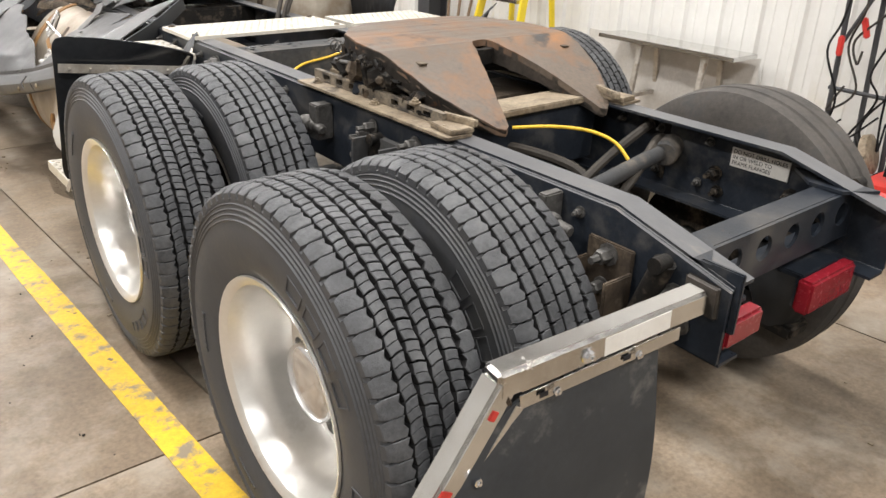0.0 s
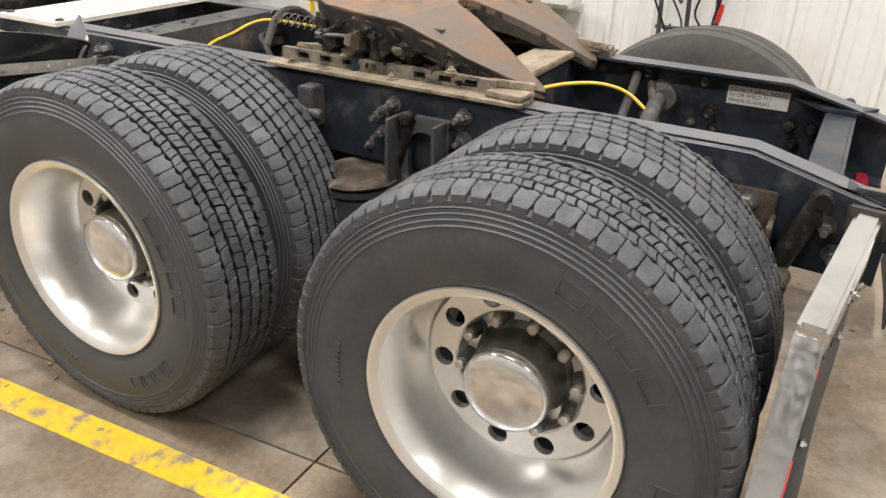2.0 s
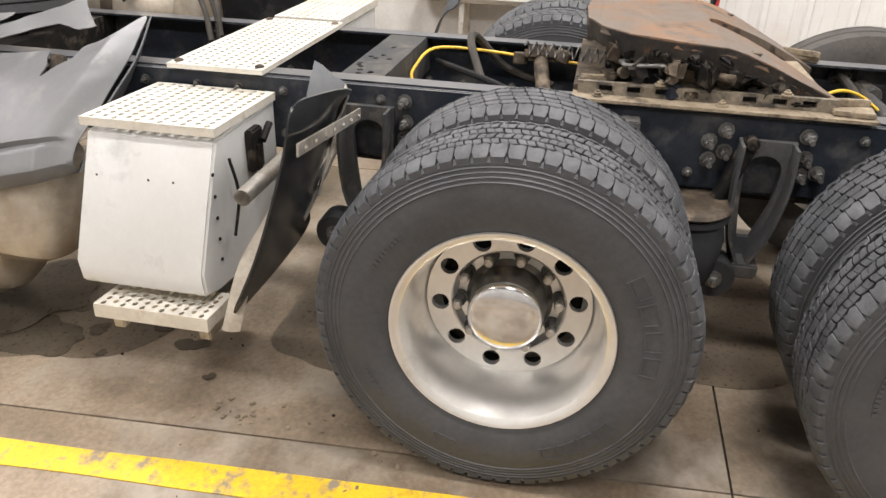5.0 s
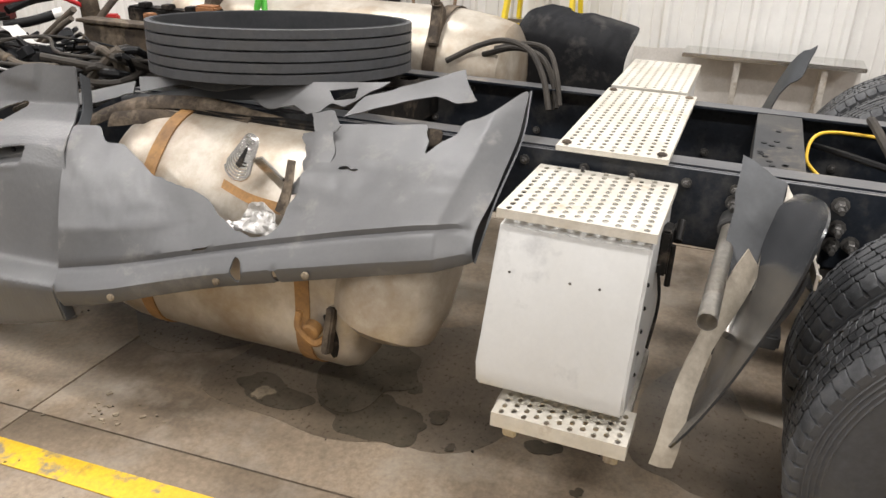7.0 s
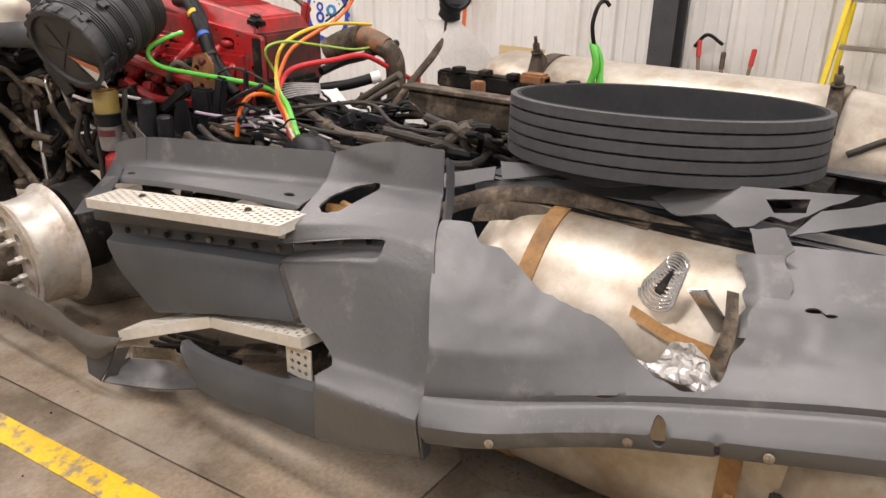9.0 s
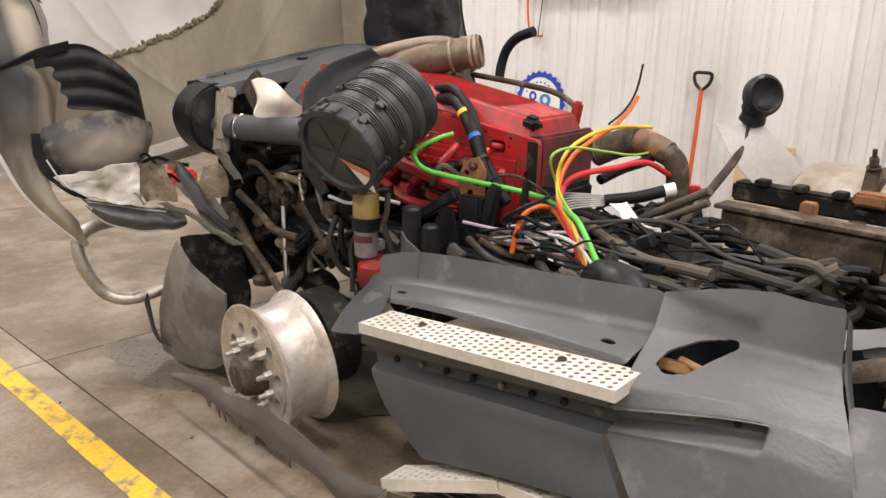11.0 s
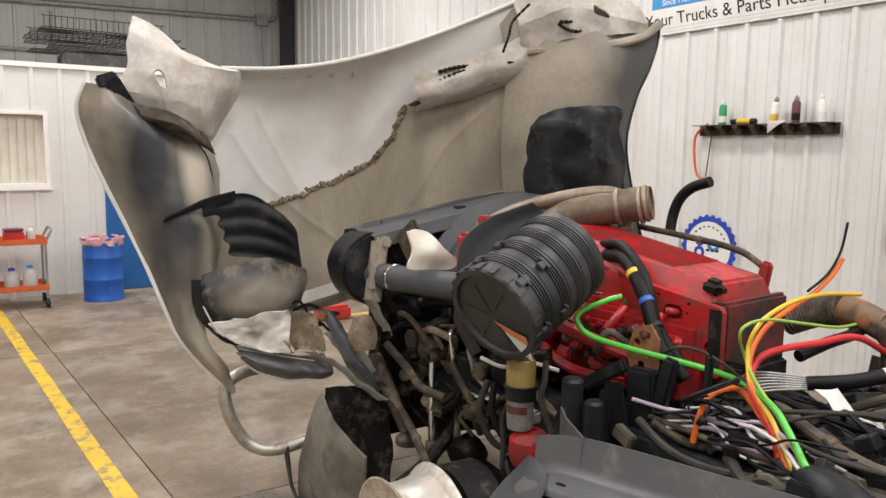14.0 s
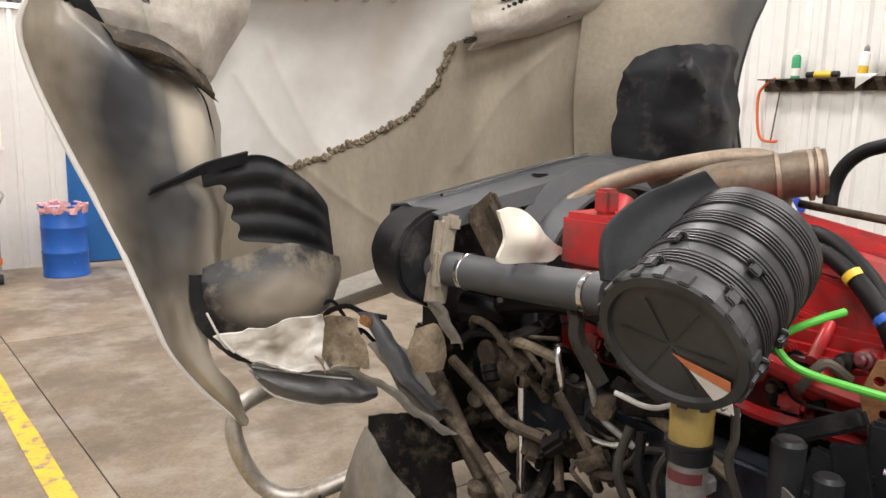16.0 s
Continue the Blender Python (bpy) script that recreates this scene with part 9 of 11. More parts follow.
cable("hose_brown", 0.016, "", [(0.1, 6.81, 0.943), (0.08, 6.691, 1.017), (0.06, 6.58, 1.08), (0.04, 6.458, 1.149)])
cable("hose_brown", 0.014, "", [(0.05, 6.755, 0.935), (0.03, 6.639, 1.003), (0.0, 6.517, 1.071), (0.0, 6.437, 1.115)])
part("pipe_clip", rod(B(), (-0.185, 6.685, 0.937), (-0.205, 6.645, 0.934), 0.029, edge=0.005), "iron_brown", truck)
bm = box(B(), (0.06, 0.07, 0.045), pose(0.66, 6.84, 1.0, 0, 0, 30), 0.01)
loose("cable_terminal", bm, "red_paint")
bm = B()
lathe(bm, [(0.02, -0.16), (0.05, -0.13), (0.068, -0.03), (0.06, 0.06), (0.035, 0.12), (0.01, 0.16)], pose(-0.47, 6.50, 0.925, 0, 90, 66) @ Matrix.Diagonal((0.7, 1, 1, 1)), 20)
loose("rubber_cover", bm, "black_plastic", "dark rubber boot over cable ends")
# hoses lying along the frame between cab floor and engine
rng = random.Random(31)
for i in range(16):
    y0, y1 = rng.uniform(6.6, 7.1), rng.uniform(5.75, 6.2)
    x0, x1 = rng.uniform(-0.34, 0.25), rng.uniform(-0.36, 0.45)
    z = rng.uniform(0.86, 1.02)
    pts = [(x0, y0, z + rng.uniform(-0.06, 0.04))]
    for k in (0.33, 0.66):
        pts.append((x0 + (x1 - x0) * k + rng.uniform(-0.18, 0.18), y0 + (y1 - y0) * k, z + rng.uniform(-0.07, 0.10)))
    pts.append((x1, y1, z + rng.uniform(-0.1, 0.05)))
    loose("hose", tube(B(), pts, rng.choice((0.005, 0.006, 0.008, 0.011, 0.014)), 8, 5), rng.choice(("hose_black", "hose", "hose_black", "iron_dark")))
for i in range(16):
    y0 = rng.uniform(5.7, 5.98)
    pts = [(-0.42 + rng.uniform(-0.05, 0.3), 5.98 + rng.uniform(0, 0.3), 0.93 + rng.uniform(-0.03, 0.12)), (-0.30 + rng.uniform(-0.1, 0.1), 5.86 + rng.uniform(-0.06, 0.1), 1.0 + rng.uniform(-0.06, 0.08)), (-0.22 + rng.uniform(-0.1, 0.2), 5.80 + rng.uniform(-0.05, 0.1), 0.92 + rng.uniform(-0.06, 0.1)), (-0.1 + rng.uniform(-0.1, 0.2), 5.7, 0.86)]
    loose("hose", tube(B(), pts, rng.choice((0.012, 0.016, 0.02)), 8, 5), rng.choice(("hose", "hose_brown", "hose_black")))
bm = B()
for i in range(60):
    x, y, z = rng.uniform(-0.40, 0.4), rng.uniform(6.45, 7.12), rng.uniform(0.84, 0.98)
    box(bm, (rng.uniform(0.02, 0.09), rng.uniform(0.03, 0.12), rng.uniform(0.01, 0.05)), pose(x, y, z, rng.uniform(-30, 30), rng.uniform(-30, 30), rng.uniform(0, 180)), 0.004, 1)
tagged(loose("wire_clutter", bm, "black_plastic"), kind="stuff")
bm = B()
for i in range(26):
    y0 = rng.uniform(6.6, 7.2)
    x0, z0 = rng.uniform(-0.42, -0.05), rng.uniform(0.88, 1.0)
    pts = [(x0, y0, z0)]
    for k in range(3):
        pts.append((pts[-1][0] + rng.uniform(-0.1, 0.12), pts[-1][1] - rng.uniform(0.02, 0.14), pts[-1][2] + rng.uniform(-0.05, 0.06)))
    tube(bm, pts, rng.choice((0.004, 0.006, 0.009)), 6, 5)
tagged(loose("small_wire", bm, "hose_black"), kind="stuff")
bm = sheet(B(), [[(-0.10, 6.78, 1.06), (-0.04, 6.74, 1.07)], [(-0.08, 6.70, 1.0), (-0.02, 6.68, 0.99)], [(0.02, 6.64, 0.97), (0.03, 6.62, 0.96)]], 0.003, sub=(3, 3), rough=0.006)
loose("torn_sheet", bm, "sign_white")

# hoses and black brackets along the near rail, behind the upright sheet
rng = random.Random(77)
for i in range(16):
    x, z = rng.uniform(-0.50, -0.22), rng.uniform(0.84, 0.90)
    y0, y1 = rng.uniform(6.7, 7.35), rng.uniform(5.85, 6.5)
    pts = [(x + rng.uniform(-0.08, 0.08), y0 + (y1 - y0) * k / 5, z + rng.uniform(-0.025, 0.04)) for k in range(6)]
    loose("hose", tube(B(), pts, rng.choice((0.006, 0.008, 0.010, 0.014, 0.018)), 8, 5), rng.choice(("hose", "hose_brown", "hose_black", "hose_brown", "iron_brown")))
for i in range(16):
    y0 = rng.uniform(6.6, 7.3)
    x = rng.uniform(-0.48, -0.2)
    z = rng.uniform(0.87, 0.95)
    loose("wire", tube(B(), [(x, y0, z), (x + rng.uniform(-0.05, 0.06), y0 - 0.15, z + 0.03), (x + rng.uniform(-0.05, 0.06), y0 - 0.30, z - 0.01), (x + 0.06, y0 - 0.42, z - 0.03)], rng.choice((0.004, 0.006, 0.008)), 6, 6), rng.choice(("cable_white", "cast_grey", "cable_violet", "hose", "hose_black", "hose_brown")))
for i in range(30):
    x, y, z = rng.uniform(-0.54, -0.25), rng.uniform(6.05, 7.35), rng.uniform(0.83, 0.92)
    sz = (rng.uniform(0.015, 0.05), rng.uniform(0.04, 0.12), rng.uniform(0.02, 0.07))
    loose("bracket", box(B(), sz, pose(x, y, z, rng.uniform(-25, 25), rng.uniform(-20, 20), rng.uniform(-30, 30)), 0.005), rng.choice(("black_plastic", "iron_dark", "black_plastic", "iron_brown", "hose_brown")))
# cut cable harness with bare strands and a taped end
loose("harness", tube(B(), [(-0.02, 6.86, 1.05), (0.06, 6.76, 1.07), (0.14, 6.68, 1.10)], 0.024, 12, 6), "hose_black")
for i in range(7):
    loose("bare_strand", tube(B(), [(-0.02 + 0.004 * i, 6.86, 1.03 + 0.006 * i), (-0.10, 6.93 + 0.01 * i, 1.02 + 0.008 * i), (-0.20, 6.99, 1.00 + 0.01 * i)], 0.004, 6, 5), "cast_grey")
loose("tape_band", tube(B(), [(0.13, 6.69, 1.095), (0.16, 6.66, 1.105)], 0.027, 12), "sign_white")
for i in range(14):
    x, y, z = rng.uniform(-0.62, -0.4), rng.uniform(7.3, 8.7), rng.uniform(0.55, 1.0)
    v = Vector((rng.uniform(-0.2, 0.2), rng.uniform(-1, 1), rng.uniform(-0.8, 0.8))).normalized() * rng.uniform(0.12, 0.32)
    c = Vector((x, y, z))
    loose("hose", tube(B(), [c, c + v * 0.4 + Vector((-0.03, 0.02, 0.03)), c + v * 0.7 + Vector((-0.02, 0, 0.02)), c + v], rng.choice((0.008, 0.012, 0.018, 0.025)), 8, 6), rng.choice(("hose_brown", "iron_brown", "hose_black", "hose", "grease_tan")))
for i in range(10):
    x, y, z = rng.uniform(-0.60, -0.42), rng.uniform(7.5, 8.7), rng.uniform(0.6, 1.0)
    m_ = Matrix.Translation((x, y, z)) @ Euler((rng.uniform(0, 3), rng.uniform(0, 3), rng.uniform(0, 3))).to_matrix().to_4x4()
    if i % 2:
        bm = lathe(B(), [(0.02, 0), (0.038, 0.006), (0.04, 0.03), (0.032, 0.034), (0.032, 0.06), (0.02, 0.065)], m_, 14)
    else:
        bm = box(B(), (0.05, 0.11, 0.07), m_, 0.016)
    loose("casting", bm, rng.choice(("iron_brown", "iron_dark", "grease_tan", "iron_brown")))

# small lines and fittings on the near side of the engine
rng = random.Random(91)
for i in range(22):
    y, z = rng.uniform(7.25, 8.25), rng.uniform(0.98, 1.26)
    x = rng.uniform(-0.36, -0.24)
    dy = rng.uniform(0.12, 0.4)
    pts = [(x + 0.06, y, z), (x, y + dy * 0.3, z + rng.uniform(-0.05, 0.05)), (x - 0.01, y + dy * 0.7, z + rng.uniform(-0.06, 0.05)), (x + 0.07, y + dy, z + rng.uniform(-0.1, 0.06))]
    loose("engine_line", tube(B(), pts, rng.choice((0.005, 0.007, 0.010, 0.014)), 8, 6), rng.choice(("red_engine", "hose_black", "hose_brown", "red_engine", "iron_dark", "maroon")))
for i in range(16):
    y, z = rng.uniform(7.22, 8.2), rng.uniform(0.96, 1.22)
    m_ = pose(rng.uniform(-0.30, -0.22), y, z, rng.uniform(-20, 20), -90 + rng.uniform(-15, 15), rng.uniform(-20, 20))
    if i % 3:
        bm = lathe(B(), [(0.024, 0), (0.024, 0.03), (0.016, 0.034), (0.016, 0.055), (0.010, 0.06)], m_, 12)
    else:
        bm = box(B(), (0.05, 0.07, 0.05), m_, 0.01)
    loose("engine_fitting", bm, rng.choice(("red_engine", "iron_brown", "iron_dark", "maroon")))
for y, z, x, mname in ((7.47, 1.345, -0.20, "cable_yellow"), (7.36, 1.26, -0.245, "cable_blue"), (7.30, 1.18, -0.265, "hose")):
    loose("tape_band", tube(B(), [(x, y + 0.008, z + 0.006), (x - 0.005, y - 0.008, z - 0.007)], 0.0295, 12), mname)

# ---- front end ----
bm = tube(B(), [(-0.70, 9.25, 0.66), (-1.0, 9.18, 0.68), (-1.2, 9.12, 0.68), (-1.285, 9.10, 0.62), (-1.27, 9.08, 0.48), (-1.19, 9.06, 0.34), (-1.08, 9.0, 0.30), (-0.88, 8.95, 0.345), (-0.6, 8.95, 0.42)], 0.032, 18, 6)
loose("bumper_guard", bm, "alu_dirty", "bent dull chrome bumper guard pipe")
rows = [[(-0.92, 8.74, 0.64), (-0.955, 8.58, 0.61), (-0.96, 8.40, 0.545), (-0.945, 8.24, 0.50)], [(-0.975, 8.76, 0.50), (-0.99, 8.60, 0.49), (-0.98, 8.41, 0.46), (-0.94, 8.25, 0.45)],
        [(-1.0, 8.83, 0.28), (-1.0, 8.60, 0.27), (-0.97, 8.42, 0.28), (-0.92, 8.29, 0.33)], [(-0.99, 8.85, 0.03), (-0.98, 8.62, 0.03), (-0.94, 8.45, 0.05), (-0.88, 8.34, 0.14)]]
loose("bumper", crumple(sheet(B(), rows, 0.01, sub=(10, 10), rough=0.0006), 0.012, 5, 0.003), "bumper", "crumpled grey bumper corner")
# Added dark sheet, standing in for the shaded inside of the bumper corner
bm = sheet(B(), [[(-0.86, 8.84, 0.62), (-0.74, 8.78, 0.64), (-0.60, 8.70, 0.62)], [(-0.93, 8.84, 0.34), (-0.76, 8.78, 0.34), (-0.58, 8.68, 0.34)], [(-0.95, 8.86, 0.06), (-0.78, 8.80, 0.06), (-0.58, 8.68, 0.06)]], 0.01, sub=(8, 8), rough=0.002)
loose("bumper_lining", crumple(bm, 0.02, 7, 0.006), "iron_dark")
bm = sheet(B(), [[(-1.06, 8.86, 0.36), (-1.06, 8.90, 0.30)], [(-1.04, 8.80, 0.12), (-1.02, 8.86, 0.08)], [(-0.92, 8.62, 0.06), (-0.90, 8.7, 0.05)]], 0.008, sub=(3, 2))
loose("bumper_lip", bm, "black_plastic")
bm = B()
block(bm, (-0.5, 8.9, 0.5), (0.9, 8.99, 0.75), 0.02)
block(bm, (-0.45, 8.98, 0.25), (0.95, 9.05, 0.6), 0.02)
loose("front_crossmember", bm, "iron_dark")
up_edge = [(-1.255, 8.98, 0.845), (-1.17, 8.97, 0.818), (-1.017, 8.96, 0.775), (-0.90, 8.95, 0.745), (-0.80, 8.93, 0.73)]
low_edge = [(-1.243, 8.99, 0.80), (-1.17, 8.97, 0.728), (-1.016, 8.96, 0.668), (-0.90, 8.95, 0.652), (-0.80, 8.93, 0.655)]
rows = [[Vector(a) + Vector((0, 0.05, 0.012)), Vector(a), Vector(a).lerp(Vector(b), 0.5) + Vector((0, -0.055, 0)), Vector(b), Vector(b) + Vector((0, 0.06, 0.01))] for a, b in zip(up_edge, low_edge)]
bm = crumple(sheet(B(), rows, 0.008, sub=(8, 6), rough=0.001), 0.012, 9, 0.004)
loose("bumper_fragment", bm, "fairing", "torn grey bumper fragment with pale edges")
bm = sheet(B(), [[(-0.86, 8.86, 0.90), (-0.80, 8.82, 0.93)], [(-0.80, 8.80, 0.80), (-0.72, 8.76, 0.86)], [(-0.74, 8.78, 0.68), (-0.66, 8.72, 0.74)], [(-0.66, 8.72, 0.58), (-0.62, 8.66, 0.66)]], 0.008, sub=(4, 3), rough=0.003)
loose("bent_panel", bm, "bumper")
bm = sheet(B(), [[(-0.85, 8.56, 1.03), (-0.80, 8.53, 1.05), (-0.775, 8.53, 1.04)], [(-0.87, 8.57, 0.95), (-0.81, 8.52, 0.955), (-0.745, 8.53, 0.96)], [(-0.84, 8.56, 0.88), (-0.80, 8.53, 0.882), (-0.755, 8.53, 0.885)]], 0.005, sub=(5, 5), rough=0.002)
loose("tan_flap", bm, "grease_tan", "torn tan cardboard-like flap")
lampcup = loose("headlamp_plug", lathe(B(), [(0.02, -0.02), (0.030, 0.0), (0.042, 0.005), (0.045, 0.012), (0.045, 0.024), (0.034, 0.028), (0.030, 0.018), (0.012, 0.016), (0.010, 0.03), (0.001, 0.032)], aim((-0.925, 8.985, 0.874), (-1.12, 8.60, 0.92)), 22), "iron_dark", "round dark headlamp socket")
for pts, r in (([(-0.93, 9.0, 0.93), (-0.97, 8.98, 1.0), (-0.90, 8.95, 1.03), (-0.84, 8.92, 1.0), (-0.78, 8.86, 0.99)], 0.010), ([(-1.02, 9.02, 0.98), (-0.95, 8.98, 1.05), (-0.90, 8.95, 0.98), (-0.86, 8.9, 0.93)], 0.007), ([(-0.98, 9.0, 0.90), (-1.02, 8.97, 0.96), (-0.95, 8.95, 0.99), (-0.88, 8.95, 0.95)], 0.006), ([(-0.90, 8.97, 0.88), (-0.86, 8.93, 0.94), (-0.82, 8.88, 0.90), (-0.80, 8.82, 0.86)], 0.008)):
    loose("lamp_wire", tube(B(), pts, r, 6), "hose_black")
loose("connector", box(B(), (0.03, 0.05, 0.035), pose(-0.86, 8.87, 0.985, 20, 10, 30), 0.006), "rust", "rusty orange plug connector")
bm = sheet(B(), [[(-1.36, 9.05, 1.0), (-1.15, 9.03, 1.02), (-0.98, 9.02, 1.03)], [(-1.31, 9.07, 0.95), (-1.13, 9.06, 0.93), (-0.97, 9.03, 0.96)], [(-1.24, 9.07, 0.885), (-1.10, 9.06, 0.86), (-0.98, 9.02, 0.875)], [(-1.14, 9.05, 0.85), (-1.05, 9.04, 0.825), (-0.96, 9.0, 0.82)]], 0.008, sub=(10, 10), rough=0.001)
shell = loose("headlamp_shell", crumple(bm, 0.022, 8.0, 0.008), "shell_frost", "broken stained headlamp shell")
shell.location += Vector((-0.05, -0.135, 0.0))
bm = sheet(B(), [[(-1.03, 9.02, 0.98), (-0.95, 9.03, 0.99), (-0.86, 8.99, 0.98)], [(-1.05, 9.0, 0.90), (-0.95, 9.05, 0.89), (-0.84, 8.96, 0.88)], [(-1.0, 8.98, 0.80), (-0.93, 9.02, 0.80), (-0.84, 8.94, 0.80)]], 0.006, sub=(8, 8), rough=0.001)
bowl = loose("reflector_bowl", crumple(bm, 0.014, 10, 0.006), "grease_tan", "brown stained reflector bowl")
bowl.location += Vector((-0.03, -0.10, 0.02))
for pts in ([(-1.255, 8.98, 0.848), (-1.17, 8.965, 0.822), (-1.017, 8.955, 0.779), (-0.88, 8.94, 0.745)], [(-1.243, 8.985, 0.797), (-1.17, 8.965, 0.724), (-1.016, 8.955, 0.664), (-0.85, 8.94, 0.65)], [(-1.43, 8.92, 1.08), (-1.385, 8.915, 0.985), (-1.34, 8.92, 0.93)]):
    loose("torn_edge", tube(B(), pts, 0.004, 6, 14, ribs=0.12), "hood_clean")
for pts, w in (([(-0.84, 8.88, 1.0), (-0.80, 8.80, 0.90), (-0.76, 8.72, 0.78), (-0.68, 8.64, 0.68)], 0.05), ([(-0.92, 8.86, 0.80), (-0.82, 8.76, 0.74), (-0.74, 8.66, 0.66), (-0.66, 8.58, 0.60)], 0.04), ([(-0.74, 8.62, 1.10), (-0.70, 8.60, 1.02), (-0.66, 8.58, 0.94)], 0.035)):
    ps = smooth_path(pts, 7)
    bm = sheet(B(), [[p + Vector((-w * 0.7, w * 0.5, 0.01)), p + Vector((0, -0.012, 0.012)), p + Vector((w * 0.7, -w * 0.3, -0.02))] for p in ps], 0.006, sub=(1, 4), rough=0.001)
    loose("bent_panel", crumple(bm, 0.015, 12, 0.005), "fairing_dark" if w > 0.045 else "bumper")

# front axle beam under the bay, leaf spring added as dark gap filler
LEAF = [(7.10, 0.50), (7.45, 0.42), (7.80, 0.375), (8.15, 0.39), (8.45, 0.44), (8.72, 0.52)]
for k, (lo_y, hi_y) in enumerate(((7.1, 8.72), (7.3, 8.55), (7.5, 8.3))):
    pts = [p for p in smooth_path([Vector((-0.41, y, z - 0.022 * k)) for y, z in LEAF], 5) if lo_y - 0.01 <= p.y <= hi_y + 0.01]
    loose("spring_leaf", sheet(B(), [[p + Vector((-0.045, 0, 0)), p + Vector((0.045, 0, 0))] for p in pts], 0.018, sub=(1, 1)), "iron_dark")
bm = B()
block(bm, (-0.70, 7.80, 0.27), (0.70, 7.90, 0.30), 0.006)
block(bm, (-0.70, 7.84, 0.25), (0.70, 7.86, 0.33), 0.004)
loose("front_axle", bm, "iron_brown", "brown grimy forged front axle beam")
loose("tie_rod", rod(B(), (-0.66, 8.12, 0.34), (0.6, 8.05, 0.34), 0.022, edge=0.004), "iron_brown")
for at, rr, hh in (((-0.50, 8.20, 0.40), 0.085, 0.12), ((-0.47, 8.42, 0.56), 0.06, 0.16)):
    loose("air_can", lathe(B(), [(rr * 0.5, 0), (rr * 0.95, 0.01), (rr, 0.02), (rr, hh * 0.45), (rr * 1.08, hh * 0.48), (rr * 1.08, hh * 0.55), (rr, hh * 0.58), (rr * 0.9, hh), (rr * 0.3, hh + 0.012)], pose(*at, 20, 65, 30), 20), "iron_dark")

# ---- the hood, tipped forward, underside showing ----
hood = thing("truck_hood", "torn cream fibreglass truck hood tipped forward, dirty underside showing", "truck hood", (-0.5, 9.5, 0.0))
rows = [
    [(-1.20, 9.40, 0.90), (-0.85, 9.52, 0.92), (-0.50, 9.58, 0.95), (-0.15, 9.58, 0.98), (0.20, 9.48, 1.0), (0.46, 9.26, 1.02), (0.60, 9.02, 1.05)],
    [(-1.22, 9.44, 1.30), (-0.85, 9.60, 1.30), (-0.50, 9.66, 1.30), (-0.15, 9.64, 1.32), (0.20, 9.50, 1.35), (0.48, 9.26, 1.38), (0.62, 9.0, 1.40)],
    [(-1.22, 9.46, 1.65), (-0.85, 9.62, 1.65), (-0.50, 9.66, 1.67), (-0.12, 9.60, 1.70), (0.22, 9.46, 1.74), (0.50, 9.22, 1.78), (0.64, 8.98, 1.80)],
    [(-1.20, 9.46, 1.95), (-0.85, 9.58, 1.96), (-0.50, 9.60, 2.0), (-0.10, 9.54, 2.05), (0.26, 9.40, 2.10), (0.52, 9.18, 2.16), (0.66, 8.96, 2.20)],
    [(-1.18, 9.42, 2.13), (-0.85, 9.50, 2.15), (-0.50, 9.50, 2.20), (-0.08, 9.44, 2.30), (0.30, 9.30, 2.42), (0.56, 9.10, 2.52), (0.70, 8.90, 2.58)],
    [(-1.20, 9.34, 2.19), (-0.88, 9.38, 2.215), (-0.52, 9.38, 2.28), (-0.08, 9.34, 2.42), (0.34, 9.22, 2.60), (0.60, 9.02, 2.74), (0.74, 8.84, 2.78)],
]
bm = sheet(B(), rows, 0.012, sub=(40, 34), rough=0.0003)
for line, depth in (([(-1.10, 1.875), (-0.903, 1.627), (-0.628, 1.401), (-0.308, 1.181)], 0.016), ([(-0.95, 2.0), (-0.70, 1.62), (-0.52, 1.36)], 0.009), ([(0.434, 2.106), (0.209, 1.818), (0.049, 1.494)], 0.014), ([(0.50, 2.06), (0.42, 1.74)], 0.012)):
    for v in bm.verts:
        near = 9.0
        for (xa, za), (xb, zb) in zip(line, line[1:]):
            k = min(1.0, max(0.0, ((v.co.x - xa) * (xb - xa) + (v.co.z - za) * (zb - za)) / ((xb - xa) ** 2 + (zb - za) ** 2)))
            near = min(near, math.hypot(v.co.x - xa - k * (xb - xa), v.co.z - za - k * (zb - za)))
        if near < 0.12:
            v.co.y -= depth * math.exp(-near / 0.028)
PENDING.append("hood_clean")
pan = part("hood_panel", bm, "hood_dirty", hood)
GLUE = [(-0.98, 1.46), (-0.72, 1.52), (-0.42, 1.62), (-0.20, 1.74), (-0.10, 1.88), (-0.04, 2.06), (0.06, 2.12), (0.3, 2.2), (0.9, 2.32)]


def glue_z(x):
    for (x0, z0), (x1, z1) in zip(GLUE, GLUE[1:]):
        if x <= x1:
            return z0 + (z1 - z0) * (x - x0) / (x1 - x0)
    return 2.35


for p in pan.data.polygons:
    if p.center.z > glue_z(p.center.x) + 0.014 * noise.noise(p.center * 6) + 0.006 * noise.noise(p.center * 40):
        p.material_index = 1


def hood_y(x, z):
    return 9.66 - 0.36 * max(0, abs(x + 0.45) - 0.25) ** 2 * (1.0 if x < -0.45 else 0.75) - 0.18 * max(0, z - 1.65) ** 1.5


bm = B()
rng = random.Random(12)
skin = {}
for v in pan.data.vertices:
    key = (round(v.co.x / 0.03), round(v.co.z / 0.03))
    skin[key] = min(skin.get(key, 99.0), v.co.y)
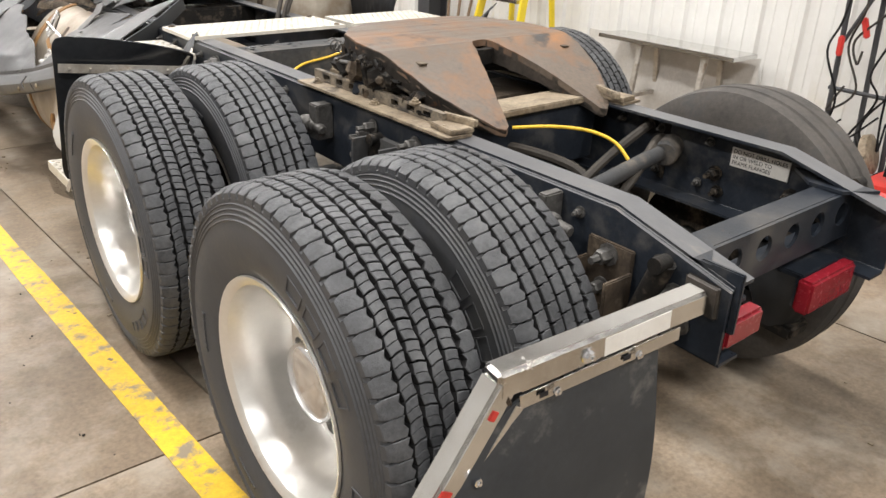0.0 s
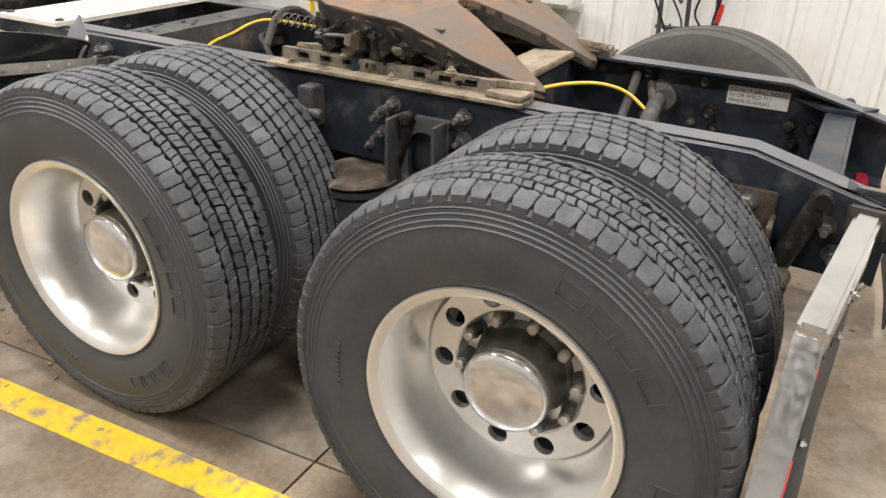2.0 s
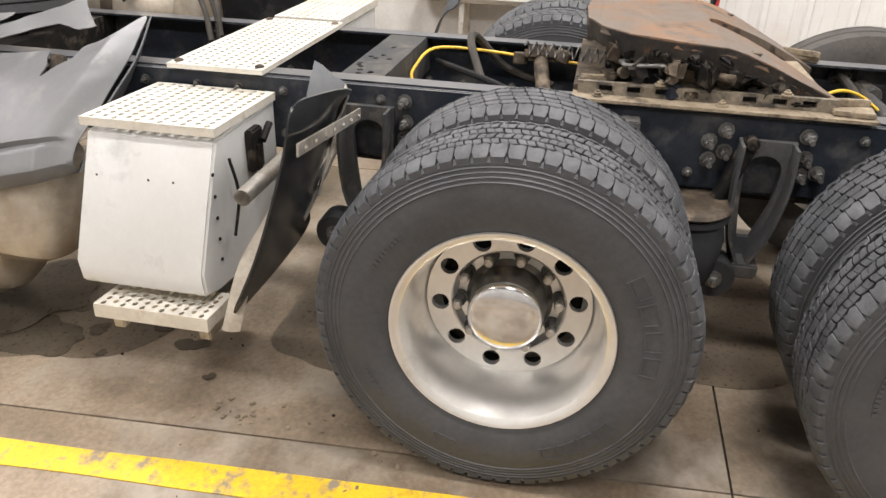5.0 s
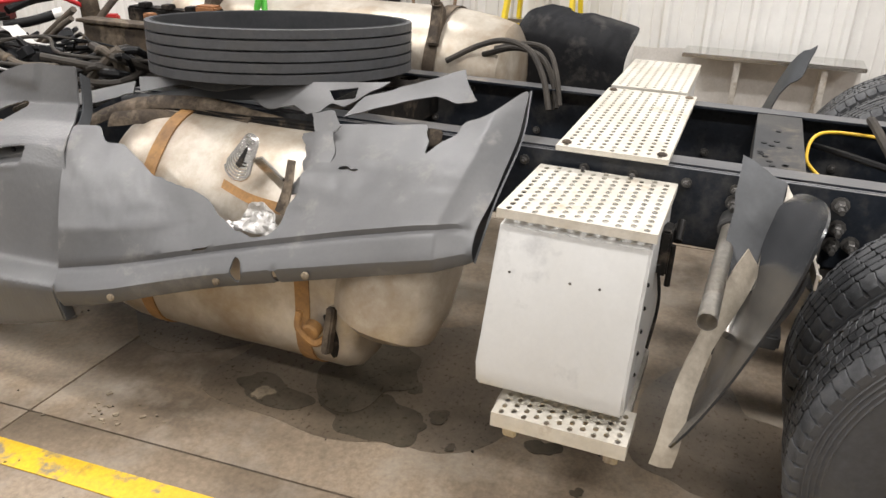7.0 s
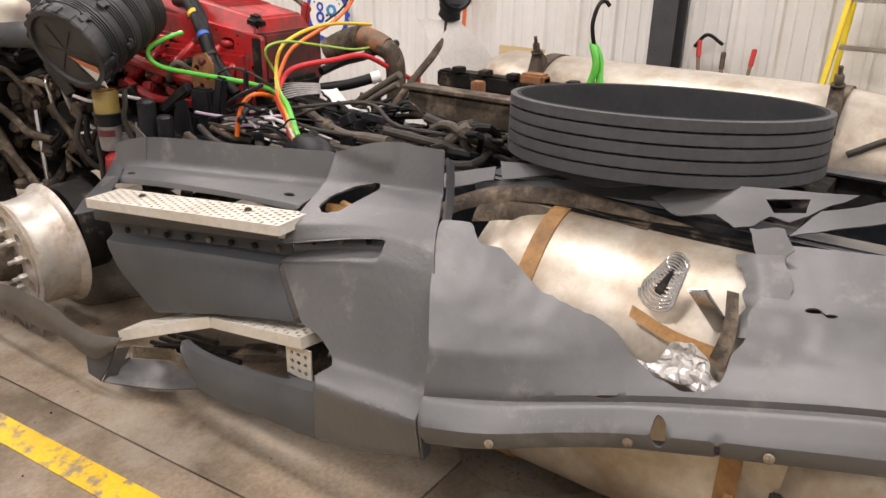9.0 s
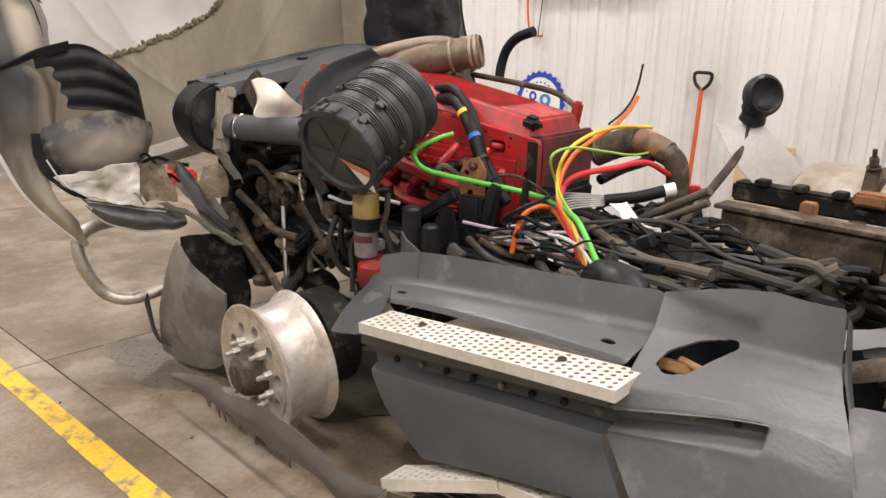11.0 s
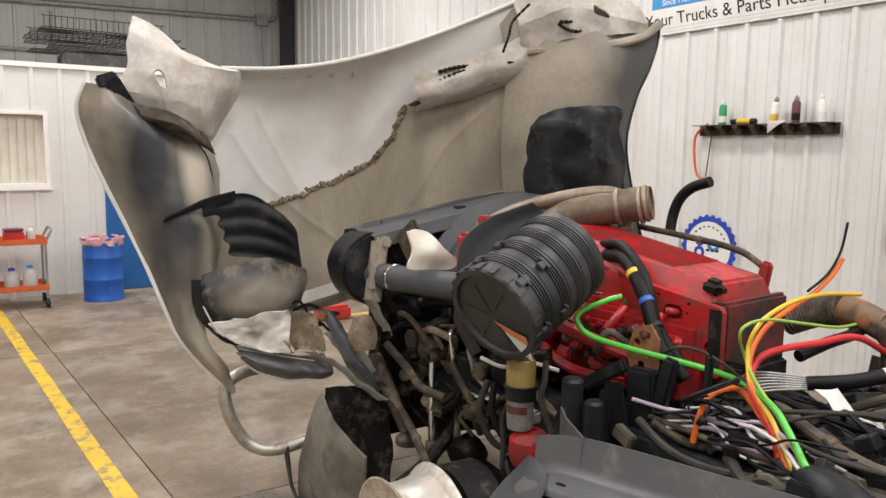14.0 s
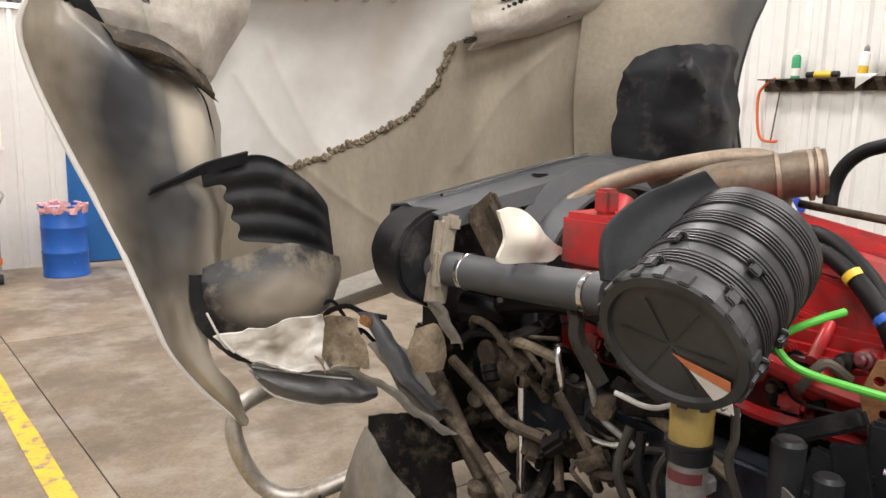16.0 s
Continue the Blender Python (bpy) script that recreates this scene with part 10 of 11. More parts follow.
for (x0, z0), (x1, z1) in zip(GLUE[:5], GLUE[1:6]):
    for k in range(26):
        x, z = x0 + (x1 - x0) * k / 26, z0 + (z1 - z0) * k / 26
        z += 0.014 * noise.noise(Vector((x, 0, z)) * 6)
        y = skin.get((round(x / 0.03), round(z / 0.03)))
        if y is None:
            continue
        for q in range(3):
            r = rng.uniform(0.010, 0.026)
            box(bm, (r, r * 0.7, r * 0.8), pose(x + rng.uniform(-0.012, 0.012), y - 0.002 + rng.uniform(-0.006, 0.004), z + rng.uniform(-0.012, 0.012), rng.uniform(0, 90), rng.uniform(0, 90), rng.uniform(0, 90)), 0.004, 1)
part("glue_line", bm, "grease_tan", hood, "ragged brown insulation edge")
bm = B()
ps = smooth_path([(-1.2, 9.33, 2.195), (-0.88, 9.37, 2.22), (-0.52, 9.37, 2.285), (-0.08, 9.33, 2.425), (0.34, 9.21, 2.605), (0.6, 9.01, 2.745)], 8)
for off, w in ((0.0, 0.012),):
    tube(bm, ps, w, 8, 1)
part("front_edge", bm, "hood_clean", hood)
for i in range(5):
    part("edge_bump", lathe(B(), [(0.02, 0), (0.016, 0.006), (0.004, 0.008)], pose(-0.95 + 0.14 * i, 9.475, 2.185 + 0.012 * i, 100, 0, 0), 10), "hood_under", hood)
# lower cross brace
bm = sheet(B(), [[(-0.98, 9.30, 0.98), (-0.55, 9.34, 1.06), (0.2, 9.3, 1.22), (0.5, 9.1, 1.28)], [(-0.98, 9.22, 0.95), (-0.55, 9.24, 1.03), (0.2, 9.2, 1.18), (0.5, 9.0, 1.25)], [(-0.98, 9.28, 0.90), (-0.55, 9.30, 0.96), (0.2, 9.28, 1.12), (0.5, 9.08, 1.2)]], 0.01, sub=(4, 4))
part("cross_brace", bm, "hood_under", hood)
# moulded strip at the upper right
bm = sheet(B(), [[(-0.05, 9.36, 2.22), (0.25, 9.24, 2.34), (0.55, 9.04, 2.50)], [(-0.08, 9.30, 2.13), (0.25, 9.18, 2.26), (0.58, 8.98, 2.40)], [(-0.03, 9.34, 2.08), (0.28, 9.22, 2.19), (0.60, 8.98, 2.33)], [(-0.02, 9.44, 2.04), (0.28, 9.34, 2.13), (0.62, 9.06, 2.28)]], 0.012, sub=(5, 6), rough=0.002)
part("headlamp_shelf", crumple(bm, 0.022, 6.0, 0.008), "hood_under", hood)
bm = tube(B(), [(0.04, 9.27, 2.20), (0.15, 9.24, 2.25), (0.28, 9.2, 2.285), (0.40, 9.1, 2.32)], 0.012, 6, 8, ribs=0.25)
part("torn_edge", bm, "iron_dark", hood)
# left headlamp pocket
rows = [
    [(-1.60, 9.38, 2.42), (-1.54, 9.36, 2.39), (-1.40, 9.38, 2.27), (-1.20, 9.36, 2.20)],
    [(-1.64, 9.30, 2.28), (-1.55, 9.22, 2.24), (-1.38, 9.20, 2.18), (-1.12, 9.28, 2.17)],
    [(-1.66, 9.26, 2.16), (-1.54, 9.15, 2.12), (-1.38, 9.16, 2.10), (-1.12, 9.34, 2.09)],
    [(-1.70, 9.24, 2.05), (-1.52, 9.14, 2.02), (-1.36, 9.16, 2.0), (-1.16, 9.40, 1.98)],
    [(-1.66, 9.24, 1.98), (-1.50, 9.18, 1.93), (-1.34, 9.22, 1.88), (-1.20, 9.44, 1.86)],
    [(-1.58, 9.30, 1.95), (-1.46, 9.28, 1.89), (-1.32, 9.34, 1.82), (-1.24, 9.46, 1.80)],
]
bm = sheet(B(), facets(rows, 9, 11), 0.012, rough=0.0006, cut=poly_cut([[(0.37, 0.31), (0.36, 0.36), (0.43, 0.41), (0.51, 0.38), (0.50, 0.33), (0.43, 0.30)], [(0.0, 0.80), (0.12, 0.88), (0.2, 1.02), (0.0, 1.02)]]))
part("headlamp_pocket", crumple(bm, 0.022, 6.0, 0.004), "hood_under", hood, "crumpled cream headlamp pocket", angle=24)
bm = box(B(), (0.07, 0.06, 0.20), pose(-1.70, 9.18, 2.02, 20, -34, 0), 0.012)
box(bm, (0.09, 0.05, 0.06), pose(-1.76, 9.16, 2.09, 0, -20, 0), 0.01)
part("hinge_bracket", bm, "black_plastic", hood)
# left fender, seen from inside
rows = [
    [(-1.84, 9.22, 2.08), (-1.78, 9.16, 2.06), (-1.70, 9.16, 2.02), (-1.60, 9.22, 1.96)],
    [(-1.87, 9.24, 1.97), (-1.76, 9.12, 1.94), (-1.58, 9.10, 1.90), (-1.30, 9.36, 1.83)],
    [(-1.84, 9.24, 1.82), (-1.70, 9.10, 1.78), (-1.48, 9.08, 1.74), (-1.22, 9.42, 1.72)],
    [(-1.77, 9.22, 1.63), (-1.62, 9.08, 1.60), (-1.42, 9.08, 1.57), (-1.20, 9.42, 1.56)],
    [(-1.69, 9.20, 1.44), (-1.56, 9.06, 1.42), (-1.40, 9.06, 1.40), (-1.22, 9.34, 1.38)],
    [(-1.62, 9.16, 1.26), (-1.52, 9.04, 1.25), (-1.42, 9.04, 1.23), (-1.30, 9.20, 1.20)],
    [(-1.56, 9.12, 1.08), (-1.50, 9.03, 1.07), (-1.44, 9.03, 1.05), (-1.38, 9.08, 1.03)],
    [(-1.50, 9.10, 0.92), (-1.46, 9.02, 0.91), (-1.42, 9.02, 0.90), (-1.38, 9.04, 0.88)],
    [(-1.40, 9.08, 0.77), (-1.37, 9.02, 0.77), (-1.34, 9.02, 0.76), (-1.31, 9.04, 0.76)],
    [(-1.27, 9.06, 0.62), (-1.265, 9.04, 0.62), (-1.26, 9.04, 0.62), (-1.255, 9.05, 0.625)],
]
bm = sheet(B(), rows, 0.010, sub=(9, 9), rough=0.0008)
part("fender", crumple(bm, 0.012, 5.0, 0.004), "hood_soot", hood, "dusty sooty inside of the hood fender with painted shading")
bm = tube(B(), [(-1.66, 9.12, 1.95), (-1.58, 9.09, 1.885), (-1.45, 9.06, 1.85), (-1.33, 9.2, 1.78), (-1.27, 9.30, 1.68), (-1.25, 9.33, 1.6)], 0.0035, 6)
part("crack_line", bm, "ink", hood)
# Dark brown strip: the shadow below the pocket is put into its colour
bm = sheet(B(), [[(-1.66, 9.15, 1.99), (-1.5, 9.10, 1.95), (-1.3, 9.3, 1.87)], [(-1.64, 9.08, 1.94), (-1.48, 9.04, 1.89), (-1.28, 9.26, 1.80)], [(-1.60, 9.12, 1.91), (-1.46, 9.08, 1.86), (-1.24, 9.32, 1.77)]], 0.008, sub=(4, 6), rough=0.002)
part("fender_flange", bm, "iron_brown", hood, "brown flange under the headlamp pocket, shadow put into its colour")
tube_pts = [(-1.845, 9.21, 2.08), (-1.88, 9.23, 1.97), (-1.85, 9.23, 1.82), (-1.78, 9.21, 1.63), (-1.70, 9.19, 1.44), (-1.63, 9.15, 1.26), (-1.57, 9.11, 1.08), (-1.51, 9.09, 0.92), (-1.41, 9.07, 0.77), (-1.27, 9.05, 0.62)]
part("fender_lip", tube(B(), tube_pts, 0.010, 8), "hood_clean", hood, "pale broken fender lip")
# black ribbed liner
rows = []
for i in range(34):
    k = i / 33
    bump = 0.007 * math.sin(k * 7 * math.pi)
    rows.append([(-1.40 + 0.10 * k, 9.10 - 0.04 * k + bump * 0.3, 1.53 - 0.25 * k), (-1.30 + 0.08 * k, 9.06 + bump, 1.57 - 0.29 * k), (-1.17 + 0.06 * k, 9.04 + bump, 1.585 - 0.32 * k), (-1.02 + 0.04 * k, 9.05 + bump, 1.51 - 0.28 * k), (-0.91 + 0.03 * k, 9.10, 1.42 - 0.23 * k)])
bm = sheet(B(), rows, 0.006, sub=(1, 8), cut=lambda u, v, p: (u > 0.25 and v < 0.16 + 0.03 * math.sin(u * 25)) or (v > 0.55 and u < (v - 0.55) * 0.25))
part("wheel_liner", bm, "black_plastic", hood, "black ribbed plastic wheel arch liner")
bm = sheet(B(), [[(-1.57, 9.04, 1.465), (-1.56, 9.03, 1.485)], [(-1.48, 9.03, 1.50), (-1.47, 9.02, 1.525)], [(-1.38, 9.04, 1.53), (-1.38, 9.03, 1.565)], [(-1.24, 9.04, 1.56), (-1.24, 9.03, 1.60)]], 0.012, sub=(4, 2))
part("liner_arm", bm, "black_plastic", hood)
rows = [
    [(-1.40, 9.06, 1.19), (-1.28, 9.02, 1.24), (-1.12, 9.0, 1.27), (-0.98, 9.02, 1.24), (-0.87, 9.10, 1.19)],
    [(-1.43, 9.04, 1.10), (-1.28, 8.98, 1.14), (-1.12, 8.96, 1.17), (-0.98, 9.0, 1.16), (-0.87, 9.08, 1.13)],
    [(-1.40, 9.04, 1.02), (-1.27, 8.97, 1.04), (-1.12, 8.95, 1.07), (-1.0, 8.97, 1.08), (-0.90, 9.05, 1.08)],
    [(-1.33, 9.04, 0.94), (-1.22, 8.98, 0.95), (-1.10, 8.96, 0.97), (-1.0, 8.98, 1.0), (-0.92, 9.05, 1.03)],
]
bm = sheet(B(), rows, 0.006, sub=(6, 7), rough=0.0006)
part("lower_liner", crumple(bm, 0.014, 7.0, 0.004), "liner_dusty", hood, "dusty broken black lower liner")
bm = tube(B(), [(-1.445, 9.03, 1.17), (-1.44, 9.03, 1.08), (-1.39, 9.03, 0.99), (-1.31, 9.0, 0.90), (-1.25, 8.97, 0.86)], 0.006, 6, 14, ribs=0.15)
part("torn_edge", bm, "hood_clean", hood)
bm = sheet(B(), [[(-1.452, 9.02, 1.19), (-1.415, 9.01, 1.19)], [(-1.450, 9.02, 1.08), (-1.405, 9.005, 1.09)], [(-1.41, 9.02, 0.985), (-1.36, 8.99, 1.0)], [(-1.335, 8.99, 0.90), (-1.29, 8.975, 0.925)], [(-1.265, 8.965, 0.865), (-1.24, 8.96, 0.885)]], 0.006, sub=(5, 4), rough=0.002)
part("liner_edge", bm, "black_plastic", hood, "torn black edge of the lower liner")
# right fender side
rows = [
    [(0.42, 9.24, 2.62), (0.62, 8.96, 2.72), (0.82, 8.80, 2.64), (1.02, 8.72, 2.58), (1.22, 8.70, 2.57)],
    [(0.44, 9.18, 2.48), (0.62, 8.88, 2.52), (0.80, 8.74, 2.50), (1.02, 8.68, 2.47), (1.22, 8.70, 2.46)],
    [(0.46, 9.16, 2.30), (0.60, 8.84, 2.30), (0.78, 8.68, 2.30), (0.98, 8.66, 2.30), (1.14, 8.68, 2.30)],
    [(0.46, 9.18, 2.10), (0.58, 8.86, 2.10), (0.74, 8.70, 2.12), (0.90, 8.66, 2.12), (1.04, 8.68, 2.12)],
    [(0.46, 9.20, 1.85), (0.58, 8.90, 1.86), (0.72, 8.72, 1.86), (0.86, 8.66, 1.86), (0.97, 8.68, 1.86)],
    [(0.48, 9.20, 1.60), (0.60, 8.92, 1.60), (0.74, 8.74, 1.60), (0.88, 8.66, 1.60), (1.02, 8.66, 1.58)],
    [(0.50, 9.18, 1.30), (0.62, 8.94, 1.30), (0.78, 8.76, 1.30), (0.94, 8.68, 1.30), (1.12, 8.66, 1.28)],
]
bm = sheet(B(), rows, 0.008, sub=(8, 8), rough=0.0004)
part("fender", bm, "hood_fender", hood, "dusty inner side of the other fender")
rows = [[(0.42, 8.80, 2.02), (0.52, 8.66, 2.04), (0.72, 8.62, 2.06), (0.86, 8.63, 2.07)], [(0.38, 8.82, 1.92), (0.50, 8.60, 1.94), (0.70, 8.58, 1.96), (0.84, 8.60, 1.97)], [(0.38, 8.86, 1.75), (0.50, 8.62, 1.75), (0.68, 8.56, 1.75), (0.86, 8.58, 1.75)], [(0.40, 8.86, 1.5), (0.52, 8.66, 1.5), (0.72, 8.58, 1.5), (0.95, 8.60, 1.5)]]
bm = sheet(B(), rows, 0.008, sub=(5, 5), rough=0.003, cut=lambda u, v, p: abs(v - 0.33) < 0.03 and u > 0.25)
part("wheel_liner", crumple(bm, 0.035, 7.0, 0.012), "black_plastic", hood, "torn black plastic wheel liner")
rows = [[(0.45, 9.10, 2.66), (0.62, 8.90, 2.80), (0.80, 8.78, 2.74), (1.05, 8.66, 2.62)], [(0.45, 9.04, 2.52), (0.62, 8.80, 2.62), (0.80, 8.70, 2.58), (1.08, 8.64, 2.55)], [(0.50, 9.05, 2.40), (0.64, 8.82, 2.45), (0.85, 8.70, 2.46), (1.10, 8.66, 2.50)]]
bm = sheet(B(), facets(rows, 14, 14), 0.012, rough=0.0006, cut=poly_cut([[(0.4, 0.55), (0.45, 0.68), (0.6, 0.68), (0.55, 0.55)]]))
part("headlamp_pocket", crumple(bm, 0.025, 6.0, 0.005), "hood_under", hood, "dirty cream headlamp pocket", angle=24)
bm = tube(B(), [(0.50, 9.02, 2.38), (0.75, 8.76, 2.40), (1.0, 8.64, 2.46), (1.2, 8.66, 2.56)], 0.025, 8)
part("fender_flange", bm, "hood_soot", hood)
bm = tube(B(), [(1.23, 8.70, 2.57), (1.22, 8.70, 2.46), (1.14, 8.68, 2.30), (1.04, 8.68, 2.12), (0.975, 8.68, 1.86), (1.02, 8.66, 1.58), (1.12, 8.66, 1.28)], 0.014, 8)
part("fender_lip", bm, "black_plastic", hood)
bm = B()
for x, z in ((0.3, 0.0),):
    rod(bm, (x, 9.5, 0.0), (x, 9.55, 0.95), 0.03)
part("hood_prop", bm, "iron_dark", hood)
# dark seam under the headlamp shelf and cracks in the pocket
SEAMS = [
    ([(-0.102, 9.34, 2.062), (0.18, 9.30, 2.146), (0.50, 9.12, 2.25), (0.71, 8.90, 2.35), (0.86, 8.76, 2.44), (0.92, 8.68, 2.51)], 0.011),
    ([(0.35, 9.06, 2.37), (0.335, 8.99, 2.45), (0.34, 8.96, 2.53), (0.378, 8.86, 2.614)], 0.008),
    ([(0.037, 9.26, 2.253), (0.15, 9.24, 2.285), (0.277, 9.21, 2.305), (0.43, 9.06, 2.319)], 0.011),
    ([(0.55, 8.82, 2.52), (0.60, 8.80, 2.49), (0.68, 8.78, 2.485), (0.66, 8.79, 2.53), (0.56, 8.82, 2.53)], 0.010),
]
for pts, r in SEAMS:
    part("crack", tube(B(), pts, r, 6, 8, ribs=0.3), "iron_dark", hood)


# ---- stains and bits on the floor ----
def blob(x, y, r, seed, sx=1.0, sy=1.0):
    rng = random.Random(seed)
    ph = [rng.uniform(0, 6.28) for _ in range(6)]
    pts = []
    for i in range(56):
        a = 2 * math.pi * i / 56
        k = r * (1 + sum(0.22 / (j + 1) * math.sin((j + 2) * a + ph[j]) for j in range(6)))
        pts.append((x + sx * k * math.cos(a), y + sy * k * math.sin(a)))
    return pts


for i, (x, y, r, sx, sy) in enumerate(((-0.80, 4.50, 0.15, 1.0, 1.1), (-0.82, 4.36, 0.09, 1, 1), (-0.83, 4.88, 0.10, 0.8, 1.5), (-0.72, 4.26, 0.035, 1, 1.2), (-0.60, 4.40, 0.03, 1, 1), (-0.734, 3.876, 0.04, 1, 1.4),
                                     (-0.66, 4.03, 0.03, 1, 1.2), (-0.86, 4.16, 0.018, 1, 1), (-0.55, 4.62, 0.22, 1.0, 1.0), (-0.9, 3.72, 0.02, 1, 1), (-0.5, 8.1, 0.4, 1, 1.4))):
    bm = holed(B(), blob(x, y, r, i, sx, sy), [], 0.002, pose(0, 0, 0.0026 + 0.0007 * i))
    tagged(part("oil_stain", bm, "stain"), "dark wet oil stain on the concrete", "stain", group="oil stains", kind="structure")
for i, (x, y, r, sx, sy) in enumerate(((-0.42, 4.25, 0.36, 1.0, 1.2), (-0.62, 4.62, 0.40, 0.9, 1.3), (-0.45, 3.35, 0.33, 1.2, 0.8), (-0.95, 8.7, 0.35, 0.8, 1.2), (-0.35, 5.35, 0.34, 1.0, 1.5), (-0.1, 2.1, 0.45, 1.0, 1.3), (-0.2, 7.2, 0.45, 1.1, 1.5))):
    bm = holed(B(), blob(x, y, r, 60 + i, sx, sy), [], 0.001, pose(0, 0, 0.0010 + 0.0003 * i))
    tagged(part("damp_patch", bm, "damp"), "dark damp patch on the concrete under the truck", "stain", group="damp patches", kind="structure")
bm = holed(B(), blob(-0.85, 4.907, 0.035, 40), [], 0.006, pose(0, 0, 0.010))
solo("absorbent_lump", crumple(bm, 0.006, 30, 0.003), "grease_tan", "small beige lump in an oil stain", "debris")
rng = random.Random(17)
bm = B()
for cx, cy, n, sp in ((-1.06, 3.50, 26, 0.10), (-1.16, 5.30, 30, 0.09), (-0.7, 6.4, 16, 0.25), (-0.9, 7.9, 20, 0.3), (-1.25, 2.9, 10, 0.2), (0.6, 0.3, 14, 0.5)):
    for i in range(n):
        s = rng.uniform(0.003, 0.014)
        box(bm, (s * 1.6, s, s * 0.5), pose(cx + rng.gauss(0, sp * 0.5), cy + rng.gauss(0, sp), s * 0.25, 0, 0, rng.uniform(0, 180)), s * 0.12, 1)
tagged(part("floor_debris", bm, "grease_tan"), "scattered crumbs of dirt and plastic on the floor", "debris", kind="stuff")
bm = B()
for i in range(90):
    s = rng.uniform(0.002, 0.006)
    box(bm, (s * 1.4, s, s), pose(rng.uniform(-1.9, -0.6), rng.uniform(1.2, 9), s * 0.5, 0, 0, rng.uniform(0, 180)))
tagged(part("floor_grit", bm, "iron_dark"), "fine dark grit on the concrete floor", "debris", kind="stuff")

# ---- along the ribbed wall ----
WX = WALL_X - 0.028
# spray can shelf
sh = thing("wall_shelf", "narrow brown steel tool shelf with brackets", "shelf", (WX - 0.05, 9.35, 2.0))
bm = holed(B(), [(WX - 0.11, 8.72), (WX, 8.72), (WX, 10.0), (WX - 0.11, 10.0)], [[(WX - 0.08, 8.80 + 0.155 * i), (WX - 0.04, 8.80 + 0.155 * i), (WX - 0.04, 8.86 + 0.155 * i), (WX - 0.08, 8.86 + 0.155 * i)] for i in range(8)], 0.006, pose(0, 0, 2.06))
part("shelf_board", bm, "iron_brown", sh)
part("back_strip", block(B(), (WX - 0.006, 8.72, 1.97), (WX, 10.0, 2.053)), "iron_brown", sh)
me = None
for i in range(8):
    if me is None:
        bm = holed(B(), [(0, 0), (-0.10, 0), (-0.10, -0.02), (-0.03, -0.08), (0, -0.08)], [], 0.05, Matrix(((1, 0, 0, 0), (0, 0, 1, 0), (0, 1, 0, 0), (0, 0, 0, 1))))
        p = part("bracket", bm, "iron_brown", sh)
        me = p.data
        off = p.location.copy()
    else:
        p = new("bracket", me)
        p.parent = sh
    p.location = off + Vector((WX - 0.006, 8.82 + 0.155 * i, 2.053))


def spray_can(name, label, y, mats, tilt=0.0):
    c = thing(name, label, "spray can", (WX - 0.055, y, 2.06), group="spray cans on the wall shelf")
    WORLD_BUILT.pop(c.name)
    c.rotation_euler = (radians(tilt), 0, 0)
    part("body", lathe(B(), [(0.028, 0), (0.032, 0.003), (0.032, 0.150), (0.030, 0.156), (0.022, 0.168), (0.016, 0.172)], None, 24), mats[0], c)
    part("label_band", lathe(B(), [(0.0324, 0.02), (0.0324, 0.075)], None, 24, start=0, sweep=359.9), mats[1], c)
    part("cap", lathe(B(), [(0.017, 0.168), (0.019, 0.172), (0.018, 0.20), (0.008, 0.206), (0.007, 0.214)], None, 18), mats[2], c)


spray_can("spray_can", "green spray can with a white cap", 9.73, ("green_can", "sign_white", "white_paint"))
spray_can("spray_can", "white and yellow spray can, slightly tilted", 9.245, ("white_paint", "cable_yellow", "cast_grey"), 5)
spray_can("spray_can", "dark maroon spray can", 9.055, ("maroon", "iron_dark", "cast_grey"))
spray_can("spray_can", "plain white spray can", 8.835, ("white_paint", "sign_white", "white_paint"), -4)
gr = thing("air_tool", "yellow and black hand tool lying on the shelf", "tool", (WX - 0.06, 9.5, 2.06))
bm = B()
rod(bm, (WX - 0.06, 9.58, 2.086), (WX - 0.06, 9.45, 2.084), 0.024, edge=0.006)
part("grip", bm, "cable_yellow", gr)
bm = B()
rod(bm, (WX - 0.06, 9.64, 2.084), (WX - 0.06, 9.58, 2.086), 0.022, edge=0.005)
part("end_cap", bm, "black_plastic", gr)
bm = B()
rod(bm, (WX - 0.06, 9.45, 2.084), (WX - 0.06, 9.40, 2.08), 0.026, edge=0.006)
part("end_cap", bm, "black_plastic", gr)
sawt = thing("hacksaw", "orange hacksaw hanging from the wall shelf", "saw", (WX - 0.03, 9.95, 1.6))
part("saw_frame", tube(B(), [(WX - 0.03, 9.90, 2.07), (WX - 0.03, 9.98, 2.02), (WX - 0.03, 10.03, 1.94), (WX - 0.03, 10.02, 1.75), (WX - 0.03, 9.98, 1.62), (WX - 0.03, 9.90, 1.595), (WX - 0.03, 9.84, 1.60)], 0.011, 8), "orange_paint", sawt)
part("saw_blade", box(B(), (0.002, 0.012, 0.40), pose(WX - 0.03, 9.872, 1.80, 6, 0, 0)), "iron_brown", sawt)
rg = thing("shop_rag", "grey rag hanging over the shelf edge", "rag", (WX - 0.11, 9.15, 1.95))
part("cloth", sheet(B(), [[(WX - 0.10, 9.26, 2.075), (WX - 0.10, 9.05, 2.075)], [(WX - 0.122, 9.25, 2.066), (WX - 0.122, 9.12, 2.066)], [(WX - 0.124, 9.245, 1.98), (WX - 0.124, 9.22, 2.0)]], 0.004, sub=(4, 5)), "poly_sheet", rg)

# round anniversary sign, drawn as plain shapes
sg = thing("round_sign", "round white sign with a scalloped blue rim", "sign", (WX - 0.02, 9.84, 0.70))
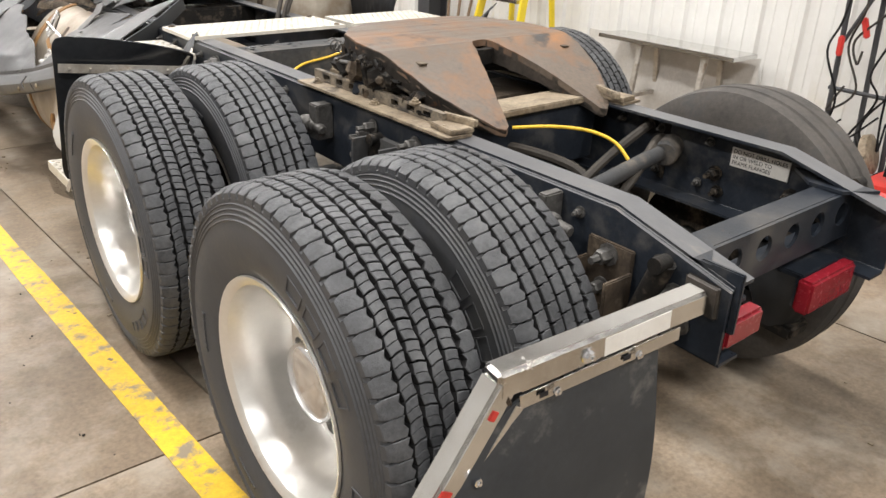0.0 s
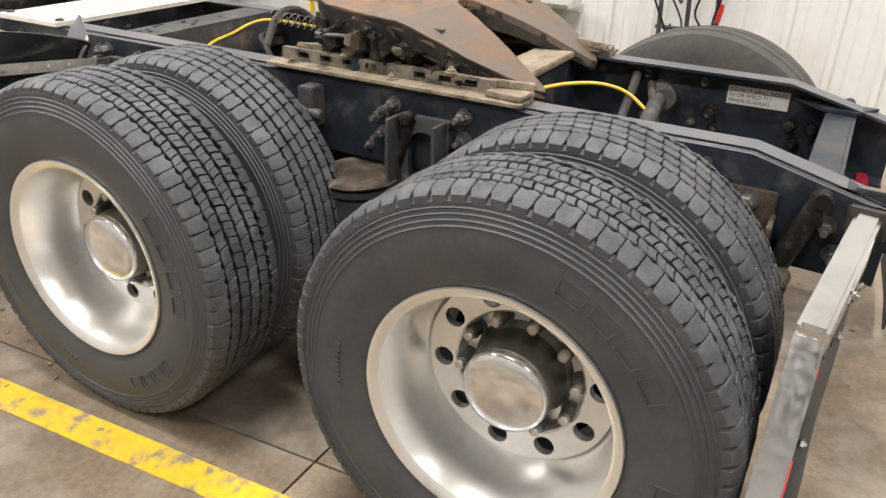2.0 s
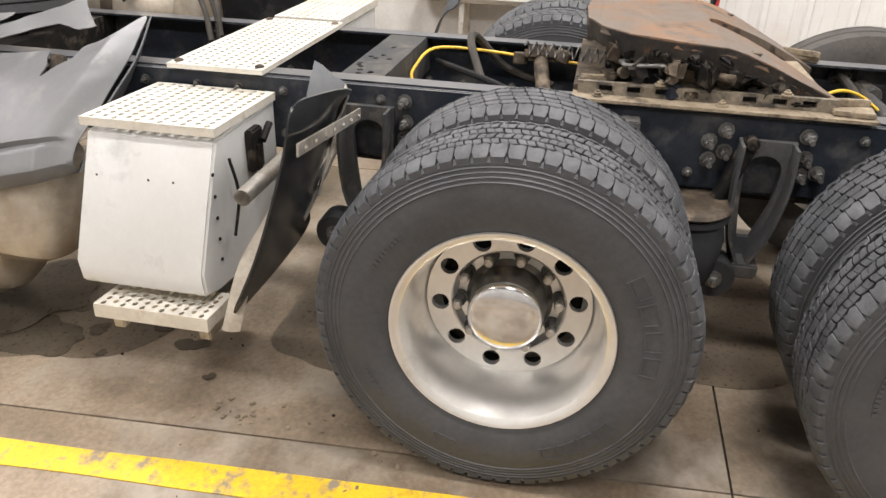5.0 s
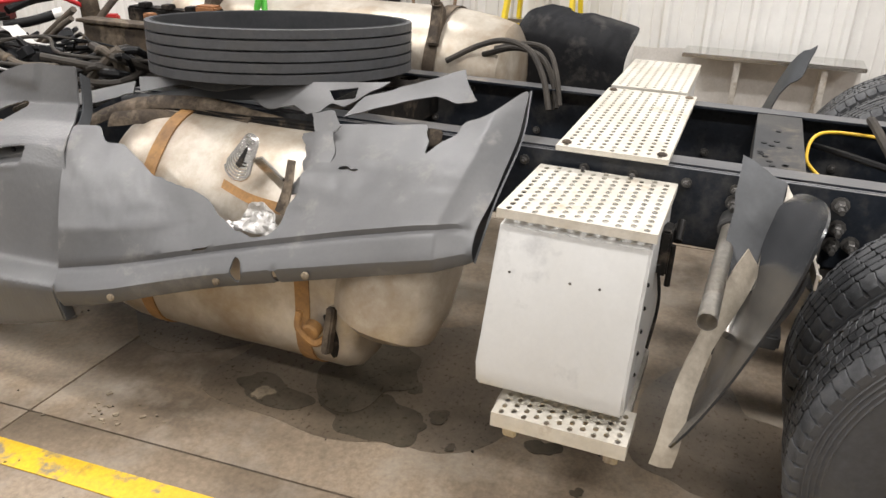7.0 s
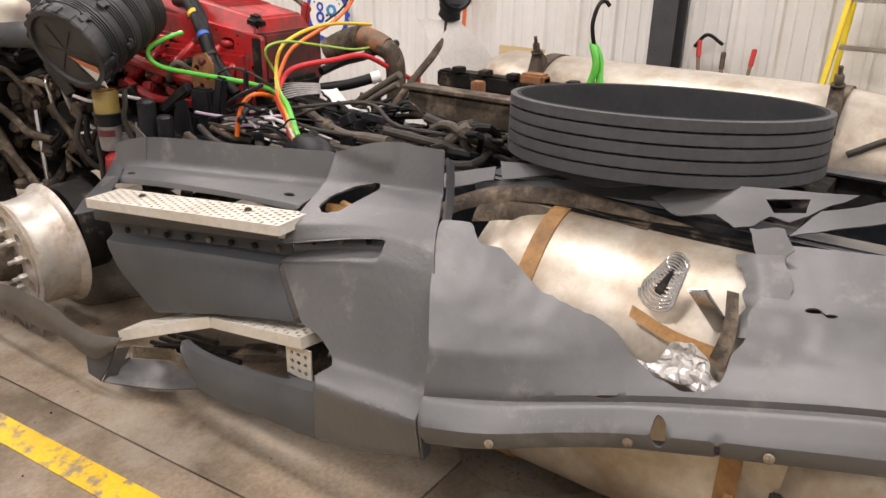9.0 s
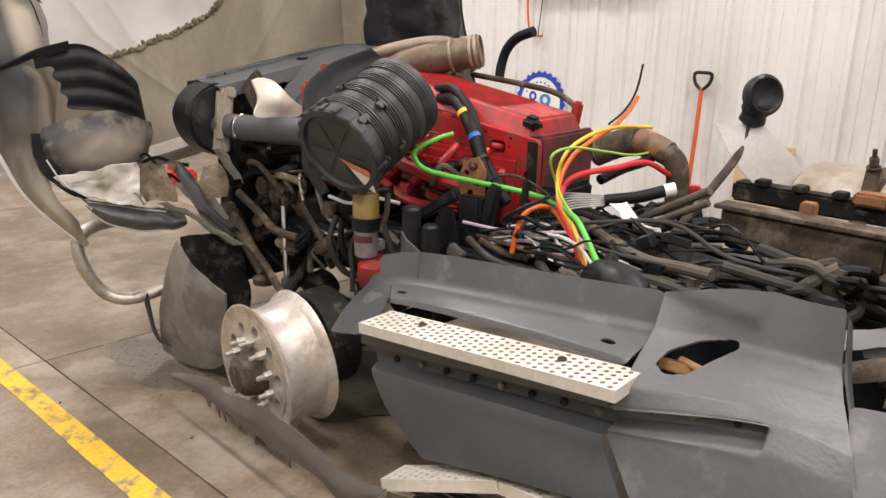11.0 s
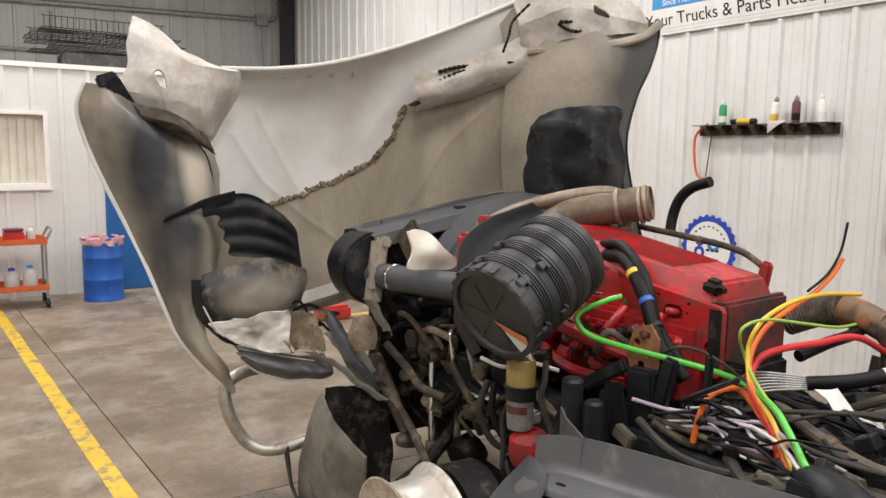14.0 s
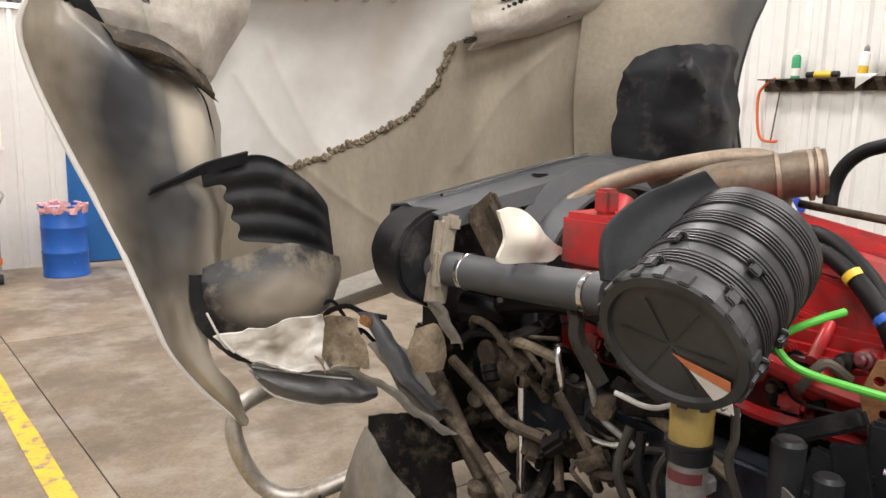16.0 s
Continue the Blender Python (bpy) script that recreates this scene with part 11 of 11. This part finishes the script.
TO_WALL = Matrix(((0, 0, -1, WX - 0.012), (-1, 0, 0, 9.84), (0, 1, 0, 0.985), (0, 0, 0, 1)))
pts = [((0.285 + 0.012 * math.cos(26 * a)) * math.cos(a), (0.285 + 0.012 * math.cos(26 * a)) * math.sin(a)) for a in [2 * math.pi * i / 156 for i in range(156)]]
part("rim", holed(B(), pts, [disc_pts(0, 0, 0.235, 60)], 0.008, TO_WALL), "logo_blue", sg)
part("face", holed(B(), disc_pts(0, 0, 0.2345, 60), [], 0.006, TO_WALL @ pose(0, 0, -0.001)), "white_paint", sg)
bm = B()
for a0 in range(9):
    a = radians(30 + a0 * 15)
    box(bm, (0.02, 0.012, 0.002), TO_WALL @ pose(0.19 * math.cos(a), 0.19 * math.sin(a), 0.002, 0, 0, math.degrees(a) - 90))
for x in (0.0, 0.05, 0.10):
    box(bm, (0.03, 0.02, 0.002), TO_WALL @ pose(x, -0.02, 0.002))
tagged(part("small_mark", bm, "ink", sg), kind="stuff")
bm = B()
for cy, r in ((0.055, 0.045), (-0.045, 0.055)):
    holed(bm, disc_pts(-0.09, cy, r, 24), [disc_pts(-0.09, cy, r * 0.5, 20)], 0.003, TO_WALL @ pose(0, 0, 0.003))
part("big_numeral", bm, "logo_blue", sg)
bm = holed(B(), disc_pts(0.06, 0.03, 0.055, 24, 1.2, 1.0), [disc_pts(0.06, 0.03, 0.03, 20)], 0.003, TO_WALL @ pose(0, 0, 0.003))
part("emblem", bm, "sign_blue", sg)

# banner
bn = thing("wall_banner", "long banner with blue top band and black slogan", "banner", (WX - 0.01, 9.2, 2.9))
BY0, BY1 = 10.62, 7.3
bm = block(B(), (WX - 0.008, BY1, 2.90), (WX - 0.001, BY0, 3.14))
part("lower_band", bm, "sign_white", bn, "grey-white patterned lower band")
bm = block(B(), (WX - 0.009, BY1, 3.142), (WX - 0.001, BY0, 3.62))
part("upper_band", bm, "sign_blue", bn, "sky blue upper band")
bm = B()
for i in range(120):
    y = BY0 - 0.03 - i * 0.0275
    for z in (2.925, 2.955):
        box(bm, (0.001, 0.020, 0.004), pose(WX - 0.0088, y, z, 35 if i % 2 else -35, 0, 0))
tagged(part("tread_pattern", bm, "cast_grey", bn), kind="stuff")
mt = Matrix(((0, 0, -1, WX - 0.010), (-1, 0.18, 0, 10.68), (0, 1, 0, 2.985), (0, 0, 0, 1)))
letters("Your Trucks & Parts Headqu", 0.158, mt, "ink", bn, 0.001)
mt = Matrix(((0, 0, -1, WX - 0.011), (-1, 0, 0, 10.50), (0, 1, 0, 3.165), (0, 0, 0, 1)))
letters("Since 1939", 0.075, mt, "white_paint", bn, 0.001)
mt = Matrix(((0, 0, -1, WX - 0.011), (-1, 0.18, 0, 9.98), (0, 1, 0, 3.19), (0, 0, 0, 1)))
letters("www.", 0.16, mt, "white_paint", bn, 0.001)
part("emblem", block(B(), (WX - 0.012, 10.22, 3.26), (WX - 0.0095, 10.44, 3.36), 0.0), "white_paint", bn)

# shovel, leaning tools, panel
shv = thing("shovel", "shovel with orange shaft and black D handle leaning on the wall", "shovel", (WX - 0.08, 8.19, 0))
part("shaft", tube(B(), [(WX - 0.05, 8.19, 1.24), (WX - 0.07, 8.19, 0.8), (WX - 0.10, 8.19, 0.35)], 0.017, 10), "orange_paint", shv)
part("handle", tube(B(), [(WX - 0.05, 8.19, 1.22), (WX - 0.048, 8.25, 1.28), (WX - 0.045, 8.26, 1.35), (WX - 0.045, 8.19, 1.36), (WX - 0.045, 8.12, 1.35), (WX - 0.048, 8.13, 1.28), (WX - 0.05, 8.19, 1.22)], 0.014, 8), "black_plastic", shv)
part("blade", sheet(B(), [[(WX - 0.09, 8.30, 0.38), (WX - 0.11, 8.19, 0.38), (WX - 0.09, 8.08, 0.38)], [(WX - 0.11, 8.31, 0.2), (WX - 0.135, 8.19, 0.2), (WX - 0.11, 8.07, 0.2)], [(WX - 0.12, 8.28, 0.01), (WX - 0.14, 8.19, 0.01), (WX - 0.12, 8.10, 0.01)]], 0.003, sub=(3, 4)), "iron_dark", shv)
pn = thing("plywood_sheet", "pale plywood offcut leaning against the wall", "board", (WX - 0.05, 7.62, 0))
part("board", box(B(), (0.014, 0.43, 0.86), pose(WX - 0.06, 7.62, 0.43, 0, 4, 0), 0.002), "cardboard", pn)
for k, (y, z1, lean, mname) in enumerate(((6.06, 1.05, 8, "red_paint"), (5.78, 1.02, -5, "red_paint"), (5.92, 0.98, 3, "iron_brown"))):
    tl = thing("hand_tool", "long-handled tool with a red grip leaning on the wall" if mname == "red_paint" else "brown wooden tool handle leaning on the wall", "tool", (WX - 0.2, y, 0), group="tools against the wall")
    d = math.tan(radians(lean))
    part("shaft", rod(B(), (WX - 0.25, y - d * 0.5, 0.0), (WX - 0.10, y + d * 0.4, z1 - 0.12), 0.014), "wood", tl)
    part("grip", rod(B(), (WX - 0.10, y + d * 0.4, z1 - 0.12), (WX - 0.08, y + d * 0.5, z1), 0.018, edge=0.005), mname, tl)
    if k == 0:
        part("pick_head", tube(B(), [(WX - 0.08, y + 0.10, z1 - 0.05), (WX - 0.08, y + 0.02, z1 + 0.04), (WX - 0.08, y - 0.10, z1 - 0.02)], 0.014, 6), "iron_dark", tl)

# stepladder
ld = thing("step_ladder", "yellow fibreglass stepladder with aluminium steps against the wall", "ladder", (WX - 0.3, 4.95, 0))
for s, y in ((1, 5.20), (-1, 4.72)):
    bm = square_tube(B(), Vector((2.62, y + s * 0.08, 0.0)), Vector((3.02, y - s * 0.07, 1.85)), 0.03, 0.075, 0.004)
    part("rail", bm, "ladder_yellow", ld)
    bm = square_tube(B(), Vector((3.20, y + s * 0.06, 0.0)), Vector((3.08, y - s * 0.07, 1.85)), 0.03, 0.05, 0.004)
    part("rear_rail", bm, "ladder_yellow", ld)
for i in range(6):
    z = 0.28 + 0.28 * i
    x = 2.62 + 0.4 * z / 1.85
    w = 0.50 - 0.16 * z / 1.85
    part("step", box(B(), (0.09, w, 0.03), pose(x, 4.96, z), 0.004), "stainless", ld)
part("top_cap", box(B(), (0.2, 0.36, 0.06), pose(3.06, 4.96, 1.88), 0.015), "ladder_yellow", ld)

# aluminium plank on trestles with plastic sheeting
pk = thing("work_plank", "aluminium plank on trestle legs by the wall", "trestle", (3.0, 3.34, 0))
part("plank", box(B(), (0.30, 1.16, 0.03), pose(3.0, 3.34, 0.695), 0.004), "stainless", pk)
for y in (3.0, 3.55):
    bm = B()
    for sx in (-1, 1):
        square_tube(bm, Vector((3.0 + sx * 0.10, y, 0.68)), Vector((3.0 + sx * 0.19, y, 0.0)), 0.04, 0.03, 0.003)
    box(bm, (0.30, 0.03, 0.03), pose(3.0, y, 0.30))
    part("trestle_leg", bm, "alu_dirty", pk)
psh = thing("plastic_sheeting", "dusty clear plastic sheeting hanging behind the plank", "sheeting", (3.2, 3.5, 0))
part("film", sheet(B(), [[(3.20, 4.3, 0.66), (3.18, 3.9, 0.68), (3.20, 3.5, 0.67), (3.18, 3.1, 0.68), (3.2, 2.75, 0.67)], [(3.15, 4.3, 0.35), (3.18, 3.9, 0.33), (3.12, 3.5, 0.35), (3.17, 3.1, 0.33), (3.14, 2.75, 0.35)], [(3.15, 4.3, 0.01), (3.12, 3.9, 0.01), (3.16, 3.5, 0.01), (3.12, 3.1, 0.01), (3.15, 2.75, 0.01)]], 0.003, sub=(4, 6), rough=0.006), "poly_sheet", psh)

# black cable stand with red clamps
st = thing("cable_stand", "tall black steel stand with jumper cables and red clamps", "stand", (3.0, 2.0, 0))
for a, b in (((3.0, 2.12, 0.0), (3.0, 2.20, 1.75)), ((2.98, 1.72, 0.0), (2.98, 1.86, 1.75)), ((3.1, 1.95, 0.0), (3.06, 2.04, 1.75))):
    part("post", rod(B(), a, b, 0.016), "steel_dark", st)
for z in (0.62, 1.2, 1.74):
    part("crossbar", rod(B(), (3.0, 2.14 + 0.05 * z, z), (2.98, 1.72 + 0.08 * z, z), 0.013), "steel_dark", st)
part("brace", rod(B(), (3.0, 2.19, 1.6), (2.98, 1.79, 0.9), 0.012), "steel_dark", st)
part("brace", rod(B(), (2.98, 1.85, 1.6), (3.0, 2.15, 0.9), 0.012), "steel_dark", st)
rng = random.Random(9)
for i in range(6):
    y = 1.78 + 0.07 * i
    pts = [(2.95, y, 1.2 + rng.uniform(-0.1, 0.2))]
    for k in range(4):
        pts.append((2.94 + rng.uniform(-0.04, 0.04), y + rng.uniform(-0.08, 0.08), pts[-1][2] - rng.uniform(0.12, 0.26)))
    pts.append((2.95, y + rng.uniform(-0.1, 0.1), pts[-1][2] + rng.uniform(0.05, 0.2)))
    part("cable", tube(B(), pts, 0.007, 6), rng.choice(("hose_black", "hose_black", "hose")), st)
for y, z in ((2.14, 0.88), (1.86, 1.12), (1.80, 1.10), (1.76, 0.75), (2.02, 1.0)):
    part("clamp", box(B(), (0.03, 0.035, 0.12), pose(2.95, y, z, rng.uniform(-25, 25), 0, 0), 0.008), "red_paint", st)

# small red machine with a black engine
mw = thing("power_machine", "small red wheeled machine with a black engine", "machine", (2.6, 1.55, 0))
part("deck", box(B(), (0.50, 0.55, 0.14), pose(2.75, 1.45, 0.17), 0.05, 3), "red_paint", mw)
part("motor", box(B(), (0.26, 0.30, 0.20), pose(2.75, 1.45, 0.34), 0.03), "black_plastic", mw)
part("air_box", box(B(), (0.10, 0.2, 0.10), pose(2.68, 1.50, 0.46), 0.02), "black_plastic", mw)
for y in (1.2, 1.7):
    for x in (2.52, 2.98):
        part("wheel", lathe(B(), [(0.03, -0.02), (0.10, -0.025), (0.10, 0.025), (0.03, 0.02)], pose(x, y, 0.10, 0, 90, 0), 20), "rubber_plain", mw)
part("hose_coil", lathe(B(), [(0.10, -0.03), (0.12, -0.02), (0.12, 0.02), (0.10, 0.03)], pose(2.9, 1.80, 0.30, 70, 20, 0), 24), "grease_tan", mw)

# ---- by the office ----
dr = thing("steel_drum", "blue steel drum with a red plastic bag liner", "drum", (-0.90, 15.20, 0))
part("drum_shell", lathe(B(), [(0.20, 0.0), (0.228, 0.004), (0.228, 0.02), (0.222, 0.03), (0.222, 0.24), (0.228, 0.25), (0.228, 0.262), (0.222, 0.272), (0.222, 0.50), (0.228, 0.51), (0.228, 0.522), (0.222, 0.532), (0.222, 0.72), (0.230, 0.726), (0.228, 0.742), (0.218, 0.742), (0.216, 0.45), (0.01, 0.44)], pose(-0.90, 15.20, 0), 40), "blue_drum", dr)
bm = lathe(B(), [(0.226, 0.66), (0.234, 0.69), (0.236, 0.745), (0.222, 0.756), (0.208, 0.74), (0.205, 0.6)], pose(-0.90, 15.20, 0), 48, wob=lambda a, h: 1 + 0.02 * math.sin(9 * a + h * 30) + 0.012 * math.sin(17 * a))
bmesh.ops.delete(bm, geom=[f for f in bm.faces if len(f.verts) > 8], context="FACES")
part("bag_liner", crumple(bm, 0.03, 14, 0.02), "pink_bag", dr, "crumpled pink-red plastic bag liner")

ct = thing("tool_cart", "orange two-shelf steel cart loaded with bottles", "cart", (-1.95, 15.2, 0))
for z, h in ((0.72, 0.05), (0.20, 0.05)):
    bm = B()
    block(bm, (-2.45, 14.95, z), (-1.50, 15.42, z + 0.012))
    for lo, hi in (((-2.45, 14.95), (-1.50, 14.956)), ((-2.45, 15.414), (-1.50, 15.42)), ((-2.45, 14.956), (-2.444, 15.414)), ((-1.506, 14.956), (-1.50, 15.414))):
        block(bm, (lo[0], lo[1], z + 0.0125), (hi[0], hi[1], z + 0.012 + h))
    part("shelf", bm, "orange_paint", ct)
for x in (-2.43, -1.52):
    for y in (14.975, 15.395):
        part("post", square_tube(B(), Vector((x, y, 0.12)), Vector((x, y, 0.74)), 0.025, 0.025, 0.003), "cast_grey", ct)
        cw = part("caster", lathe(B(), [(0.015, -0.015), (0.05, -0.018), (0.05, 0.018), (0.015, 0.015)], pose(x, y, 0.052, 0, 90, 0), 20), "rubber_plain", ct)
part("push_handle", tube(B(), [(-1.52, 14.99, 0.75), (-1.46, 14.99, 0.86), (-1.45, 15.1, 0.88), (-1.45, 15.3, 0.88), (-1.46, 15.39, 0.86), (-1.52, 15.39, 0.75)], 0.014, 8), "cast_grey", ct)
rng = random.Random(6)


def bottle(x, y, z, r, h, mname, label, capm="white_paint"):
    b = thing("bottle", label, "bottle", (x, y, z), group="bottles on the cart")
    WORLD_BUILT.pop(b.name)
    part("body", lathe(B(), [(r * 0.9, 0), (r, 0.004), (r, h * 0.6), (r * 0.85, h * 0.72), (r * 0.4, h * 0.82), (r * 0.4, h * 0.9)], None, 18), mname, b)
    part("cap", lathe(B(), [(r * 0.45, h * 0.88), (r * 0.45, h), (r * 0.3, h * 1.01)], None, 12), capm, b)


bottle(-1.65, 15.12, 0.734, 0.045, 0.20, "poly_sheet", "clear plastic bottle with white cap")
bottle(-2.02, 15.10, 0.734, 0.04, 0.16, "iron_dark", "dark bottle with yellow cap", "cable_yellow")
bottle(-2.12, 15.16, 0.734, 0.045, 0.14, "black_plastic", "short black plastic oil bottle", "iron_dark")
bottle(-2.24, 15.10, 0.734, 0.04, 0.12, "cast_grey", "grey tin with white cap")
bottle(-2.34, 15.14, 0.734, 0.045, 0.17, "black_plastic", "tall black plastic oil bottle", "red_paint")
bottle(-1.68, 15.10, 0.214, 0.075, 0.26, "poly_sheet", "clear jug of blue washer fluid", "sign_blue")
bottle(-1.86, 15.10, 0.214, 0.075, 0.24, "poly_sheet", "clear jug with blue cap", "logo_blue")
bx = thing("parts_bin", "red plastic bin with a dark lid", "bin", (-1.82, 15.12, 0.734))
part("bin", box(B(), (0.19, 0.19, 0.13), pose(-1.82, 15.12, 0.80), 0.02, 2, (1.1, 1.1)), "red_paint", bx)
part("lid", box(B(), (0.21, 0.21, 0.025), pose(-1.82, 15.12, 0.878), 0.01), "maroon", bx)
bx = thing("cardboard_box", "brown cardboard box on the lower shelf", "box", (-2.15, 15.12, 0.214))
part("carton", box(B(), (0.36, 0.28, 0.16), pose(-2.17, 15.12, 0.294), 0.004), "cardboard", bx)
bx = thing("tool_pouch", "black tool pouch lying on a box", "pouch", (-2.2, 15.12, 0.374))
part("pouch", lathe(B(), [(0.02, -0.15), (0.05, -0.13), (0.055, 0.0), (0.05, 0.13), (0.02, 0.15)], pose(-2.2, 15.12, 0.43, 0, 90, 0), 16), "black_plastic", bx)

# wire racks stacked on the office roof
wr = thing("wire_rack_pile", "pile of dark wire shelves on a grey crate", "wire racks", (-0.6, 16.4, OH + 0.06))
part("crate", box(B(), (0.95, 0.5, 0.18), pose(-0.65, 16.4, OH + 0.152), 0.015), "frame_dusty", wr)
rng = random.Random(13)
for k in range(6):
    z = OH + 0.27 + 0.055 * k
    x0, x1 = -1.4 + rng.uniform(-0.15, 0.2), 0.35 + rng.uniform(-0.25, 0.3)
    bm = B()
    dz = rng.uniform(-0.03, 0.03)
    for y in (16.2, 16.35, 16.5, 16.65):
        rod(bm, (x0, y, z), (x1, y, z + dz), 0.006, segs=5)
    n = 26
    for i in range(n):
        x = x0 + (x1 - x0) * i / (n - 1)
        rod(bm, (x, 16.18, z + dz * i / n), (x, 16.68, z + dz * i / n), 0.004, segs=4)
    if k in (2, 5):
        for i in range(22):
            x = x0 + (x1 - x0) * (i + 0.5) / 22
            rod(bm, (x, 16.18, z), (x, 16.17, z + 0.13), 0.004, segs=4)
        rod(bm, (x0, 16.17, z + 0.13), (x1, 16.17, z + 0.13), 0.005, segs=5)
    part("wire_shelf", bm, "iron_dark", wr)

# conduit on the far wall
cd_ = thing("conduit", "grey steel conduit with a junction box on the wall", "conduit", (0, FAR_Y - 0.06, 4.0))
part("pipe", tube(B(), [(-7, FAR_Y - 0.06, 4.06), (-1.8, FAR_Y - 0.06, 4.11), (2.6, FAR_Y - 0.06, 4.22)], 0.045, 10), "cast_grey", cd_)
part("junction_box", box(B(), (0.22, 0.12, 0.2), pose(2.7, FAR_Y - 0.08, 4.22), 0.01), "cast_grey", cd_)
part("pipe", tube(B(), [(2.8, FAR_Y - 0.06, 4.22), (2.95, FAR_Y - 0.06, 4.28), (3.0, FAR_Y - 0.06, 4.6), (3.0, FAR_Y - 0.06, 5.5)], 0.04, 10), "cast_grey", cd_)
part("cable_drop", tube(B(), [(2.7, FAR_Y - 0.07, 4.12), (2.72, FAR_Y - 0.07, 3.6), (2.78, FAR_Y - 0.07, 3.0)], 0.012, 6), "cast_grey", cd_)
part("pipe", tube(B(), [(-7, FAR_Y - 0.06, 3.30), (-1.6, FAR_Y - 0.06, 3.36), (0.4, FAR_Y - 0.06, 3.30)], 0.03, 8), "cast_grey", cd_)
part("pipe", tube(B(), [(-0.85, FAR_Y - 0.06, 4.0), (-0.85, FAR_Y - 0.06, 3.5), (-0.75, FAR_Y - 0.06, 3.36)], 0.025, 8), "cast_grey", cd_)

# something pink-red on the floor beyond the radiator
bm = box(B(), (0.35, 0.25, 0.16), pose(1.02, 12.9, 0.07), 0.03)
solo("plastic_crate", bm, "red_paint", "bright red plastic crate on the floor", "crate")
